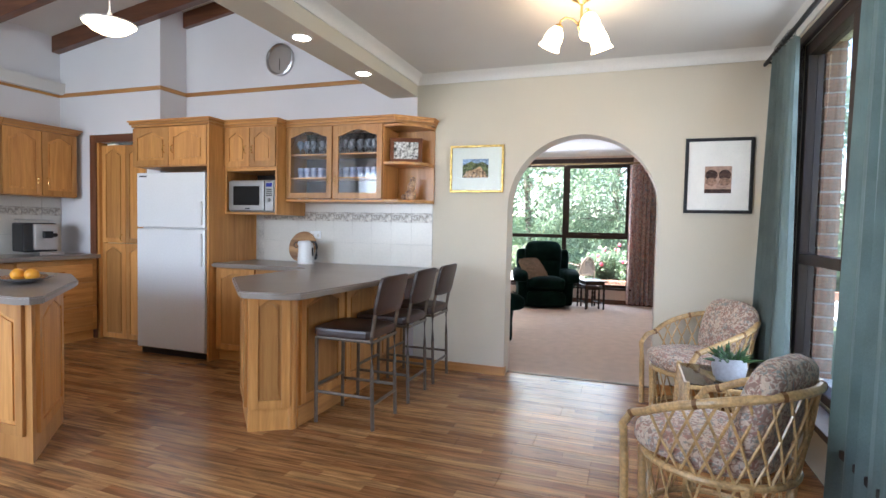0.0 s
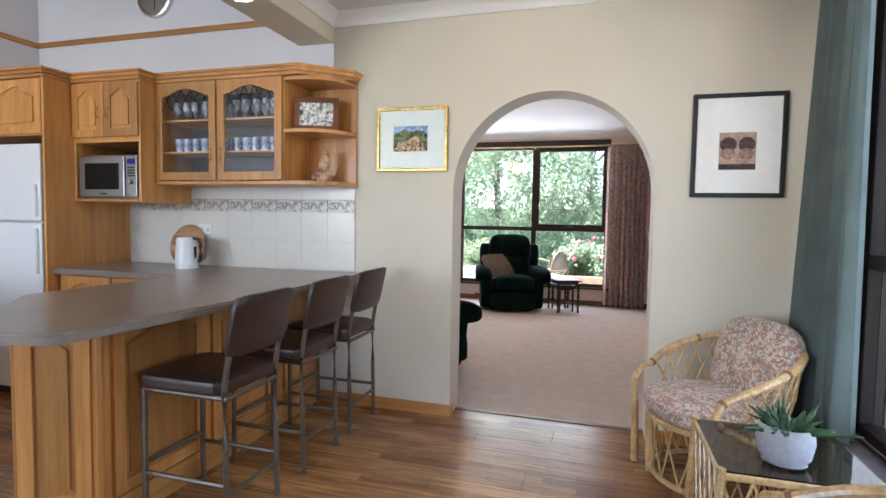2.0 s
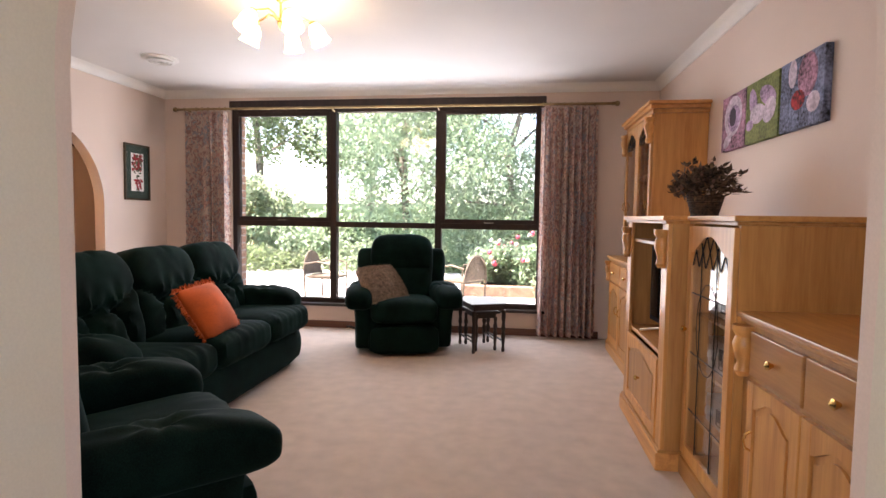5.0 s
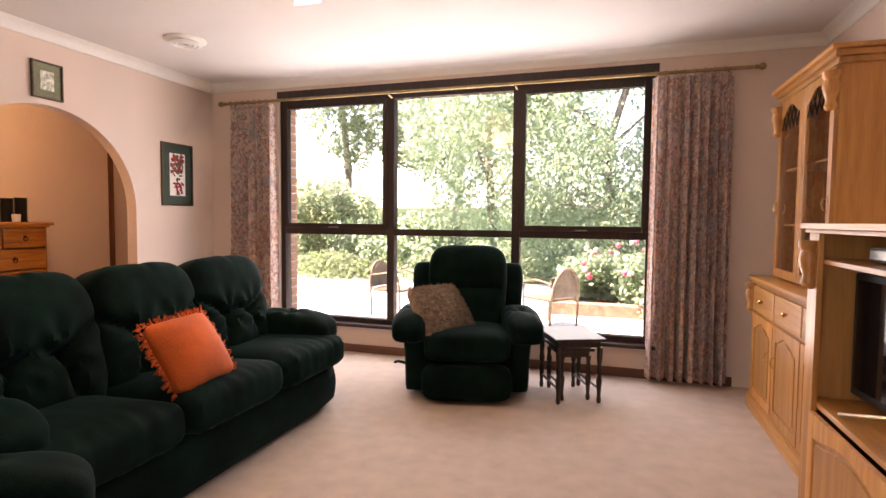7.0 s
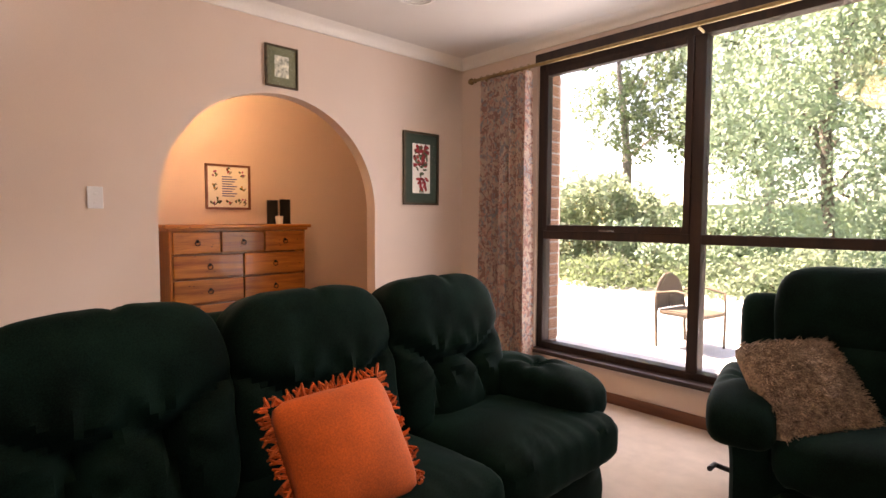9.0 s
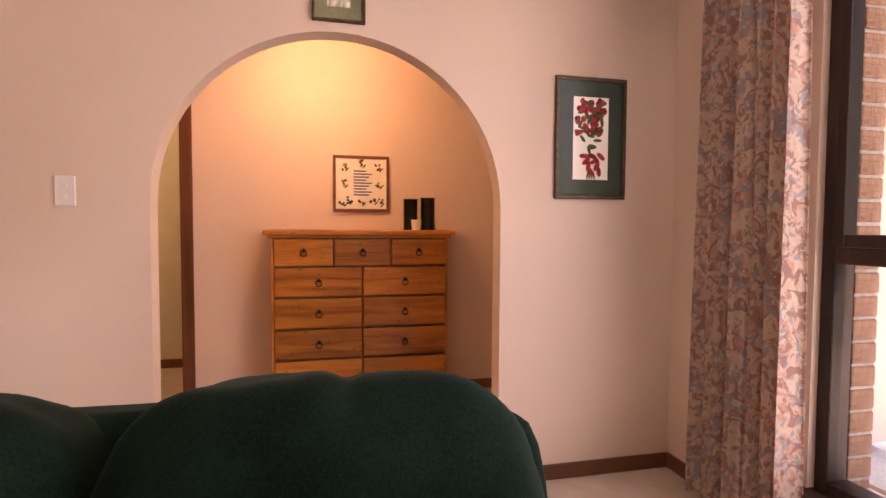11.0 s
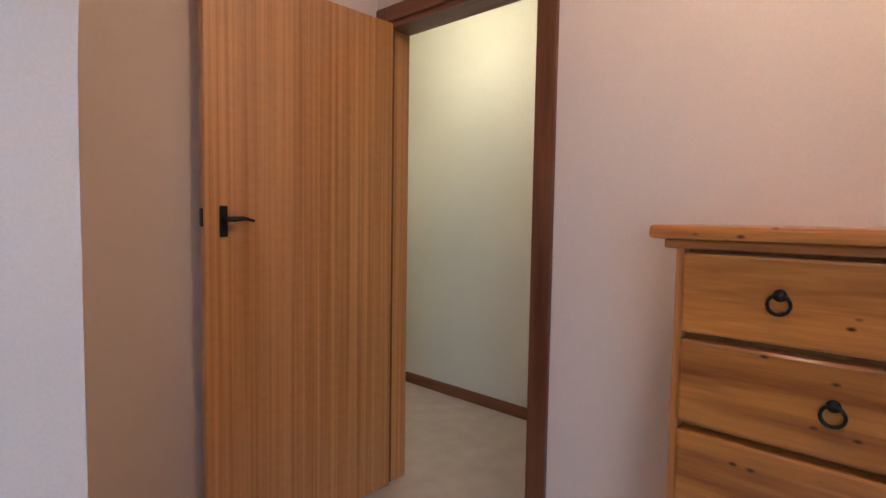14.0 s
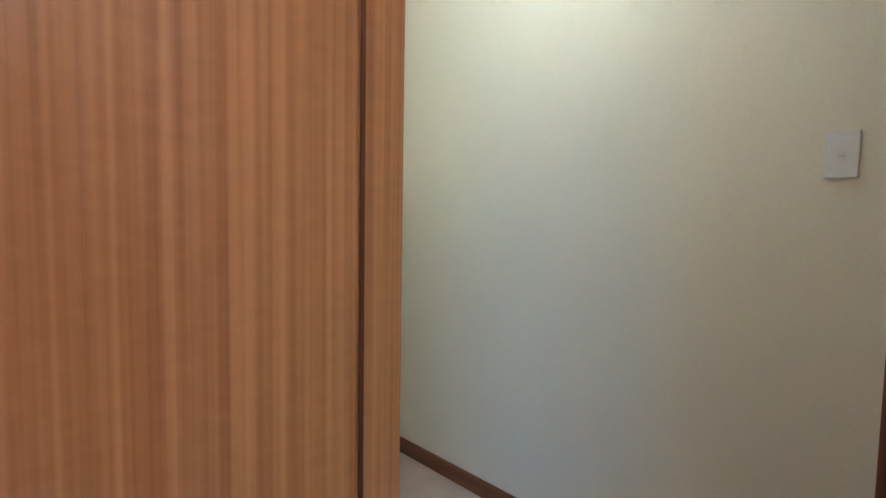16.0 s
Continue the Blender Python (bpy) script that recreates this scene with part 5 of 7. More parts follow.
# ---- bar stools ----
def bar_stool(m):
    root = thing("bar_stool", m, "bar stool with dark brown vinyl seat and bronze tube legs", "stool", "stools at the breakfast bar")
    part("seat", pad(bmesh.new(), 0.40, 0.42, 0.075, Matrix.Translation((0, -0.01, 0.592)), 0.35, 0.22, 0.002, 1.0, nu=36), LEATHER, root)
    part("seat_frame", tube(bmesh.new(), [(-0.167, -0.2, 0.55), (0.167, -0.2, 0.55), (0.167, 0.2, 0.55), (-0.167, 0.2, 0.55)], 0.011, 6, closed=True), BRONZE, root)
    for x in (-0.167, 0.167):
        part("leg", tube(bmesh.new(), [(x, -0.2, 0.0), (x, -0.2, 0.55)], 0.0125, 8), BRONZE, root)
        part("leg", tube(bmesh.new(), [(x, 0.205, 0.0), (x, 0.195, 0.35), (x, 0.19, 0.58), (x, 0.205, 0.68), (x * 0.98, 0.235, 0.83), (x * 0.98, 0.255, 0.935)], 0.0125, 8), BRONZE, root)
        part("side_rail", tube(bmesh.new(), [(x, -0.2, 0.20), (x, 0.2, 0.20)], 0.010, 6), BRONZE, root)
    part("foot_rail", tube(bmesh.new(), [(-0.167, -0.2, 0.24), (0.167, -0.2, 0.24)], 0.011, 6), BRONZE, root)
    part("foot_rail", tube(bmesh.new(), [(-0.167, 0.2, 0.16), (0.167, 0.2, 0.16)], 0.010, 6), BRONZE, root)
    def curve(c):
        return Vector((c.x, c.y + 0.28 * c.x * c.x * -1.6 + 0.012 + (0.22 * (c.z)), c.z))
    part("backrest", pad(bmesh.new(), 0.39, 0.03, 0.245, Matrix.Translation((0, 0.245, 0.838)), 0.2, 0.25, 0.0, nu=40, dent=curve), LEATHER, root)
    return root


st = bar_stool(pose(-1.937, 4.533, 0, 0, 0, -90))
for y in (5.09, 5.60):
    copy_thing(st, pose(-1.937, y, 0, 0, 0, -90))


# ---- living room seating ----
def crease(x, z, segs, width):
    """How deep a point lies in the folds along the segments, 0 to 1."""
    best = 0.0
    for (ax, az), (bx, bz) in segs:
        dx, dz = bx - ax, bz - az
        t = max(0.0, min(1.0, ((x - ax) * dx + (z - az) * dz) / (dx * dx + dz * dz)))
        r = math.hypot(x - ax - t * dx, z - az - t * dz)
        best = max(best, math.exp(-(r / width) ** 2) * (1 - 0.45 * t))
    return best


def tufted(w, h, depth, seed):
    """A stuffed back: a lumbar roll under an arched fold, with two tucks from which creases fan out."""
    tx, tz = w * 0.17, -0.03 * h
    segs = [((-tx, tz), (0, tz + 0.035)), ((tx, tz), (0, tz + 0.035)), ((-tx, tz), (-w * 0.47, tz + 0.11)), ((tx, tz), (w * 0.47, tz + 0.11)),
            ((-tx, tz), (-tx * 1.55, -h * 0.42)), ((tx, tz), (tx * 1.55, -h * 0.42))]
    def f(c):
        if c.y < 0.03:
            k = min(1.0, (0.03 - c.y) / 0.08)
            d = depth * crease(c.x, c.z, segs, 0.024)
            for s in (-1, 1):
                r = math.hypot(c.x - s * tx, c.z - tz)
                a = math.atan2(c.z - tz, s * (c.x - s * tx))
                d += 0.026 * math.exp(-(r / 0.035) ** 2) + 0.009 * math.sin(a * 8 + seed + s) * math.exp(-((r - 0.10) / 0.07) ** 2)
            d += 0.0018 * math.sin(c.x * 62 + 5 * noise.noise(Vector((c.x * 5, c.z * 5, seed)))) * max(0.0, c.z / h - 0.18) * 2
            d -= 0.022 * math.exp(-((c.x / (w * 0.2)) ** 2 + ((c.z + 0.25 * h) / (0.15 * h)) ** 2))
            c = c + Vector((0, d * k, 0))
        if c.z > 0.44 * h:
            c = c + Vector((0, 0, -0.010 * math.exp(-((c.x - 0.04 * w) / 0.02) ** 2)))
        return c
    return f


def plump(w, seed, front):
    """Gathers along the front roll of a seat, closest at its ends."""
    def f(c):
        k = max(0.0, min(1.0, (-c.y - front) / 0.12))
        e = 0.25 + abs(c.x) / (w / 2)
        q = 1.7 * math.sin(c.x * 75 + 3 * noise.noise(Vector((c.x * 6, c.y * 4, seed)))) * 0.0045 * e * k
        return c + Vector((0, -q * 0.6, q)) + Vector((0, 0, 0.012 * math.cos(c.x / w * math.pi) * (c.z > 0)))
    return f


def arm_shape(root, x, sign, front, back, h, w=0.25, inset=0.05):
    """A stuffed arm, flared outward and drooping at the nose, over a narrower side."""
    length = back - front
    def droop(c):
        t = max(0.0, -c.y / length - 0.1)
        v = c + Vector((sign * 0.03 * (0.5 - c.y / length), 0, -0.16 * t * t + 0.05 * sign * c.x * 0.6))
        r = math.hypot(c.x + sign * 0.02, c.y + 0.02)
        a = math.atan2(c.y + 0.02, c.x + 1e-6)
        if c.z > 0:
            v.z -= 0.028 * math.exp(-(r / 0.05) ** 2) + 0.006 * math.sin(a * 6 + x * 9) * math.exp(-((r - 0.1) / 0.07) ** 2)
        return v
    def waist(c):
        z = c.z / h
        return c + Vector((sign * (0.10 * max(0, z) ** 1.5 + 0.14 * max(0, -z - 0.2) ** 2), -0.10 * max(0, z) ** 1.5 + 0.12 * max(0, -z) * (c.y < 0), 0))
    a = part("arm_side", pad(bmesh.new(), w - 0.09, length - inset, h - 0.10, Matrix.Translation((x, (front + back) / 2 + inset * 0.7, 0.03 + (h - 0.10) / 2)), 0.28, 0.3, 0.003, x, nu=48, nv=24, dent=waist), VELVET, root)
    part("arm_pad", pad(bmesh.new(), w, length + 0.06, 0.20, Matrix.Translation((x + sign * 0.015, (front + back) / 2 - 0.01, h - 0.085)), 0.62, 0.42, 0.005, x * 3, nu=64, nv=30, dent=droop), VELVET, a)


def velour_sofa(m, width, label):
    """A three-seat sofa, facing -y: the seats run out in front of the arms."""
    root = thing("sofa", m, label, "sofa")
    w = width / 3
    def belly(c):
        return c + Vector((0, -0.03 * math.cos(c.z / 0.3 * math.pi) * (c.y < 0), 0))
    part("base", pad(bmesh.new(), width - 0.02, 0.74, 0.30, Matrix.Translation((0, 0.01, 0.165)), 0.16, 0.14, 0.003, 2.0, nu=72, nv=20, dent=belly), VELVET, root)
    for i in range(3):
        x = -width / 2 + w * (i + 0.5)
        part("seat_cushion", pad(bmesh.new(), w * 1.015, 0.74, 0.23, Matrix.Translation((x, -0.075, 0.375)) @ Matrix.Rotation(-0.04, 4, "X"), 0.55, 0.24, 0.004, 3.0 + i, nu=88, nv=30, dent=plump(w, 3.0 + i, 0.20)), VELVET, root)
        bw = (width - 0.24) / 3
        bx = (i - 1) * bw
        part("back_cushion", pad(bmesh.new(), bw * 1.03, 0.30, 0.70, Matrix.Translation((bx, 0.225, 0.665)) @ Matrix.Rotation(-0.23, 4, "X") @ Matrix.Rotation(0.02 * (i - 1), 4, "Y"), 0.50, 0.42, 0.006, 7.0 + i * 3, nu=96, nv=56, dent=tufted(bw, 0.70, 0.060, i * 1.7)), VELVET, root)
    part("back_shell", pad(bmesh.new(), width - 0.14, 0.17, 0.78, Matrix.Translation((0, 0.36, 0.55)) @ Matrix.Rotation(-0.16, 4, "X"), 0.35, 0.22, 0.004, 1.0, nu=56, nv=24), VELVET, root)
    for s in (-1, 1):
        arm_shape(root, s * (width / 2 - 0.115), s, -0.31, 0.26, 0.625, 0.26)
        part("wing", pad(bmesh.new(), 0.10, 0.20, 0.60, Matrix.Translation((s * (width / 2 - 0.105), 0.32, 0.60)) @ Matrix.Rotation(-0.2, 4, "X"), 0.5, 0.5, 0.004, 5.0), VELVET, root)
    return root


def velour_recliner(m, label, lever_side):
    """A one-seat recliner, facing -y: a wide pillow back between two wings, stuffed arms to the floor."""
    root = thing("recliner", m, label, "armchair")
    def crown_pad(c):
        q = c.z / 0.74
        v = Vector((c.x * (1.0 + 0.10 * max(0, q) - 0.20 * max(0, -q)), c.y, c.z))
        if c.y < 0.02:
            v.y += 0.020 * math.exp(-((c.z - 0.02) / 0.018) ** 2) * (abs(c.x) < 0.24) - 0.02 * math.exp(-((c.z - 0.2) / 0.1) ** 2)
            v.y += 0.004 * math.sin(c.x * 50) * math.exp(-((c.z - 0.02) / 0.06) ** 2)
        return v
    part("base", pad(bmesh.new(), 0.66, 0.70, 0.34, Matrix.Translation((0, 0.02, 0.19)), 0.16, 0.14, 0.002, 2.0, nu=40), VELVET, root)
    part("seat_cushion", pad(bmesh.new(), 0.60, 0.70, 0.22, Matrix.Translation((0, -0.10, 0.38)) @ Matrix.Rotation(-0.04, 4, "X"), 0.50, 0.26, 0.003, 3.0, nu=72, nv=28, dent=plump(0.6, 4.0, 0.2)), VELVET, root)
    part("footrest", pad(bmesh.new(), 0.60, 0.10, 0.25, Matrix.Translation((0, -0.385, 0.155)), 0.35, 0.22, 0.003, 6.0, nu=48), VELVET, root)
    part("back_cushion", pad(bmesh.new(), 0.60, 0.28, 0.74, Matrix.Translation((0, 0.22, 0.69)) @ Matrix.Rotation(-0.20, 4, "X"), 0.46, 0.40, 0.004, 7.0, nu=80, nv=48, dent=crown_pad), VELVET, root)
    part("back_shell", pad(bmesh.new(), 0.66, 0.15, 0.72, Matrix.Translation((0, 0.36, 0.56)) @ Matrix.Rotation(-0.16, 4, "X"), 0.30, 0.25, 0.004, 1.0, nu=40), VELVET, root)
    for s in (-1, 1):
        arm_shape(root, s * 0.36, s, -0.40, 0.27, 0.60, 0.25, 0.06)
        part("wing", pad(bmesh.new(), 0.19, 0.24, 0.60, Matrix.Translation((s * 0.335, 0.29, 0.62)) @ Matrix.Rotation(-0.2, 4, "X") @ Matrix.Rotation(s * 0.06, 4, "Y"), 0.45, 0.5, 0.004, 5.0, nu=36, nv=24), VELVET, root)
    if lever_side < 0:
        part("lever", tube(bmesh.new(), [(-0.44, -0.1, 0.20), (-0.50, -0.12, 0.22), (-0.51, -0.22, 0.24)], 0.011, 8), BLACK, root)
    else:
        part("lever", tube(bmesh.new(), [(0.47, -0.25, 0.10), (0.49, -0.05, 0.20), (0.49, 0.12, 0.27)], 0.012, 8), CANE, root, "pale wooden side lever")
    return root


velour_sofa(pose(-2.68, 8.565, 0, 0, 0, 90), 2.08, "dark green velour three-seat sofa with tucked pillow backs")
velour_recliner(pose(-1.585, 10.235, 0, 0, 0, 15), "dark green velour recliner in front of the window", -1)
velour_recliner(pose(-1.93, 6.93, 0, 0, 0, 139), "dark green velour recliner near the arch", 1)


def scatter(name, m, size, material, label, fringe=0.0, shag=0.0, seed=1):
    root = thing(name, m, label, "cushion")
    def pinch(c):
        q = 1 - 0.55 * ((abs(c.x) / (size / 2)) ** 2.5) - 0.0
        q2 = 1 - 0.55 * ((abs(c.z) / (size / 2)) ** 2.5)
        return Vector((c.x * (1 + 0.06 * (abs(c.z) / size * 2) ** 3), c.y * max(0.15, q * q2) * 1.2, c.z * (1 + 0.06 * (abs(c.x) / size * 2) ** 3)))
    part("cover", pad(bmesh.new(), size, 0.15, size, None, 0.28, 0.28, 0.006, seed, nu=40, nv=24, dent=pinch), material, root)
    rnd = random.Random(seed)
    bm = bmesh.new()
    if fringe:
        for side in range(4):
            for i in range(46):
                t = -0.5 + i / 45
                a = [(t * size, -size / 2), (t * size, size / 2), (-size / 2, t * size), (size / 2, t * size)][side]
                o = [(0, -1), (0, 1), (-1, 0), (1, 0)][side]
                l = fringe * rnd.uniform(0.7, 1.2)
                k = rnd.uniform(-0.012, 0.012)
                p0 = Vector((a[0] * 1.02, 0, a[1] * 1.02))
                p1 = p0 + Vector((o[0] * l * 0.6 + k * abs(o[1]), rnd.uniform(-0.012, 0.012), o[1] * l * 0.6 + k * abs(o[0])))
                p2 = p0 + Vector((o[0] * l + 2 * k * abs(o[1]), rnd.uniform(-0.02, 0.02), o[1] * l + 2 * k * abs(o[0])))
                tube(bm, [p0, p1, p2], 0.0045, 4, taper=[1, 1.2, 0.6])
        part("fringe", bm, material, root)
    if shag:
        vs, fs = [], []
        for i in range(5200):
            x, z = rnd.uniform(-0.5, 0.5) * size, rnd.uniform(-0.5, 0.5) * size
            q = max(0.12, (1 - 0.55 * (abs(x) / (size / 2)) ** 2.5) * (1 - 0.55 * (abs(z) / (size / 2)) ** 2.5))
            y = -0.085 * q
            d = Vector((rnd.uniform(-1, 1), rnd.uniform(-0.9, -0.1), rnd.uniform(-1.3, 0.5))).normalized() * shag
            s = d.cross(Vector((rnd.random(), rnd.random(), rnd.random()))).normalized() * 0.0022
            p = Vector((x, y, z))
            k = len(vs)
            vs += [p - s, p + s, p + d * 0.6 + s * 0.8 + Vector((0, -0.003, 0)), p + d]
            fs += [(k, k + 1, k + 2), (k, k + 2, k + 3)]
        me = bpy.data.meshes.new("shag")
        me.from_pydata(vs, [], fs)
        me.materials.append(material)
        o = new("shag", me)
        o["kind"] = "stuff"
        o.parent = root
    return root


scatter("cushion", Matrix.Translation((-2.45, 8.42, 0.625)) @ Matrix.Rotation(radians(84), 4, "Z") @ Matrix.Rotation(radians(-34), 4, "X") @ Matrix.Rotation(radians(-5), 4, "Y"), 0.34, ORANGE, "orange velvet cushion with a fringe on the sofa", fringe=0.03, seed=11)
scatter("cushion", Matrix.Translation((-1.735, 10.05, 0.59)) @ Matrix.Rotation(radians(58), 4, "Z") @ Matrix.Rotation(radians(-40), 4, "X"), 0.42, FUR, "shaggy taupe cushion leaning on the recliner", shag=0.03, seed=5)


# ---- nest of tables ----
def side_table(m, w, d, h, label, top=True):
    root = thing("side_table", m, label, "side table", "nest of tables")
    part("tabletop", cube(-w / 2, w / 2, -d / 2, d / 2, h - 0.022, h, bevel=0.008), BLACKWOOD, root)
    part("apron", cube(-w / 2 + 0.03, w / 2 - 0.03, -d / 2 + 0.03, d / 2 - 0.03, h - 0.065, h - 0.022, bevel=0.003), BLACKWOOD, root)
    prof = [(0.012, 0), (0.017, 0.02), (0.012, 0.05), (0.016, 0.10), (0.021, 0.16), (0.013, 0.19), (0.021, 0.22), (0.013, 0.27), (0.019, 0.31), (0.019, h - 0.065)]
    for sx in (-1, 1):
        for sy in (-1, 1):
            part("leg", lathe(bmesh.new(), prof, (sx * (w / 2 - 0.035), sy * (d / 2 - 0.035), 0), 12), BLACKWOOD, root)
        part("stretcher", tube(bmesh.new(), [(sx * (w / 2 - 0.035), -d / 2 + 0.035, 0.10), (sx * (w / 2 - 0.035), d / 2 - 0.035, 0.10)], 0.009, 6), BLACKWOOD, root)
    return root


side_table(pose(-0.84, 10.32, 0, 0, 0, 24), 0.36, 0.46, 0.455, "dark turned-leg side table, the largest of a nest")
side_table(pose(-0.85, 10.34, 0, 0, 0, 24), 0.26, 0.36, 0.37, "smaller dark turned-leg table nested under another")


# ---- wall units ----
def corbel(root, x, y, z):
    bm = bmesh.new()
    lathe(bm, [(0.02, 0), (0.03, 0.02), (0.022, 0.05), (0.034, 0.09), (0.04, 0.12), (0.03, 0.15), (0.042, 0.17), (0.042, 0.19)], (x, y, z), 14)
    part("corbel", bm, OAK, root, "carved oak scroll corbel")


def moulded_top(root, x0, x1, y0, y1, z, o=0.03):
    part("top", cube(x0 - o, x1, y0 - o * 0.5, y1 + o * 0.5, z, z + 0.022, bevel=0.006), OAKY, root)
    part("top_moulding", cube(x0 - o * 0.5, x1, y0 - o * 0.25, y1 + o * 0.25, z - 0.016, z, bevel=0.005), OAKY, root)


def plinth(root, x0, x1, y0, y1):
    part("plinth", cube(x0 - 0.022, x1, y0 - 0.005, y1 + 0.005, 0.0, 0.09, bevel=0.006), OAKY, root)
    part("plinth_moulding", cube(x0 - 0.012, x1, y0 - 0.003, y1 + 0.003, 0.09, 0.105, bevel=0.004), OAKY, root)


XB = L1 - 0.004
# television unit
tv = thing("television_unit", (0, 0, 0), "honey oak television unit with an open bay and drawer", "cabinet")
a, y0, y1 = 0.19, 8.0, 8.90
plinth(tv, a, XB, y0, y1)
moulded_top(tv, a, XB, y0, y1, 1.235)
for p in ((y0, y0 + 0.02), (y1 - 0.02, y1)):
    part("side_panel", cube(a + 0.02, XB, *p, 0.105, 1.22, bevel=0.002), OAK, tv)
for p in ((y0, y0 + 0.10), (y1 - 0.10, y1)):
    part("pilaster", cube(a, a + 0.02, *p, 0.105, 1.22, bevel=0.003), OAK, tv)
# dark colour of this back stands in for shade deep in the bay
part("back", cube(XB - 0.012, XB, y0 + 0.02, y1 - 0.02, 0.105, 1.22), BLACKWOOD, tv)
part("shelf", cube(a + 0.02, XB - 0.012, y0 + 0.02, y1 - 0.02, 0.54, 0.562, bevel=0.003), OAKY, tv)
part("shelf", cube(a + 0.02, XB - 0.012, y0 + 0.02, y1 - 0.02, 1.10, 1.118, bevel=0.003), OAKY, tv)
d = raised_door(tv, pose(a + 0.012, (y0 + y1) / 2, 0, 0, 0, -90), 0.70, 0.12, 0.53, 0.05, name="drawer_front")
part("knob", lathe(bmesh.new(), [(0.006, 0), (0.008, 0.012), (0.016, 0.02), (0.012, 0.03), (0.001, 0.032)], (0, -0.018, 0.33), 12, Matrix.Rotation(math.pi / 2, 4, "X")), BRASS, d)
for y in (y0 + 0.05, y1 - 0.05):
    corbel(tv, a - 0.012, y, 1.0)
tvs = thing("television", pose(0.37, 8.44, 0.563, 0, 0, -84), "flat black television on a steel stand", "television")
part("screen_case", cube(-0.36, 0.36, -0.02, 0.03, 0.05, 0.51, bevel=0.008), BLACK, tvs)
part("screen", cube(-0.335, 0.335, -0.023, -0.020, 0.08, 0.485), mat("dark_glossy_screen", (0.008, 0.008, 0.009), 0.06, var=0.05, bump=0.0), tvs, "dark glossy screen")
for s in (-1, 1):
    part("stand_leg", tube(bmesh.new(), [(s * 0.05, 0.0, 0.06), (s * 0.22, -0.12, 0.008)], 0.008, 6), STEEL, tvs)
    part("stand_leg", tube(bmesh.new(), [(s * 0.05, 0.0, 0.06), (s * 0.22, 0.14, 0.008)], 0.008, 6), STEEL, tvs)
for y, zz, hh in ((8.30, 1.119, 0.045), (8.55, 1.119, 0.055)):
    b = thing("media_player", (0.42, y, zz), "slim black media player on a shelf", "media player", "players on the shelf")
    part("case", cube(-0.12, 0.2, -0.11, 0.11, 0.006, hh, bevel=0.004), BLACK, b)
    part("front_strip", cube(-0.123, -0.12, -0.10, 0.10, 0.015, hh - 0.01), STEEL, b)

# glass-fronted stereo cabinet
gc = thing("stereo_cabinet", (0, 0, 0), "honey oak cabinet with an arched leadlight door", "cabinet")
a, y0, y1 = 0.30, 7.45, 7.995
plinth(gc, a, XB, y0, y1)
moulded_top(gc, a, XB, y0, y1, 1.235)
for p in ((y0, y0 + 0.02), (y1 - 0.02, y1)):
    part("side_panel", cube(a, XB, *p, 0.105, 1.22, bevel=0.002), OAK, gc)
# shade behind the stereo shelves, painted as a near-black back
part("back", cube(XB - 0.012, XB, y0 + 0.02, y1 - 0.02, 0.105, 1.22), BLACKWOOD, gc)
for z in (0.30, 0.55, 0.80):
    part("shelf", cube(a + 0.03, XB - 0.012, y0 + 0.02, y1 - 0.02, z - 0.014, z, bevel=0.002), OAKY, gc)
d = raised_door(gc, pose(a, (y0 + y1) / 2, 0, 0, 0, -90), 0.53, 0.115, 1.21, 0.08, glazed=True)
bm = bmesh.new()
for x in (-0.09, 0.09):
    tube(bm, [(x, -0.013, 0.17), (x, -0.013, 1.12)], 0.0025, 4)
for z in (0.35, 0.62, 0.90):
    tube(bm, [(-0.20, -0.013, z), (0.20, -0.013, z)], 0.0025, 4)
tube(bm, [(0.13 * math.cos(t), -0.013, 0.76 + 0.2 * math.sin(t)) for t in np.linspace(0, 6.1, 22)], 0.0018, 4, closed=True)
part("leading", bm, IRON, d, "dark lead strips")
part("knob", lathe(bmesh.new(), [(0.006, 0), (0.016, 0.02), (0.001, 0.03)], (-0.24, -0.02, 0.72), 10, Matrix.Rotation(math.pi / 2, 4, "X")), BRASS, d)
for z, h in ((0.302, 0.13), (0.552, 0.15), (0.802, 0.11)):
    b = thing("stereo_amplifier", (0.52, 7.72, z), "silver and black stereo amplifier behind glass", "stereo", "stereo stack")
    part("case", cube(-0.15, 0.25, -0.20, 0.20, 0.006, h, bevel=0.004), STEEL, b)
    part("front_panel", cube(-0.156, -0.15, -0.16, 0.06, 0.03, h - 0.03), BLACK, b)
    part("dial", lathe(bmesh.new(), [(0.022, 0), (0.022, 0.02), (0.016, 0.024)], (-0.15, 0.13, h / 2), 14, Matrix.Rotation(-math.pi / 2, 4, "Y")), STEEL, b)
    for k in range(5):
        part("button", cube(-0.159, -0.156, -0.15 + 0.04 * k, -0.125 + 0.04 * k, 0.038, 0.048), STEEL, b)


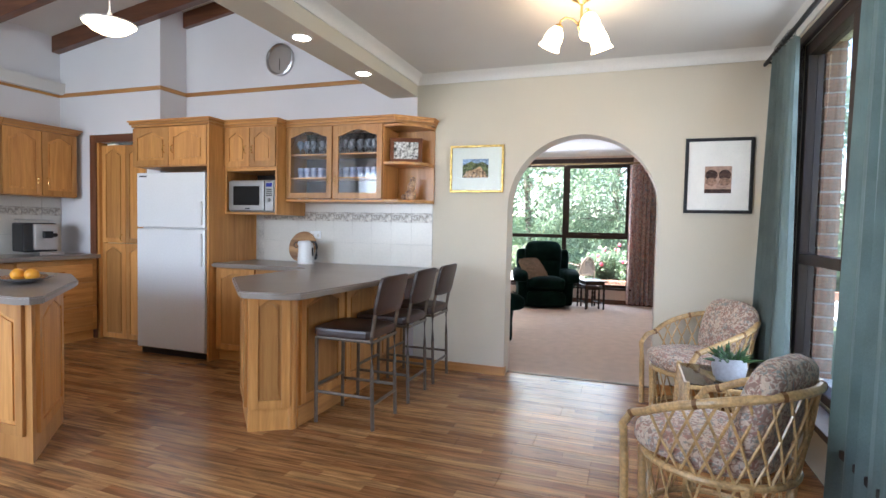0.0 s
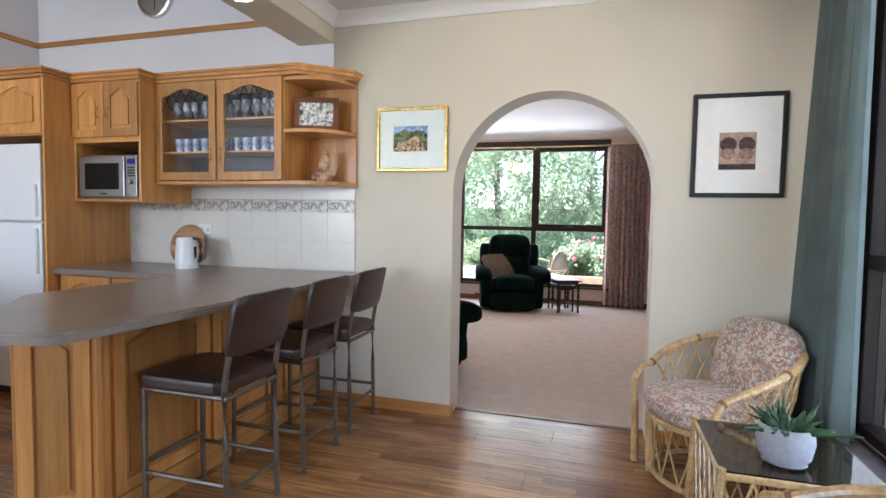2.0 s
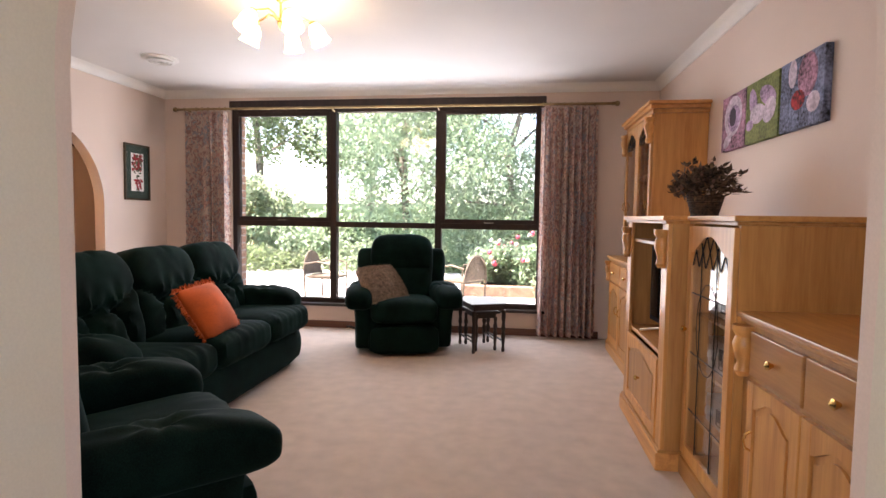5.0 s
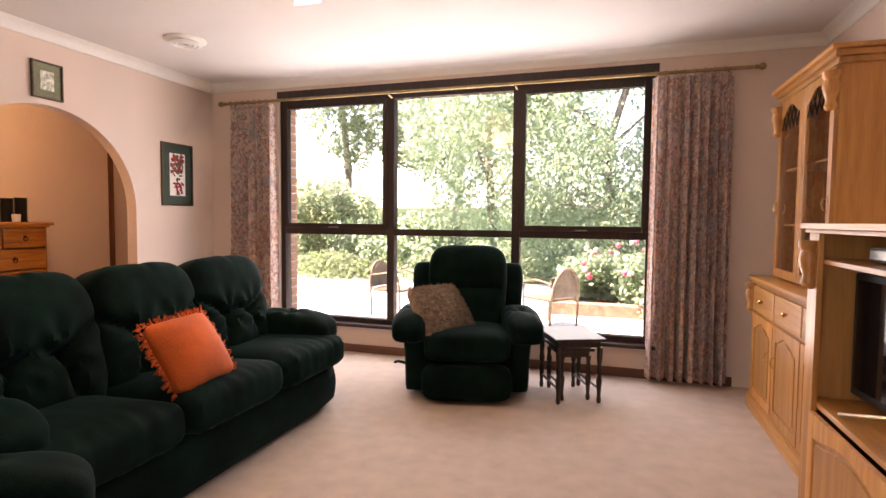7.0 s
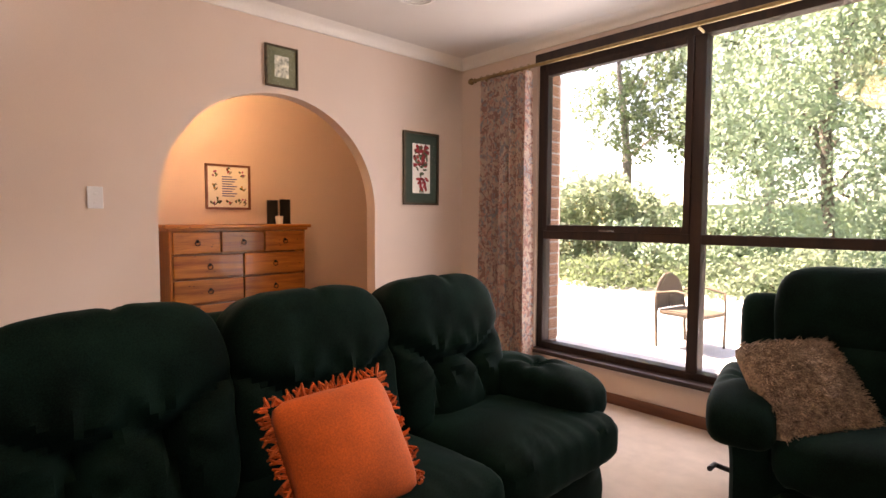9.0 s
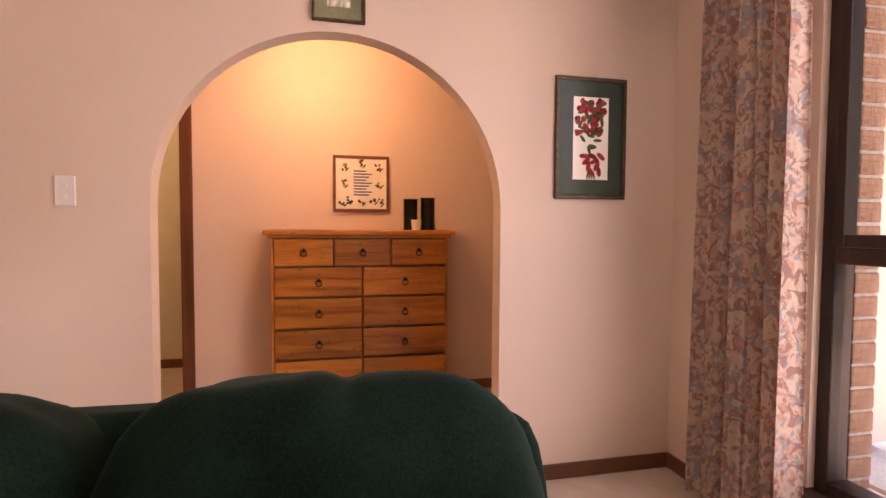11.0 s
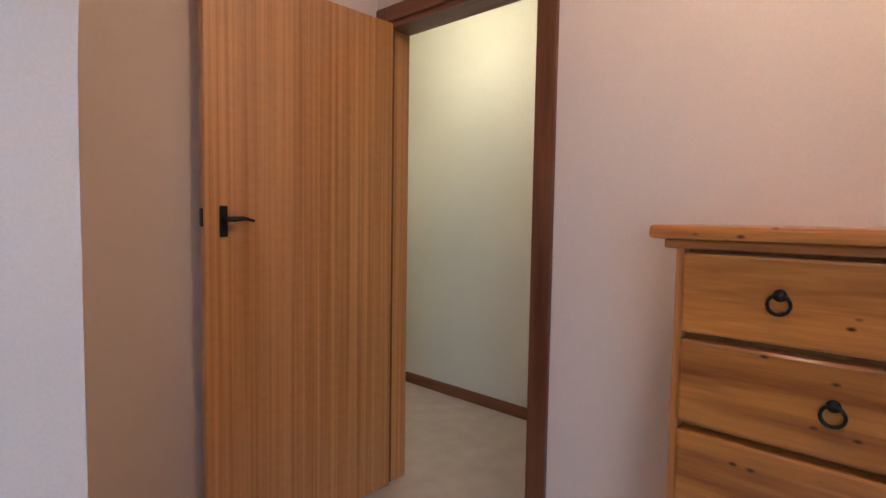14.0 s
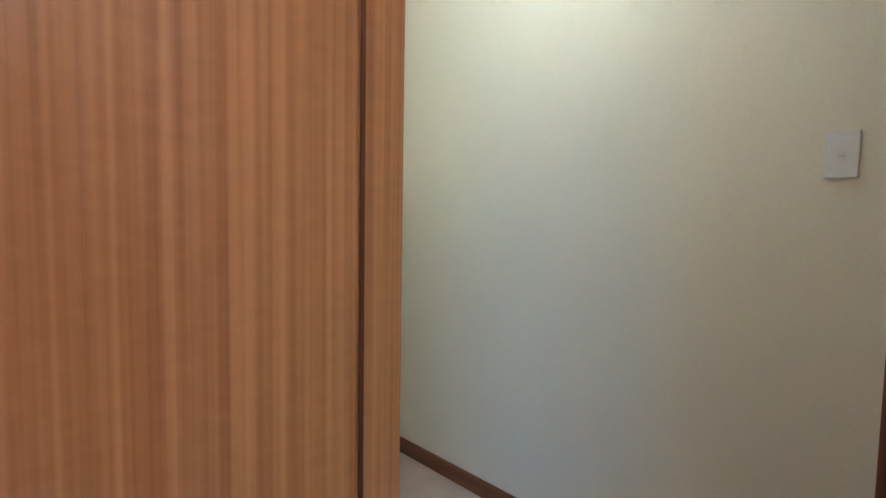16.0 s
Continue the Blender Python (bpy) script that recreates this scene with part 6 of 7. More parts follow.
def base_unit(y0, y1, a, label):
    u = thing("sideboard", (0, 0, 0), label, "cabinet")
    plinth(u, a, XB, y0, y1)
    part("body", cube(a, XB, y0, y1, 0.105, 0.86, bevel=0.003), OAK, u)
    moulded_top(u, a, XB, y0, y1, 0.876)
    n = max(2, round((y1 - y0) / 0.5))
    w = (y1 - y0 - 0.16) / n
    for i in range(n):
        c = y0 + 0.08 + w * (i + 0.5)
        raised_door(u, pose(a, c, 0, 0, 0, -90), w * 0.97, 0.12, 0.66, 0.05, (w * 0.36 * (-1 if i % 2 else 1), 0.45))
        dd = part("drawer", cube(a - 0.018, a, c - w * 0.48, c + w * 0.48, 0.68, 0.84, bevel=0.005), OAKY, u)
        part("knob", lathe(bmesh.new(), [(0.006, 0), (0.016, 0.02), (0.001, 0.03)], (a - 0.018, c, 0.76), 10, Matrix.Rotation(-math.pi / 2, 4, "Y")), BRASS, dd)
    for y in (y0 + 0.03, y1 - 0.03):
        corbel(u, a - 0.015, y, 0.66)
    return u


base_unit(6.55, 7.445, 0.33, "honey oak sideboard with carved corbels beside the stereo cabinet")
base_unit(8.905, 10.50, 0.36, "honey oak sideboard under the glazed hutch")
hu = thing("hutch", (0, 0, 0), "tall honey oak hutch with leadlight doors on a sideboard", "cabinet")
a, y0, y1, z0, z1 = 0.47, 9.50, 10.42, 0.90, 2.03
for p in ((y0, y0 + 0.02), (y1 - 0.02, y1)):
    part("side_panel", cube(a, XB, *p, z0, z1, bevel=0.002), OAK, hu)
part("back", cube(XB - 0.012, XB, y0 + 0.02, y1 - 0.02, z0, z1), OAK, hu)
part("top", cube(a, XB, y0 + 0.02, y1 - 0.02, z1 - 0.02, z1), OAKY, hu)
for z in (1.25, 1.60):
    part("shelf", cube(a + 0.03, XB - 0.012, y0 + 0.02, y1 - 0.02, z - 0.014, z), OAKY, hu)
for i in range(2):
    w = (y1 - y0) / 2
    raised_door(hu, pose(a, y0 + w * (i + 0.5), 0, 0, 0, -90), w * 0.985, z0 + 0.01, z1 - 0.01, 0.07, (0.19 if i < 1 else -0.19, 1.35), glazed=True)
for h0, h1, o in ((0, 0.03, 0.015), (0.03, 0.06, 0.035), (0.06, 0.085, 0.055)):
    part("crown_moulding", cube(a - o, XB, y0 - o, y1 + o, z1 + h0, z1 + h1, bevel=0.005), OAKY, hu)
for y in (y0 + 0.02, y1 - 0.02):
    corbel(hu, a - 0.03, y, z1 - 0.22)
for z, n in ((1.251, 7), (1.601, 6), (0.902, 7)):
    for i in range(n):
        o = new("book", mesh_of("book", cube(-0.09, 0.08, -0.02, 0.02, 0, 0.2 + 0.03 * ((i * 7) % 3), bevel=0.003), BLACK if i % 3 else IRON))
        o.matrix_basis = pose(0.66, 9.58 + 0.046 * i, z)
        tagged(o, "dark-bound book on the hutch shelf", "book", "books in the hutch")

# dried flower basket
bk = thing("flower_basket", (0.50, 8.45, 1.258), "wicker basket of brown dried flowers", "flower basket")
WICK = mat("dark_wicker", (0.10, 0.055, 0.03), 0.7, var=0.4, scale=40, grain=90, bump=0.6)
bm = bmesh.new()
for k in range(9):
    r = 0.075 + 0.035 * k / 8
    tube(bm, [((r + 0.005 * ((i + k) % 2)) * math.cos(i * 0.2618), (r + 0.005 * ((i + k) % 2)) * math.sin(i * 0.2618), 0.012 + 0.0155 * k) for i in range(24)], 0.009, 5, closed=True)
lathe(bm, [(0.001, 0.002), (0.078, 0.002), (0.078, 0.012), (0.001, 0.012)], (0, 0, 0), 18)
part("basket", bm, WICK, bk)
part("hoop", tube(bmesh.new(), [(0, 0.115 * math.cos(t), 0.13 + 0.14 * math.sin(t)) for t in np.linspace(0, math.pi, 15)], 0.008, 6), WICK, bk)
bk.scale = (0.82, 0.82, 0.82)
rnd = random.Random(9)
for cname, mm, count, ln in (("dried_leaf", mat("dry_brown_leaf", (0.16, 0.10, 0.055), 0.9, var=0.5, scale=20), 170, 0.07), ("dried_flower", mat("dusty_pink_petal", (0.24, 0.14, 0.10), 0.9, var=0.5, scale=25), 130, 0.045)):
    vs, fs = [], []
    for i in range(count):
        t, e = rnd.uniform(0, 6.283), rnd.uniform(0.02, 1.4)
        r = rnd.uniform(0.10, 0.21) * (1.5 if rnd.random() < 0.12 else 1)
        c = Vector((math.cos(t) * math.cos(e) * r, math.sin(t) * math.cos(e) * r * 1.35, 0.15 + 0.8 * r * math.sin(e)))
        for q in range(4):
            d = Vector((rnd.uniform(-1, 1), rnd.uniform(-1, 1), rnd.uniform(-0.4, 1))).normalized() * ln * rnd.uniform(0.6, 1.2)
            s = d.cross(Vector((0.3, 0.2, 1))).normalized() * ln * 0.22
            k = len(vs)
            vs += [c, c + d * 0.5 + s, c + d, c + d * 0.5 - s]
            fs.append((k, k + 1, k + 2, k + 3))
    me = bpy.data.meshes.new(cname)
    me.from_pydata(vs, [], fs)
    me.materials.append(mm)
    o = new(cname, me)
    o.parent = bk
    o["kind"] = "stuff"
bm = bmesh.new()
for i in range(26):
    t = rnd.uniform(0, 6.28)
    tube(bm, [(0.03 * math.cos(t), 0.03 * math.sin(t), 0.10), (0.12 * math.cos(t), 0.16 * math.sin(t), 0.22), (0.17 * math.cos(t), 0.26 * math.sin(t), 0.22 + rnd.uniform(-0.06, 0.06))], 0.003, 4)
part("stems", bm, WICK, bk)


# ---- pictures ----
def picture(name, m, w, h, border, mount, frame_mat, art, label, art_box=None, mount_mat=PAPER, d=0.022):
    """A framed picture in the plane y = 0, facing -y, about its middle."""
    root = thing(name, m, label, "picture")
    part("frame", box(box(box(cube(-w / 2, w / 2, -d, 0, h / 2 - border, h / 2, bevel=0.004), -w / 2, w / 2, -d, 0, -h / 2, -h / 2 + border, 0.004), -w / 2, -w / 2 + border, -d, 0, -h / 2 + border, h / 2 - border, 0.004), w / 2 - border, w / 2, -d, 0, -h / 2 + border, h / 2 - border, 0.004), frame_mat, root)
    part("mount", cube(-w / 2 + border, w / 2 - border, -d * 0.45, -0.001, -h / 2 + border, h / 2 - border), mount_mat, root)
    ax0, ax1, az0, az1 = art_box or (-w / 2 + border + mount, w / 2 - border - mount, -h / 2 + border + mount, h / 2 - border - mount)
    if art:
        part("print", cube(ax0, ax1, -d * 0.45 - 0.002, -d * 0.45, az0, az1), art, root)
    part("glazing", cube(-w / 2 + border, w / 2 - border, -d * 0.8, -d * 0.8 + 0.002, -h / 2 + border, h / 2 - border), MATTGLASS, root).visible_shadow = False
    return root


def blob(root, x, z, rx_, rz_, y, material, name="motif", tilt=0.0):
    pts = [(x + rx_ * math.cos(t) * math.cos(tilt) - rz_ * math.sin(t) * math.sin(tilt), z + rx_ * math.cos(t) * math.sin(tilt) + rz_ * math.sin(t) * math.cos(tilt)) for t in np.linspace(0, 2 * math.pi, 15)[:-1]]
    return part(name, prism(bmesh.new(), pts, y, y + 0.0012, "y"), material, root)


SEPIA = mat("sepia_print", (0.52, 0.33, 0.24), 0.8, var=0.2, scale=10)
SEPIAD = mat("sepia_dark_ink", (0.10, 0.05, 0.035), 0.8, var=0.3, scale=20)
p1 = picture("framed_print", pose(0.335, W0 - 0.001, 1.692), 0.46, 0.56, 0.024, 0.1, BLACK, SEPIA, "black-framed sepia print in a wide white mount", (-0.092, 0.088, -0.13, 0.07))
for x in (-0.047, 0.043):
    blob(p1, x, 0.005, 0.042, 0.04, -0.0135, SEPIAD)
    blob(p1, x, -0.045, 0.038, 0.03, -0.0139, mat("sepia_mid_ink", (0.36, 0.21, 0.14), 0.8, var=0.3))
part("base_band", cube(-0.092, 0.088, -0.0132, -0.012, -0.13, -0.10), SEPIAD, p1)
LAND = mat("painted_sky", (0.30, 0.44, 0.62), 0.8, var=0.3, scale=16)
LAND2 = mat("painted_trees", (0.16, 0.20, 0.08), 0.8, var=0.6, scale=40)
LAND3 = mat("painted_earth", (0.55, 0.36, 0.20), 0.8, var=0.4, scale=30)
MINT = mat("pale_green_mount", (0.66, 0.70, 0.64), 0.9, var=0.02)
GILT = mat("gilt_frame", (0.68, 0.46, 0.14), 0.35, 0.9, var=0.2, scale=30)
p2 = picture("framed_painting", pose(-1.535, W0 - 0.001, 1.772), 0.478, 0.405, 0.019, 0.1, GILT, LAND, "gilt-framed landscape painting in a pale mount", (-0.125, 0.105, -0.075, 0.085), MINT)
part("hills", prism(bmesh.new(), [(-0.125, -0.075), (0.105, -0.075), (0.105, 0.03), (0.05, 0.06), (0.0, 0.045), (-0.05, 0.065), (-0.125, 0.03)], -0.0133, -0.0121, "y"), LAND2, p2)
part("foreground", prism(bmesh.new(), [(-0.125, -0.075), (0.105, -0.075), (0.08, -0.03), (0.03, 0.02), (-0.01, 0.0), (-0.09, -0.02)], -0.0143, -0.0134, "y"), LAND3, p2)

GREENM = mat("dark_green_mount", (0.03, 0.055, 0.04), 0.85, var=0.1)
BRFRAME = mat("worn_bronze_frame", (0.10, 0.065, 0.03), 0.45, 0.3, var=0.3, scale=40)
p3 = picture("framed_botanical", pose(H1 + 0.001, 10.445, 1.66, 0, 0, 90), 0.37, 0.58, 0.018, 0.075, BRFRAME, PAPER, "framed botanical print of red flowers in a green mount", None, GREENM)
RED = mat("red_bloom_ink", (0.42, 0.02, 0.025), 0.8, var=0.5, scale=40)
LEAFI = mat("leaf_green_ink", (0.07, 0.11, 0.04), 0.8, var=0.5, scale=40)
rnd = random.Random(2)
for i in range(46):
    blob(p3, rnd.uniform(-0.075, 0.075) * (1 - 0.3 * (i % 2)), rnd.uniform(0.02, 0.18), rnd.uniform(0.012, 0.024), rnd.uniform(0.010, 0.018), -0.0125 - 0.00006 * i, RED, "bloom", rnd.uniform(0, 3))
for i in range(30):
    blob(p3, rnd.uniform(-0.06, 0.06), rnd.uniform(-0.07, 0.16), 0.008, 0.022, -0.0126 - 0.0001 * i, LEAFI, "leaf", rnd.uniform(0, 3))
for i in range(9):
    blob(p3, -0.035 + 0.011 * i, -0.085 - 0.024 * (i % 4), 0.026, 0.012, -0.0157 - 0.0001 * i, RED, "ribbon", 0.7 * i)
for i in range(4):
    blob(p3, -0.015 + 0.011 * i, -0.175, 0.005, 0.022, -0.0129 - 0.0001 * i, LEAFI, "stalk", 0.15 * (i - 1.5))
p4 = picture("framed_sketch", pose(H1 + 0.001, 9.255, 2.235, 0, 0, 90), 0.225, 0.265, 0.012, 0.052, BRFRAME, mat("pale_sketch", (0.62, 0.60, 0.50), 0.8, var=0.5, scale=35, dark=(0.22, 0.24, 0.20)), "small framed sketch in an olive mount above the arch", None, mat("olive_mount", (0.19, 0.20, 0.12), 0.85))
p5 = picture("framed_sampler", pose(B1 + 0.001, 9.465, 1.53, 0, 0, 90), 0.395, 0.395, 0.02, 0.0, REDWOODX, None, "framed embroidered verse with flowers on a pink wall", None, mat("linen", (0.80, 0.76, 0.66), 0.95, var=0.06, grain=200))
BLUE, PK, YL = mat("blue_thread", (0.06, 0.09, 0.28), 0.9), mat("pink_thread", (0.45, 0.14, 0.25), 0.9, var=0.3), mat("ochre_thread", (0.55, 0.33, 0.06), 0.9, var=0.3)
for i in range(9):
    part("verse_line", cube(-0.055, 0.035 + 0.02 * ((i * 5) % 3), -0.012, -0.0105, 0.085 - 0.021 * i, 0.094 - 0.021 * i), BLUE, p5)
rnd = random.Random(6)
for cx, cz, mm in ((-0.12, 0.12, PK), (0.12, 0.12, PK), (-0.125, 0.0, YL), (0.125, 0.0, YL), (-0.13, -0.13, PK), (0.13, -0.13, PK), (0, -0.125, RED), (0, 0.145, RED), (-0.09, -0.115, LEAFI), (0.085, -0.115, LEAFI)):
    for i in range(5):
        blob(p5, cx + rnd.uniform(-0.022, 0.022), cz + rnd.uniform(-0.022, 0.022), 0.011, 0.008, -0.0115 - 0.0002 * i, mm if i < 3 else LEAFI, "stitched_flower", rnd.uniform(0, 3))
    blob(p5, cx + 0.02, cz - 0.02, 0.02, 0.005, -0.0112, LEAFI, "stitched_leaf", 0.8)


def canvas(m, w, h, ground, blots, label):
    root = thing("canvas_print", m, label, "canvas", "three flower canvases")
    part("canvas", cube(-w / 2, w / 2, -0.035, 0, -h / 2, h / 2, bevel=0.003), ground, root)
    for i, (x, z, a, b, mm, t) in enumerate(blots):
        blob(root, x * w, z * h, a * w, b * h, -0.0365 - 0.0004 * i, mm, "petal", t)
    return root


LIL, LIL2, DKP, GRN = mat("lilac_petal", (0.50, 0.33, 0.52), 0.7, var=0.3, scale=14), mat("pale_petal", (0.66, 0.54, 0.64), 0.7, var=0.2, scale=14), mat("dark_flower_heart", (0.05, 0.03, 0.05), 0.8), mat("olive_ground", (0.22, 0.26, 0.07), 0.8, var=0.3, scale=6)
PKG, BLG = mat("rose_ground", (0.48, 0.24, 0.34), 0.8, var=0.4, scale=8), mat("slate_ground", (0.20, 0.23, 0.36), 0.8, var=0.5, scale=7)
C = pose(L1 - 0.001, 8.975, 1.87, 0, 0, -90)
canvas(C, 0.36, 0.35, PKG, [(0, 0.1, 0.38, 0.36, LIL2, 0.3), (0.05, 0.05, 0.26, 0.24, LIL, 0), (0.0, 0.08, 0.14, 0.17, DKP, 0), (-0.2, -0.32, 0.2, 0.1, LIL2, 0.5)], "square canvas print of a pink anemone")
canvas(pose(L1 - 0.001, 8.585, 1.87, 0, 0, -90), 0.40, 0.35, GRN, [(-0.25, 0.15, 0.12, 0.26, LIL, 0.3), (0.2, 0.18, 0.26, 0.15, LIL, -0.4), (-0.1, -0.05, 0.24, 0.16, LIL2, 0), (0.26, -0.06, 0.2, 0.18, LIL2, 0.6), (-0.34, -0.2, 0.12, 0.09, LIL, 0)], "square canvas print of lilac orchids on green")
canvas(pose(L1 - 0.001, 8.165, 1.87, 0, 0, -90), 0.40, 0.35, BLG, [(-0.2, 0.3, 0.1, 0.2, LIL2, 0), (0.15, 0.2, 0.22, 0.3, PKG, 0), (-0.05, -0.1, 0.16, 0.14, RED, 0), (0.3, -0.2, 0.14, 0.14, LIL2, 0)], "square canvas print of red and blue petals")

# ---- hall chest of drawers ----
ch = thing("chest_of_drawers", (-5.955, 9.445, 0), "varnished knotty pine chest of eleven drawers with ring pulls", "chest of drawers")
CW, CD = 1.14, 0.345
part("carcass", cube(0, CD - 0.03, -CW / 2 + 0.001, CW / 2 - 0.001, 0.09, 1.158), PINEZ, ch)
for y in (-CW / 2, CW / 2 - 0.018):
    part("stile", cube(CD - 0.031, CD, y, y + 0.018, 0.10, 1.156, bevel=0.003), PINEZ, ch)
part("plinth", cube(0, CD + 0.022, -CW / 2 - 0.02, CW / 2 + 0.02, 0.0, 0.085, bevel=0.006), PINE, ch)
part("plinth_moulding", cube(0, CD + 0.012, -CW / 2 - 0.01, CW / 2 + 0.01, 0.085, 0.10, bevel=0.005), PINE, ch)
part("top", cube(0, CD + 0.045, -CW / 2 - 0.045, CW / 2 + 0.045, 1.175, 1.205, bevel=0.009), PINE, ch)
part("top_moulding", cube(0, CD + 0.02, -CW / 2 - 0.02, CW / 2 + 0.02, 1.155, 1.175, bevel=0.006), PINE, ch)


def drawer(y0, y1, z0, z1):
    d = part("drawer", cube(CD - 0.03, CD + 0.014, y0 + 0.005, y1 - 0.005, z0 + 0.005, z1 - 0.005, bevel=0.007), PINE, ch)
    cy, cz = (y0 + y1) / 2, (z0 + z1) / 2
    part("rose", lathe(bmesh.new(), [(0.012, 0), (0.012, 0.004), (0.006, 0.012), (0.001, 0.014)], (CD + 0.014, cy, cz + 0.012), 12, Matrix.Rotation(math.pi / 2, 4, "Y")), IRON, d, "dark iron rose")
    part("ring_pull", tube(bmesh.new(), [(CD + 0.023, cy + 0.019 * math.cos(t), cz - 0.005 + 0.019 * math.sin(t)) for t in np.linspace(0, 2 * math.pi, 17)[:-1]], 0.0035, 6, closed=True), IRON, d, "dark iron ring")


e = CW / 2 - 0.015
for i in range(3):
    drawer(-e + 2 * e / 3 * i, -e + 2 * e / 3 * (i + 1), 0.972, 1.152)
for z0, z1 in ((0.775, 0.967), (0.573, 0.770), (0.376, 0.568), (0.105, 0.371)):
    for y0, y1 in ((-e, 0), (0, e)):
        drawer(y0, y1, z0, z1)
for y, h in ((9.79, 0.215), (9.91, 0.225)):
    cn = thing("candle_holder", (-5.78, y, 1.206), "black ribbed metal candle holder", "candle holder", "pair of candle holders")
    bm = bmesh.new()
    lathe(bm, [(0.001, 0.0), (0.052, 0.0), (0.052, 0.006), (0.001, 0.006)], (0, 0, 0), 24)
    part("base", bm, IRON, cn)
    part("liner", lathe(bmesh.new(), [(0.046, 0.006), (0.046, h - 0.004), (0.044, h - 0.004), (0.044, 0.008)], (0, 0, 0), 24), IRON, cn)
    for k in range(12):
        part("rib", tube(bmesh.new(), [(0.05 * math.cos(t), 0.05 * math.sin(t), 0.012 + (h - 0.018) * k / 11) for t in np.linspace(0, 2 * math.pi, 25)[:-1]], 0.0035, 5, closed=True), IRON, cn)
cd = thing("candle", (-5.70, 9.815, 1.206), "short cream candle in a white pot", "candle")
part("pot", lathe(bmesh.new(), [(0.030, 0), (0.036, 0.07), (0.033, 0.07), (0.028, 0.05), (0.001, 0.05)], (0, 0, 0), 20), CORNICE, cd)
part("wick", tube(bmesh.new(), [(0, 0, 0.05), (0.001, 0, 0.062)], 0.001, 4), BLACK, cd)


# ---- cane suite ----
def cane_chair(m):
    """A rounded cane tub chair with a lattice of canes, facing -y."""
    root = thing("cane_chair", m, "honey cane tub chair with rose floral cushions", "chair", "cane chairs by the window")
    R = 0.335
    def rim(t, k=1.0):
        return Vector((R * k * math.sin(t), 0.04 + R * k * math.cos(t) * 1.02, 0.0))
    T = np.linspace(-2.05, 2.05, 25)
    def top_z(t):
        return 0.70 - 0.17 * (abs(t) / 2.05) ** 2.2
    pts = [rim(t) + Vector((0, 0, top_z(t))) for t in T]
    left, right = pts[0], pts[-1]
    loop = [Vector((left.x * 0.92, left.y - 0.10, 0.012)), Vector((left.x * 0.97, left.y - 0.10, 0.33))] + [Vector((left.x * 1.02, left.y - 0.10, 0.45)), Vector((left.x * 1.01, left.y - 0.06, 0.51))] + pts + [Vector((right.x * 1.01, right.y - 0.06, 0.51)), Vector((right.x * 1.02, right.y - 0.10, 0.45)), Vector((right.x * 0.97, right.y - 0.10, 0.33)), Vector((right.x * 0.92, right.y - 0.10, 0.012))]
    part("arm_rail", tube(bmesh.new(), loop, 0.018, 10), CANE, root)
    tie = mat("dark_cane_binding", (0.22, 0.10, 0.03), 0.5)
    for q in range(4, len(loop) - 3, 5):
        d = (loop[q + 1] - loop[q - 1]).normalized()
        part("binding", tube(bmesh.new(), [loop[q] - d * 0.008, loop[q] + d * 0.008], 0.0205, 8), tie, root, "dark bound joint")
    base = [rim(t, 0.86) + Vector((0, -0.01, 0.33)) for t in np.linspace(-math.pi, math.pi, 33)[:-1]]
    part("seat_ring", tube(bmesh.new(), base, 0.016, 8, closed=True), CANE, root)
    foot = [rim(t, 0.80) + Vector((0, -0.01, 0.045)) for t in np.linspace(-math.pi, math.pi, 33)[:-1]]
    part("foot_ring", tube(bmesh.new(), foot, 0.014, 8, closed=True), CANE, root)
    n = 19
    for i in range(n):
        t0 = -2.0 + 4.0 * i / (n - 1)
        for s in (-1, 1):
            t1 = t0 + s * 0.42
            if abs(t1) > 2.1:
                continue
            a, b = rim(t0, 0.86) + Vector((0, -0.01, 0.335)), rim(t1) + Vector((0, 0, top_z(t1)))
            mid = (a + b) / 2 + Vector((0.012 * math.sin(t0), 0.012 * math.cos(t0), 0))
            part("lattice_cane", tube(bmesh.new(), [a, mid, b], 0.006, 5), CANE, root)
    for i in range(16):
        t0 = -math.pi + 2 * math.pi * i / 16
        for s in (-1, 1):
            t1 = t0 + s * 0.30
            part("skirt_cane", tube(bmesh.new(), [rim(t0, 0.80) + Vector((0, -0.01, 0.05)), rim(t1, 0.86) + Vector((0, -0.01, 0.325))], 0.005, 5), CANE, root)
    for t in (-2.45, -0.75, 0.75, 2.45):
        part("leg", tube(bmesh.new(), [rim(t, 0.84) + Vector((0, -0.01, 0.0)), rim(t, 0.87) + Vector((0, -0.01, 0.34))], 0.018, 8), CANE, root)
    part("seat_cushion", pad(bmesh.new(), 0.55, 0.56, 0.13, Matrix.Translation((0, 0.0, 0.395)), 0.55, 0.75, 0.006, 2.0, nu=36), FLORALCHAIR, root)
    part("back_cushion", pad(bmesh.new(), 0.48, 0.14, 0.42, Matrix.Translation((0, 0.245, 0.60)) @ Matrix.Rotation(-0.26, 4, "X"), 0.6, 0.6, 0.006, 4.0, nu=36, nv=20), FLORALCHAIR, root)
    return root


c1 = cane_chair(pose(0.17, 5.44, 0, 0, 0, -62))
copy_thing(c1, pose(0.08, 3.95, 0, 0, 0, -125))
tb_ = thing("cane_table", (0.285, 4.79, 0), "low cane table with a smoked glass top", "table")
tw, td, th = 0.24, 0.24, 0.46
part("glass_top", cube(-tw, tw, -td, td, th - 0.006, th, bevel=0.002), SMOKED, tb_)
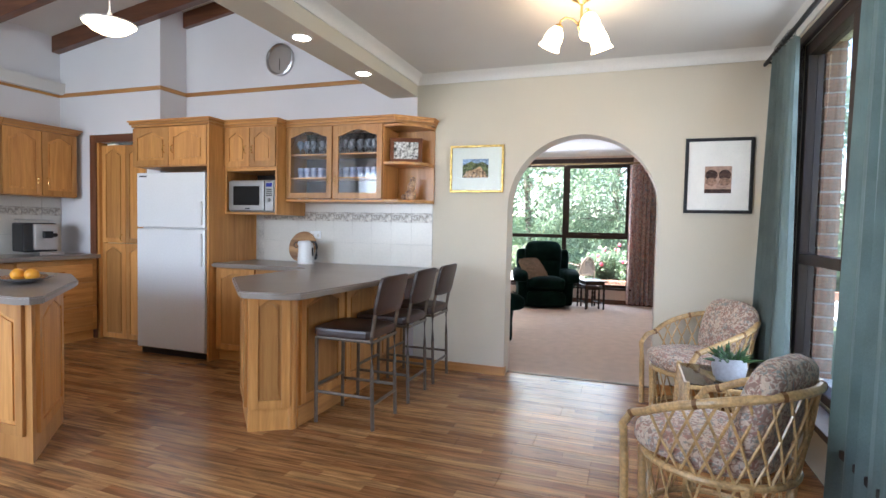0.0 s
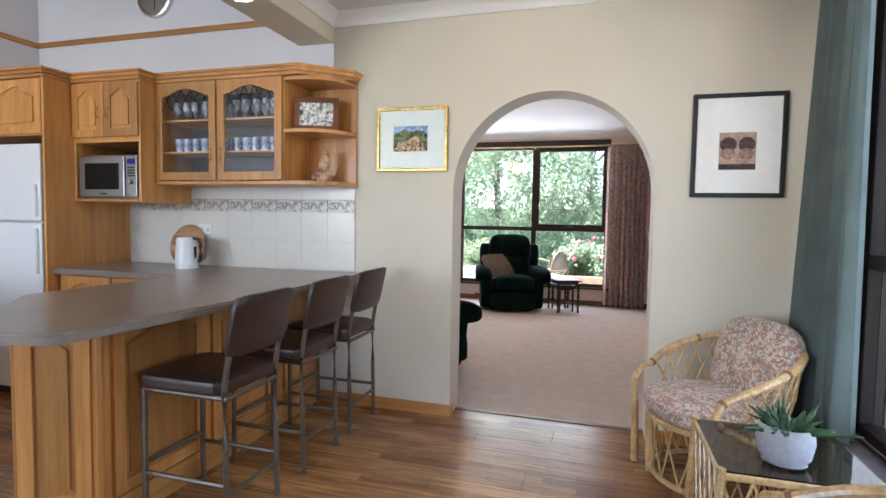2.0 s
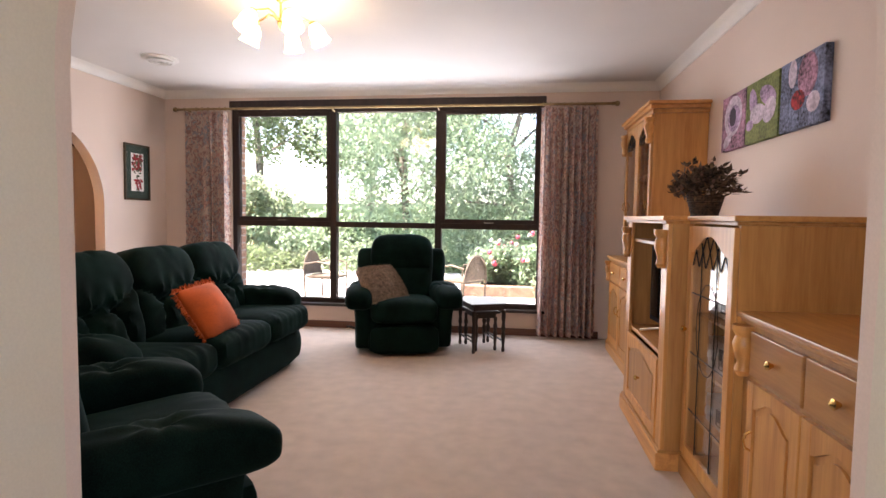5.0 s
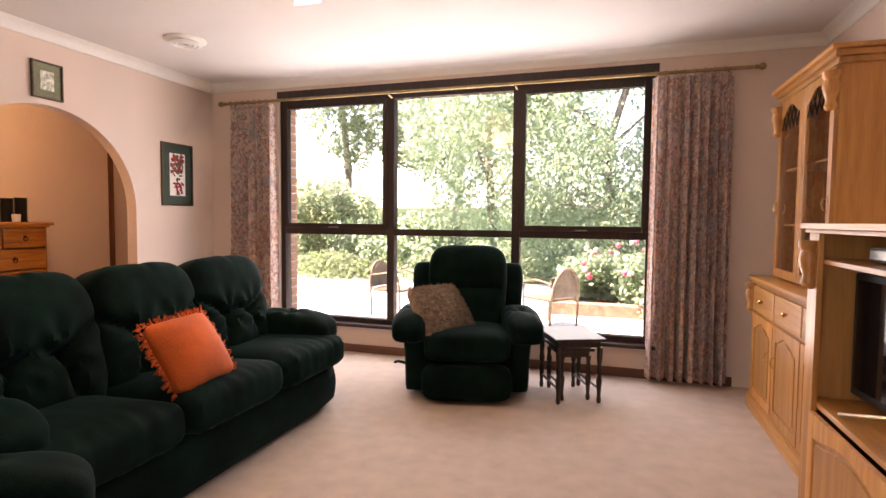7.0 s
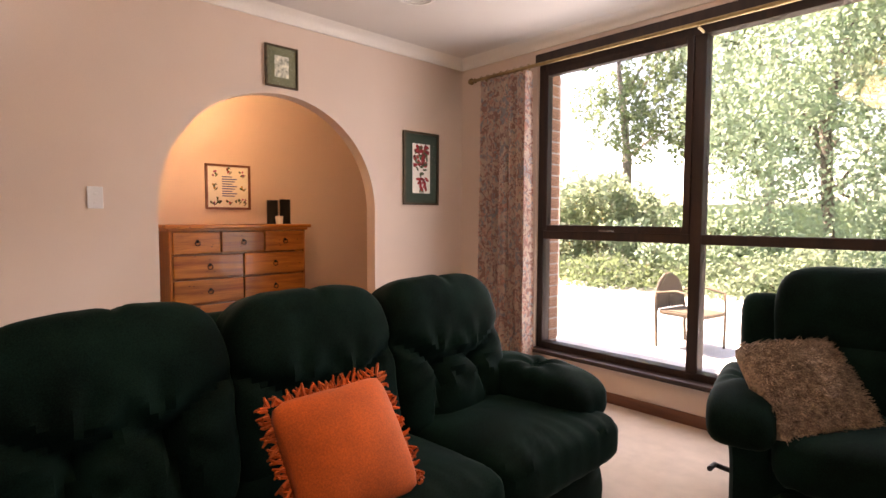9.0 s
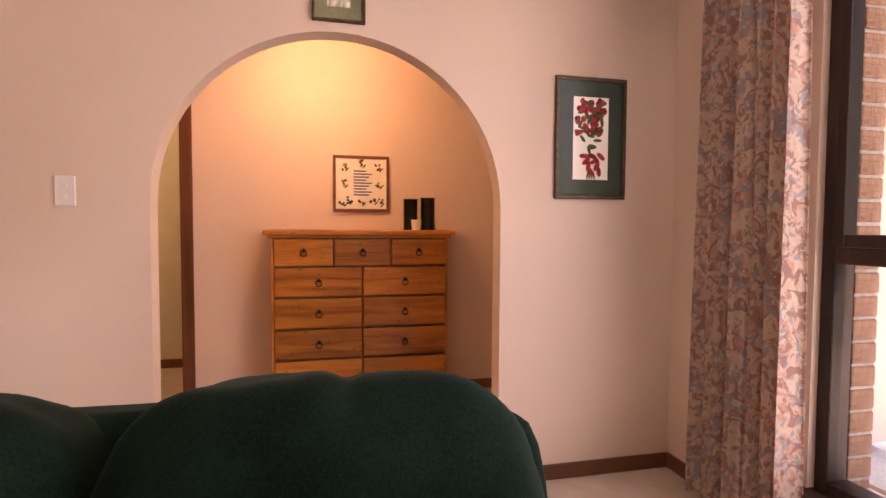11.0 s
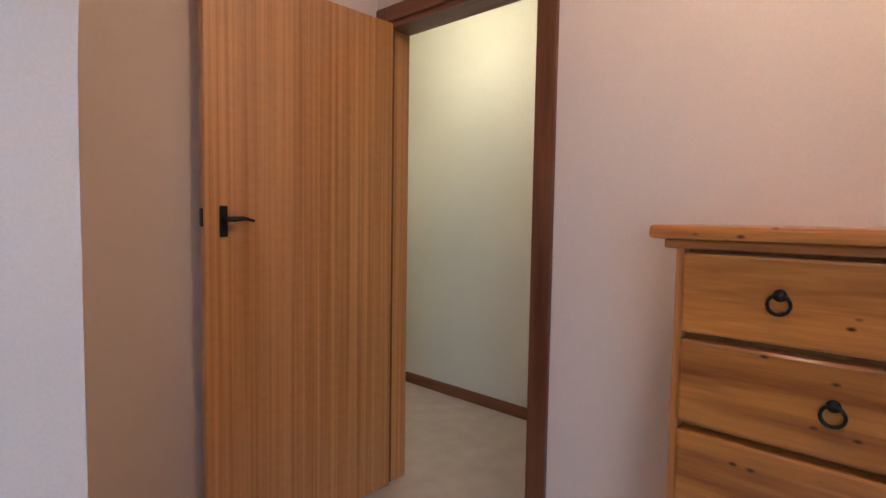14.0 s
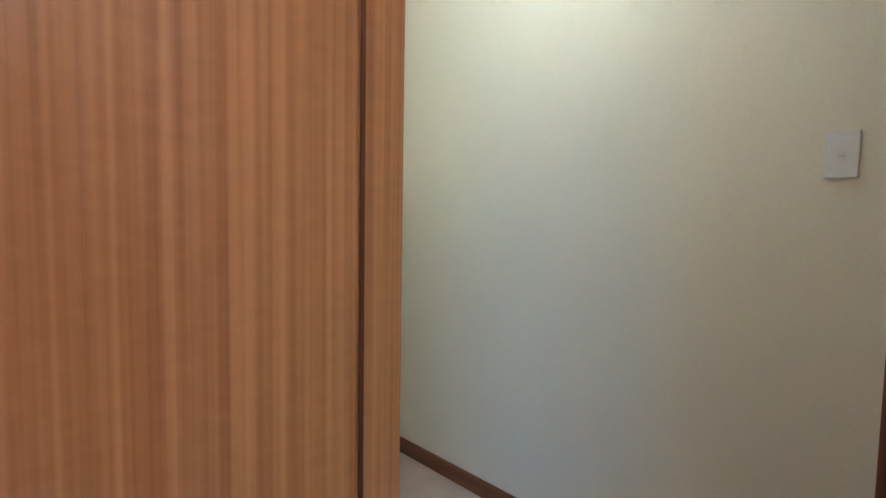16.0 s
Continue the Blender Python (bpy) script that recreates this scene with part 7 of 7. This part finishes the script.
for z in (th - 0.018, 0.12):
    part("rail_ring", tube(bmesh.new(), [(-tw, -td, z), (tw, -td, z), (tw, td, z), (-tw, td, z)], 0.013, 8, closed=True), CANE, tb_)
for sx in (-1, 1):
    for sy in (-1, 1):
        part("leg", tube(bmesh.new(), [(sx * (tw + 0.02), sy * (td + 0.02), 0), (sx * tw, sy * td, th + 0.008)], 0.015, 8), CANE, tb_)
for s in (-1, 1):
    for i in range(5):
        for k in (-1, 1):
            x = -tw + 2 * tw * (i + 0.5) / 5
            part("lattice_cane", tube(bmesh.new(), [(x - k * 0.05, s * td, 0.12), (x + k * 0.05, s * td, th - 0.02)], 0.005, 5), CANE, tb_)
            y = -td + 2 * td * (i + 0.5) / 5
            part("lattice_cane", tube(bmesh.new(), [(s * tw, y - k * 0.05, 0.12), (s * tw, y + k * 0.05, th - 0.02)], 0.005, 5), CANE, tb_)
pp = thing("pot_plant", (0.263, 4.68, th + 0.001), "small green succulent in a pale grey pot", "pot plant")
part("saucer", lathe(bmesh.new(), [(0.05, 0), (0.068, 0.008), (0.06, 0.01), (0.001, 0.006)], (0, 0, 0), 20), STEEL, pp)
part("pot", lathe(bmesh.new(), [(0.055, 0.007), (0.078, 0.03), (0.088, 0.08), (0.082, 0.135), (0.078, 0.135), (0.078, 0.11), (0.001, 0.105)], (0, 0, 0), 24), mat("pale_grey_glaze", (0.45, 0.47, 0.52), 0.35, var=0.08), pp)
rnd = random.Random(12)
bm = bmesh.new()
for i in range(46):
    t, e, l = rnd.uniform(0, 6.28), rnd.uniform(0.25, 1.5), rnd.uniform(0.06, 0.13) * (1.8 if i == 3 else 1)
    p = Vector((0.05 * math.cos(t) * rnd.random(), 0.05 * math.sin(t) * rnd.random(), 0.105))
    d = Vector((math.cos(t) * math.cos(e), math.sin(t) * math.cos(e), math.sin(e)))
    tube(bm, [p, p + d * l * 0.5, p + d * l + Vector((0, 0, -0.01))], 0.009, 6, taper=[0.6, 1.0, 0.2])
part("leaves", bm, mat("succulent_green", (0.045, 0.12, 0.04), 0.5, var=0.3, scale=30), pp)


# ---- garden ----
def leaf_mat(name, colour, trans):
    m = mat(name, colour, 0.6, var=0.35, scale=3, grain=30, bump=0.0)
    n, l = m.node_tree.nodes, m.node_tree.links
    t, mx, out = n.new("ShaderNodeBsdfTranslucent"), n.new("ShaderNodeMixShader"), n["Material Output"]
    t.inputs[0].default_value = (*trans, 1)
    mx.inputs[0].default_value = 0.5
    l.new(n["Principled BSDF"].outputs[0], mx.inputs[1])
    l.new(t.outputs[0], mx.inputs[2])
    l.new(mx.outputs[0], out.inputs[0])
    return m


LEAF = leaf_mat("birch_leaf", (0.12, 0.19, 0.115), (0.46, 0.60, 0.40))
LEAF2 = leaf_mat("shrub_leaf", (0.11, 0.16, 0.09), (0.38, 0.48, 0.30))
LEAF3 = leaf_mat("gum_leaf", (0.11, 0.15, 0.08), (0.22, 0.30, 0.14))
BARK = mat("grey_bark", (0.30, 0.25, 0.20), 0.9, var=0.35, scale=12, grain=60, bump=0.6, depth=0.01)


def leaves(name, blobs, count, size, material, parent, seed, droop=0.0):
    """Many small leaves gathered in uneven clumps: blobs are (x, y, z, rx, ry, rz)."""
    rnd = np.random.RandomState(seed)
    vol = np.array([b[3] * b[4] * b[5] for b in blobs]) ** 0.7
    which = rnd.choice(len(blobs), count, p=vol / vol.sum())
    b = np.array(blobs)[which]
    d = rnd.normal(size=(count, 3))
    d /= np.linalg.norm(d, axis=1, keepdims=True)
    r = rnd.uniform(0.35, 1.0, (count, 1)) ** 0.5 * (1 + 0.25 * np.sin(5 * d[:, :1] + 3 * d[:, 1:2]))
    c = b[:, :3] + d * r * b[:, 3:]
    c[:, 2] = np.maximum(c[:, 2], 0.0)
    u = rnd.normal(size=(count, 3))
    u[:, 2] -= droop
    u /= np.linalg.norm(u, axis=1, keepdims=True)
    v = np.cross(u, rnd.normal(size=(count, 3)))
    v /= np.linalg.norm(v, axis=1, keepdims=True)
    s = size * rnd.uniform(0.6, 1.3, (count, 1))
    verts = np.stack([c, c + u * s * 0.5 + v * s * 0.3, c + u * s, c + u * s * 0.5 - v * s * 0.3], 1).reshape(-1, 3)
    me = bpy.data.meshes.new(name)
    k = np.arange(count)[:, None] * 4
    me.from_pydata(verts.tolist(), [], (k + np.arange(4)).tolist())
    me.materials.append(material)
    o = new(name, me)
    o.parent = parent
    o["kind"] = "stuff"
    return o


def tree(m, height, spread, trunk, label, material, count, size, seed, low=0.25, droop=0.0, clumps=34):
    root = thing("tree", m, label, "tree")
    rnd = random.Random(seed)
    bm = bmesh.new()
    bend = [(rnd.uniform(-0.15, 0.15) * i, rnd.uniform(-0.15, 0.15) * i, height * 0.85 * i / 5) for i in range(6)]
    tube(bm, bend, trunk, 9, taper=[1.25, 1, 0.85, 0.65, 0.4, 0.15])
    part("trunk", bm, BARK, root)
    blobs = []
    for i in range(clumps):
        z = height * (low + (1 - low) * rnd.random() ** 0.9)
        k = 1 - abs((z / height - (low + 0.35)) / 0.8)
        t, r = rnd.uniform(0, 6.283), spread * max(0.25, k) * rnd.uniform(0.3, 1.0)
        p = (r * math.cos(t), r * math.sin(t), z)
        q = spread * rnd.uniform(0.16, 0.34)
        blobs.append((*p, q, q, q * (0.8 + droop)))
        if i % 3 == 0:
            zb = max(0.2 * height, z - 0.7 * r)
            bm = tube(bmesh.new(), [(0, 0, zb), (p[0] * 0.5, p[1] * 0.5, (zb + z) / 2 + 0.1), p], trunk * 0.3, 6, taper=[1, 0.7, 0.25])
            part("limb", bm, BARK, root)
    leaves("crown", blobs, count, size, material, root, seed, droop)
    return root


def shrub(m, w, h, label, material, count, size, seed, d=None):
    root = thing("shrub", m, label, "shrub")
    rnd = random.Random(seed)
    bm = bmesh.new()
    for i in range(5):
        t = rnd.uniform(0, 6.28)
        tube(bm, [(0, 0, 0), (0.2 * w * math.cos(t), 0.2 * w * math.sin(t), 0.4 * h), (0.35 * w * math.cos(t), 0.35 * w * math.sin(t), 0.75 * h)], 0.02, 5, taper=[1, 0.7, 0.3])
    part("stems", bm, BARK, root)
    dd = d or w
    blobs = [(rnd.uniform(-0.4, 0.4) * w, rnd.uniform(-0.4, 0.4) * dd, h * rnd.uniform(0.2, 0.8), w * rnd.uniform(0.14, 0.26), dd * rnd.uniform(0.14, 0.26), h * rnd.uniform(0.16, 0.3)) for _ in range(16)]
    leaves("foliage", blobs, count, size, material, root, seed)
    return root


G = -0.16
tree(pose(-0.6, 18.2, G), 8.5, 3.1, 0.13, "weeping birch with fine pale green leaves", LEAF, 90000, 0.085, 21, 0.05, 0.8, 60)
tree(pose(-3.7, 21.0, G), 10.0, 3.5, 0.13, "tall leafy garden tree behind the birch", LEAF, 60000, 0.11, 22, 0.06, 0.5, 52)
tree(pose(-11.5, 27.0, G), 10.5, 3.6, 0.22, "tall gum tree with an open crown", LEAF3, 14000, 0.17, 23, 0.45, 0.3, 22)
tree(pose(3.6, 21.0, G), 9.0, 3.4, 0.16, "leafy garden tree beyond the lawn", LEAF, 26000, 0.14, 24, 0.12, 0.3)
tree(pose(-7.5, 30.0, G), 12.0, 4.4, 0.22, "tall gum tree at the garden's edge", LEAF3, 20000, 0.2, 25, 0.3, 0.3, 28)
for i, (x, y, w, h, mm, n) in enumerate(((-12.5, 22.0, 5.0, 3.0, LEAF2, 16000), (-9.0, 21.0, 4.0, 2.6, LEAF2, 14000), (-6.2, 20.2, 3.0, 1.9, LEAF, 9000), (-15.5, 20.0, 5.0, 3.4, LEAF2, 14000), (-9.5, 18.6, 3.4, 0.7, LEAF3, 7000), (-6.8, 18.2, 3.4, 0.6, LEAF3, 7000), (-3.6, 18.2, 3.0, 0.9, LEAF2, 8000),
                                      (0.3, 14.6, 1.5, 1.0, LEAF, 9000), (1.8, 14.9, 1.6, 1.1, LEAF, 9000), (-0.6, 15.3, 1.4, 0.9, LEAF, 7000), (3.4, 15.6, 1.9, 1.4, LEAF2, 9000), (1.2, 16.6, 2.4, 1.7, LEAF, 10000), (6.0, 17.5, 3.4, 2.6, LEAF2, 10000), (6.5, 8.0, 3.0, 2.4, LEAF2, 10000), (7.5, 4.5, 3.4, 2.8, LEAF, 11000))):
    shrub(pose(x, y, G), w, h, "dense dark green garden shrub" if mm is LEAF2 else "loose light green garden shrub", mm, n, 0.09 if h < 1.5 else 0.13, 40 + i)
rnd = np.random.RandomState(8)
for nm, colour, n in (("rose_blooms", (0.60, 0.10, 0.14), 60), ("pale_blooms", (0.75, 0.62, 0.45), 60)):
    c = np.stack([rnd.uniform(-1.0, 3.0, n), rnd.uniform(14.2, 15.6, n), rnd.uniform(0.3, 1.0, n)], 1)
    bm = bmesh.new()
    for p in c:
        bmesh.ops.create_icosphere(bm, subdivisions=1, radius=0.045, matrix=Matrix.Translation(p.tolist()))
    o = new(nm, mesh_of(nm, bm, mat(nm, colour, 0.8, var=0.3)))
    tagged(o, "scattered rose blooms among the shrubs", "flowers", kind="stuff")
setting("garden_edging", cube(-1.4, 6.5, 13.98, 14.12, -0.1, 0.12, bevel=0.02), BRICK, "low brick edging along the flower bed", "kerb")
setting("flower_bed", cube(-1.4, 6.5, 14.12, 17.5, -0.12, 0.04), mat("bark_mulch", (0.16, 0.11, 0.07), 0.95, var=0.4, scale=12, grain=60, bump=0.6), "flower bed covered with bark mulch", "flower bed")


PALEWICK = mat("pale_tan_wicker", (0.17, 0.125, 0.08), 0.7, var=0.3, scale=40, grain=90, bump=0.5)


def garden_chair(m):
    root = thing("garden_chair", m, "woven tan wicker garden chair on the paving", "garden chair", "garden chairs")
    WI = PALEWICK
    arch_pts = [(0.25 * math.cos(t), 0.24 + 0.04 * math.sin(t), 0.42 + 0.38 * math.sin(t)) for t in np.linspace(0.0, math.pi, 19)]
    part("back_frame", tube(bmesh.new(), [(0.25, 0.22, 0)] + arch_pts + [(-0.25, 0.22, 0)], 0.016, 7), WI, root)
    for i in range(28):
        z = 0.455 + 0.0118 * i
        w = 0.245 * math.sqrt(max(0.02, 1 - ((z - 0.42) / 0.38) ** 2))
        part("weave_strip", tube(bmesh.new(), [(-w, 0.245, z), (0, 0.265, z), (w, 0.245, z)], 0.008, 5), WI, root)
    for i in range(9):
        x = -0.2 + 0.05 * i
        part("back_cane", tube(bmesh.new(), [(x, 0.25, 0.42), (x, 0.27, 0.42 + 0.38 * math.sqrt(max(0.02, 1 - (x / 0.25) ** 2)))], 0.006, 5), WI, root)
    part("seat", pad(bmesh.new(), 0.5, 0.5, 0.05, Matrix.Translation((0, 0, 0.42)), 0.3, 0.3), WI, root)
    for s in (-1, 1):
        part("leg", tube(bmesh.new(), [(s * 0.23, -0.22, 0), (s * 0.24, -0.22, 0.42)], 0.014, 6), WI, root)
        part("arm", tube(bmesh.new(), [(s * 0.24, -0.22, 0.42), (s * 0.26, -0.2, 0.62), (s * 0.26, 0.0, 0.66), (s * 0.25, 0.24, 0.62)], 0.014, 6), WI, root)
    return root


g = garden_chair(pose(-3.42, 13.2, -0.12, 0, 0, 80))
copy_thing(g, pose(-1.30, 13.15, -0.12, 0, 0, 235))
setting("distant_hedge", cube(-60, 60, 44, 46, -0.2, 2.2, bevel=0.4), LEAF2, "far dark hedge closing the garden", "backdrop")

# ---- floor boards ----
PLANK = bpy.data.materials.new("strip_oak_laminate")
PLANK.use_nodes = True
n, l = PLANK.node_tree.nodes, PLANK.node_tree.links
geo, brick, noi, info = n.new("ShaderNodeNewGeometry"), n.new("ShaderNodeTexBrick"), n.new("ShaderNodeTexNoise"), n.new("ShaderNodeObjectInfo")
l.new(geo.outputs["Position"], brick.inputs["Vector"])
brick.offset, brick.offset_frequency, brick.squash = 0.37, 2, 1.0
brick.inputs["Scale"].default_value, brick.inputs["Mortar Size"].default_value = 1.0, 0.0006
brick.inputs["Brick Width"].default_value, brick.inputs["Row Height"].default_value = 0.43, 0.0633
brick.inputs["Color1"].default_value, brick.inputs["Color2"].default_value, brick.inputs["Mortar"].default_value = (0.50, 0.27, 0.115, 1), (0.27, 0.115, 0.042, 1), (0.12, 0.05, 0.02, 1)
mp = n.new("ShaderNodeMapping")
mp.inputs["Scale"].default_value = (1.6, 26, 1)
l.new(geo.outputs["Position"], mp.inputs[0])
l.new(mp.outputs[0], noi.inputs["Vector"])
noi.inputs["Scale"].default_value, noi.inputs["Detail"].default_value, noi.inputs["Distortion"].default_value = 2.0, 6, 0.8
rp = n.new("ShaderNodeValToRGB")
rp.color_ramp.elements[0].position, rp.color_ramp.elements[1].position = 0.32, 0.66
rp.color_ramp.elements[0].color, rp.color_ramp.elements[1].color = (0.45, 0.45, 0.45, 1), (1.25, 1.2, 1.1, 1)
l.new(noi.outputs[0], rp.inputs[0])
mx = n.new("ShaderNodeMix")
mx.data_type, mx.blend_type = "RGBA", "MULTIPLY"
mx.inputs[0].default_value = 1.0
l.new(brick.outputs[0], mx.inputs[6])
l.new(rp.outputs[0], mx.inputs[7])
hs, vr = n.new("ShaderNodeHueSaturation"), n.new("ShaderNodeMapRange")
vr.inputs[3].default_value, vr.inputs[4].default_value = 0.85, 1.15
l.new(info.outputs["Random"], vr.inputs[0])
l.new(vr.outputs[0], hs.inputs["Value"])
l.new(mx.outputs[2], hs.inputs["Color"])
l.new(hs.outputs[0], n["Principled BSDF"].inputs["Base Color"])
n["Principled BSDF"].inputs["Roughness"].default_value = 0.26
fl = bpy.data.objects["floor"]
plank = mesh_of("plank", cube(0.0008, 1.1992, 0.0008, 0.1892, -0.011, 0.0, bevel=0.0012), PLANK)
for j in range(32):
    y = FT - 0.002 - 0.19 * (j + 1)
    off = (0.43 * j) % 1.2
    x = KL - off
    while x < DW:
        x0, x1 = max(x, KL), min(x + 1.2, DW)
        if x1 - x0 > 0.05 and y > -0.4:
            me = plank if x1 - x0 > 1.19 else mesh_of("plank", cube(0.0008, x1 - x0 - 0.0008, 0.0008, 0.1892, -0.011, 0.0, bevel=0.0012), PLANK)
            o = new("plank", me)
            o.parent, o.matrix_basis = fl, pose(x0, y, 0)
        x += 1.2
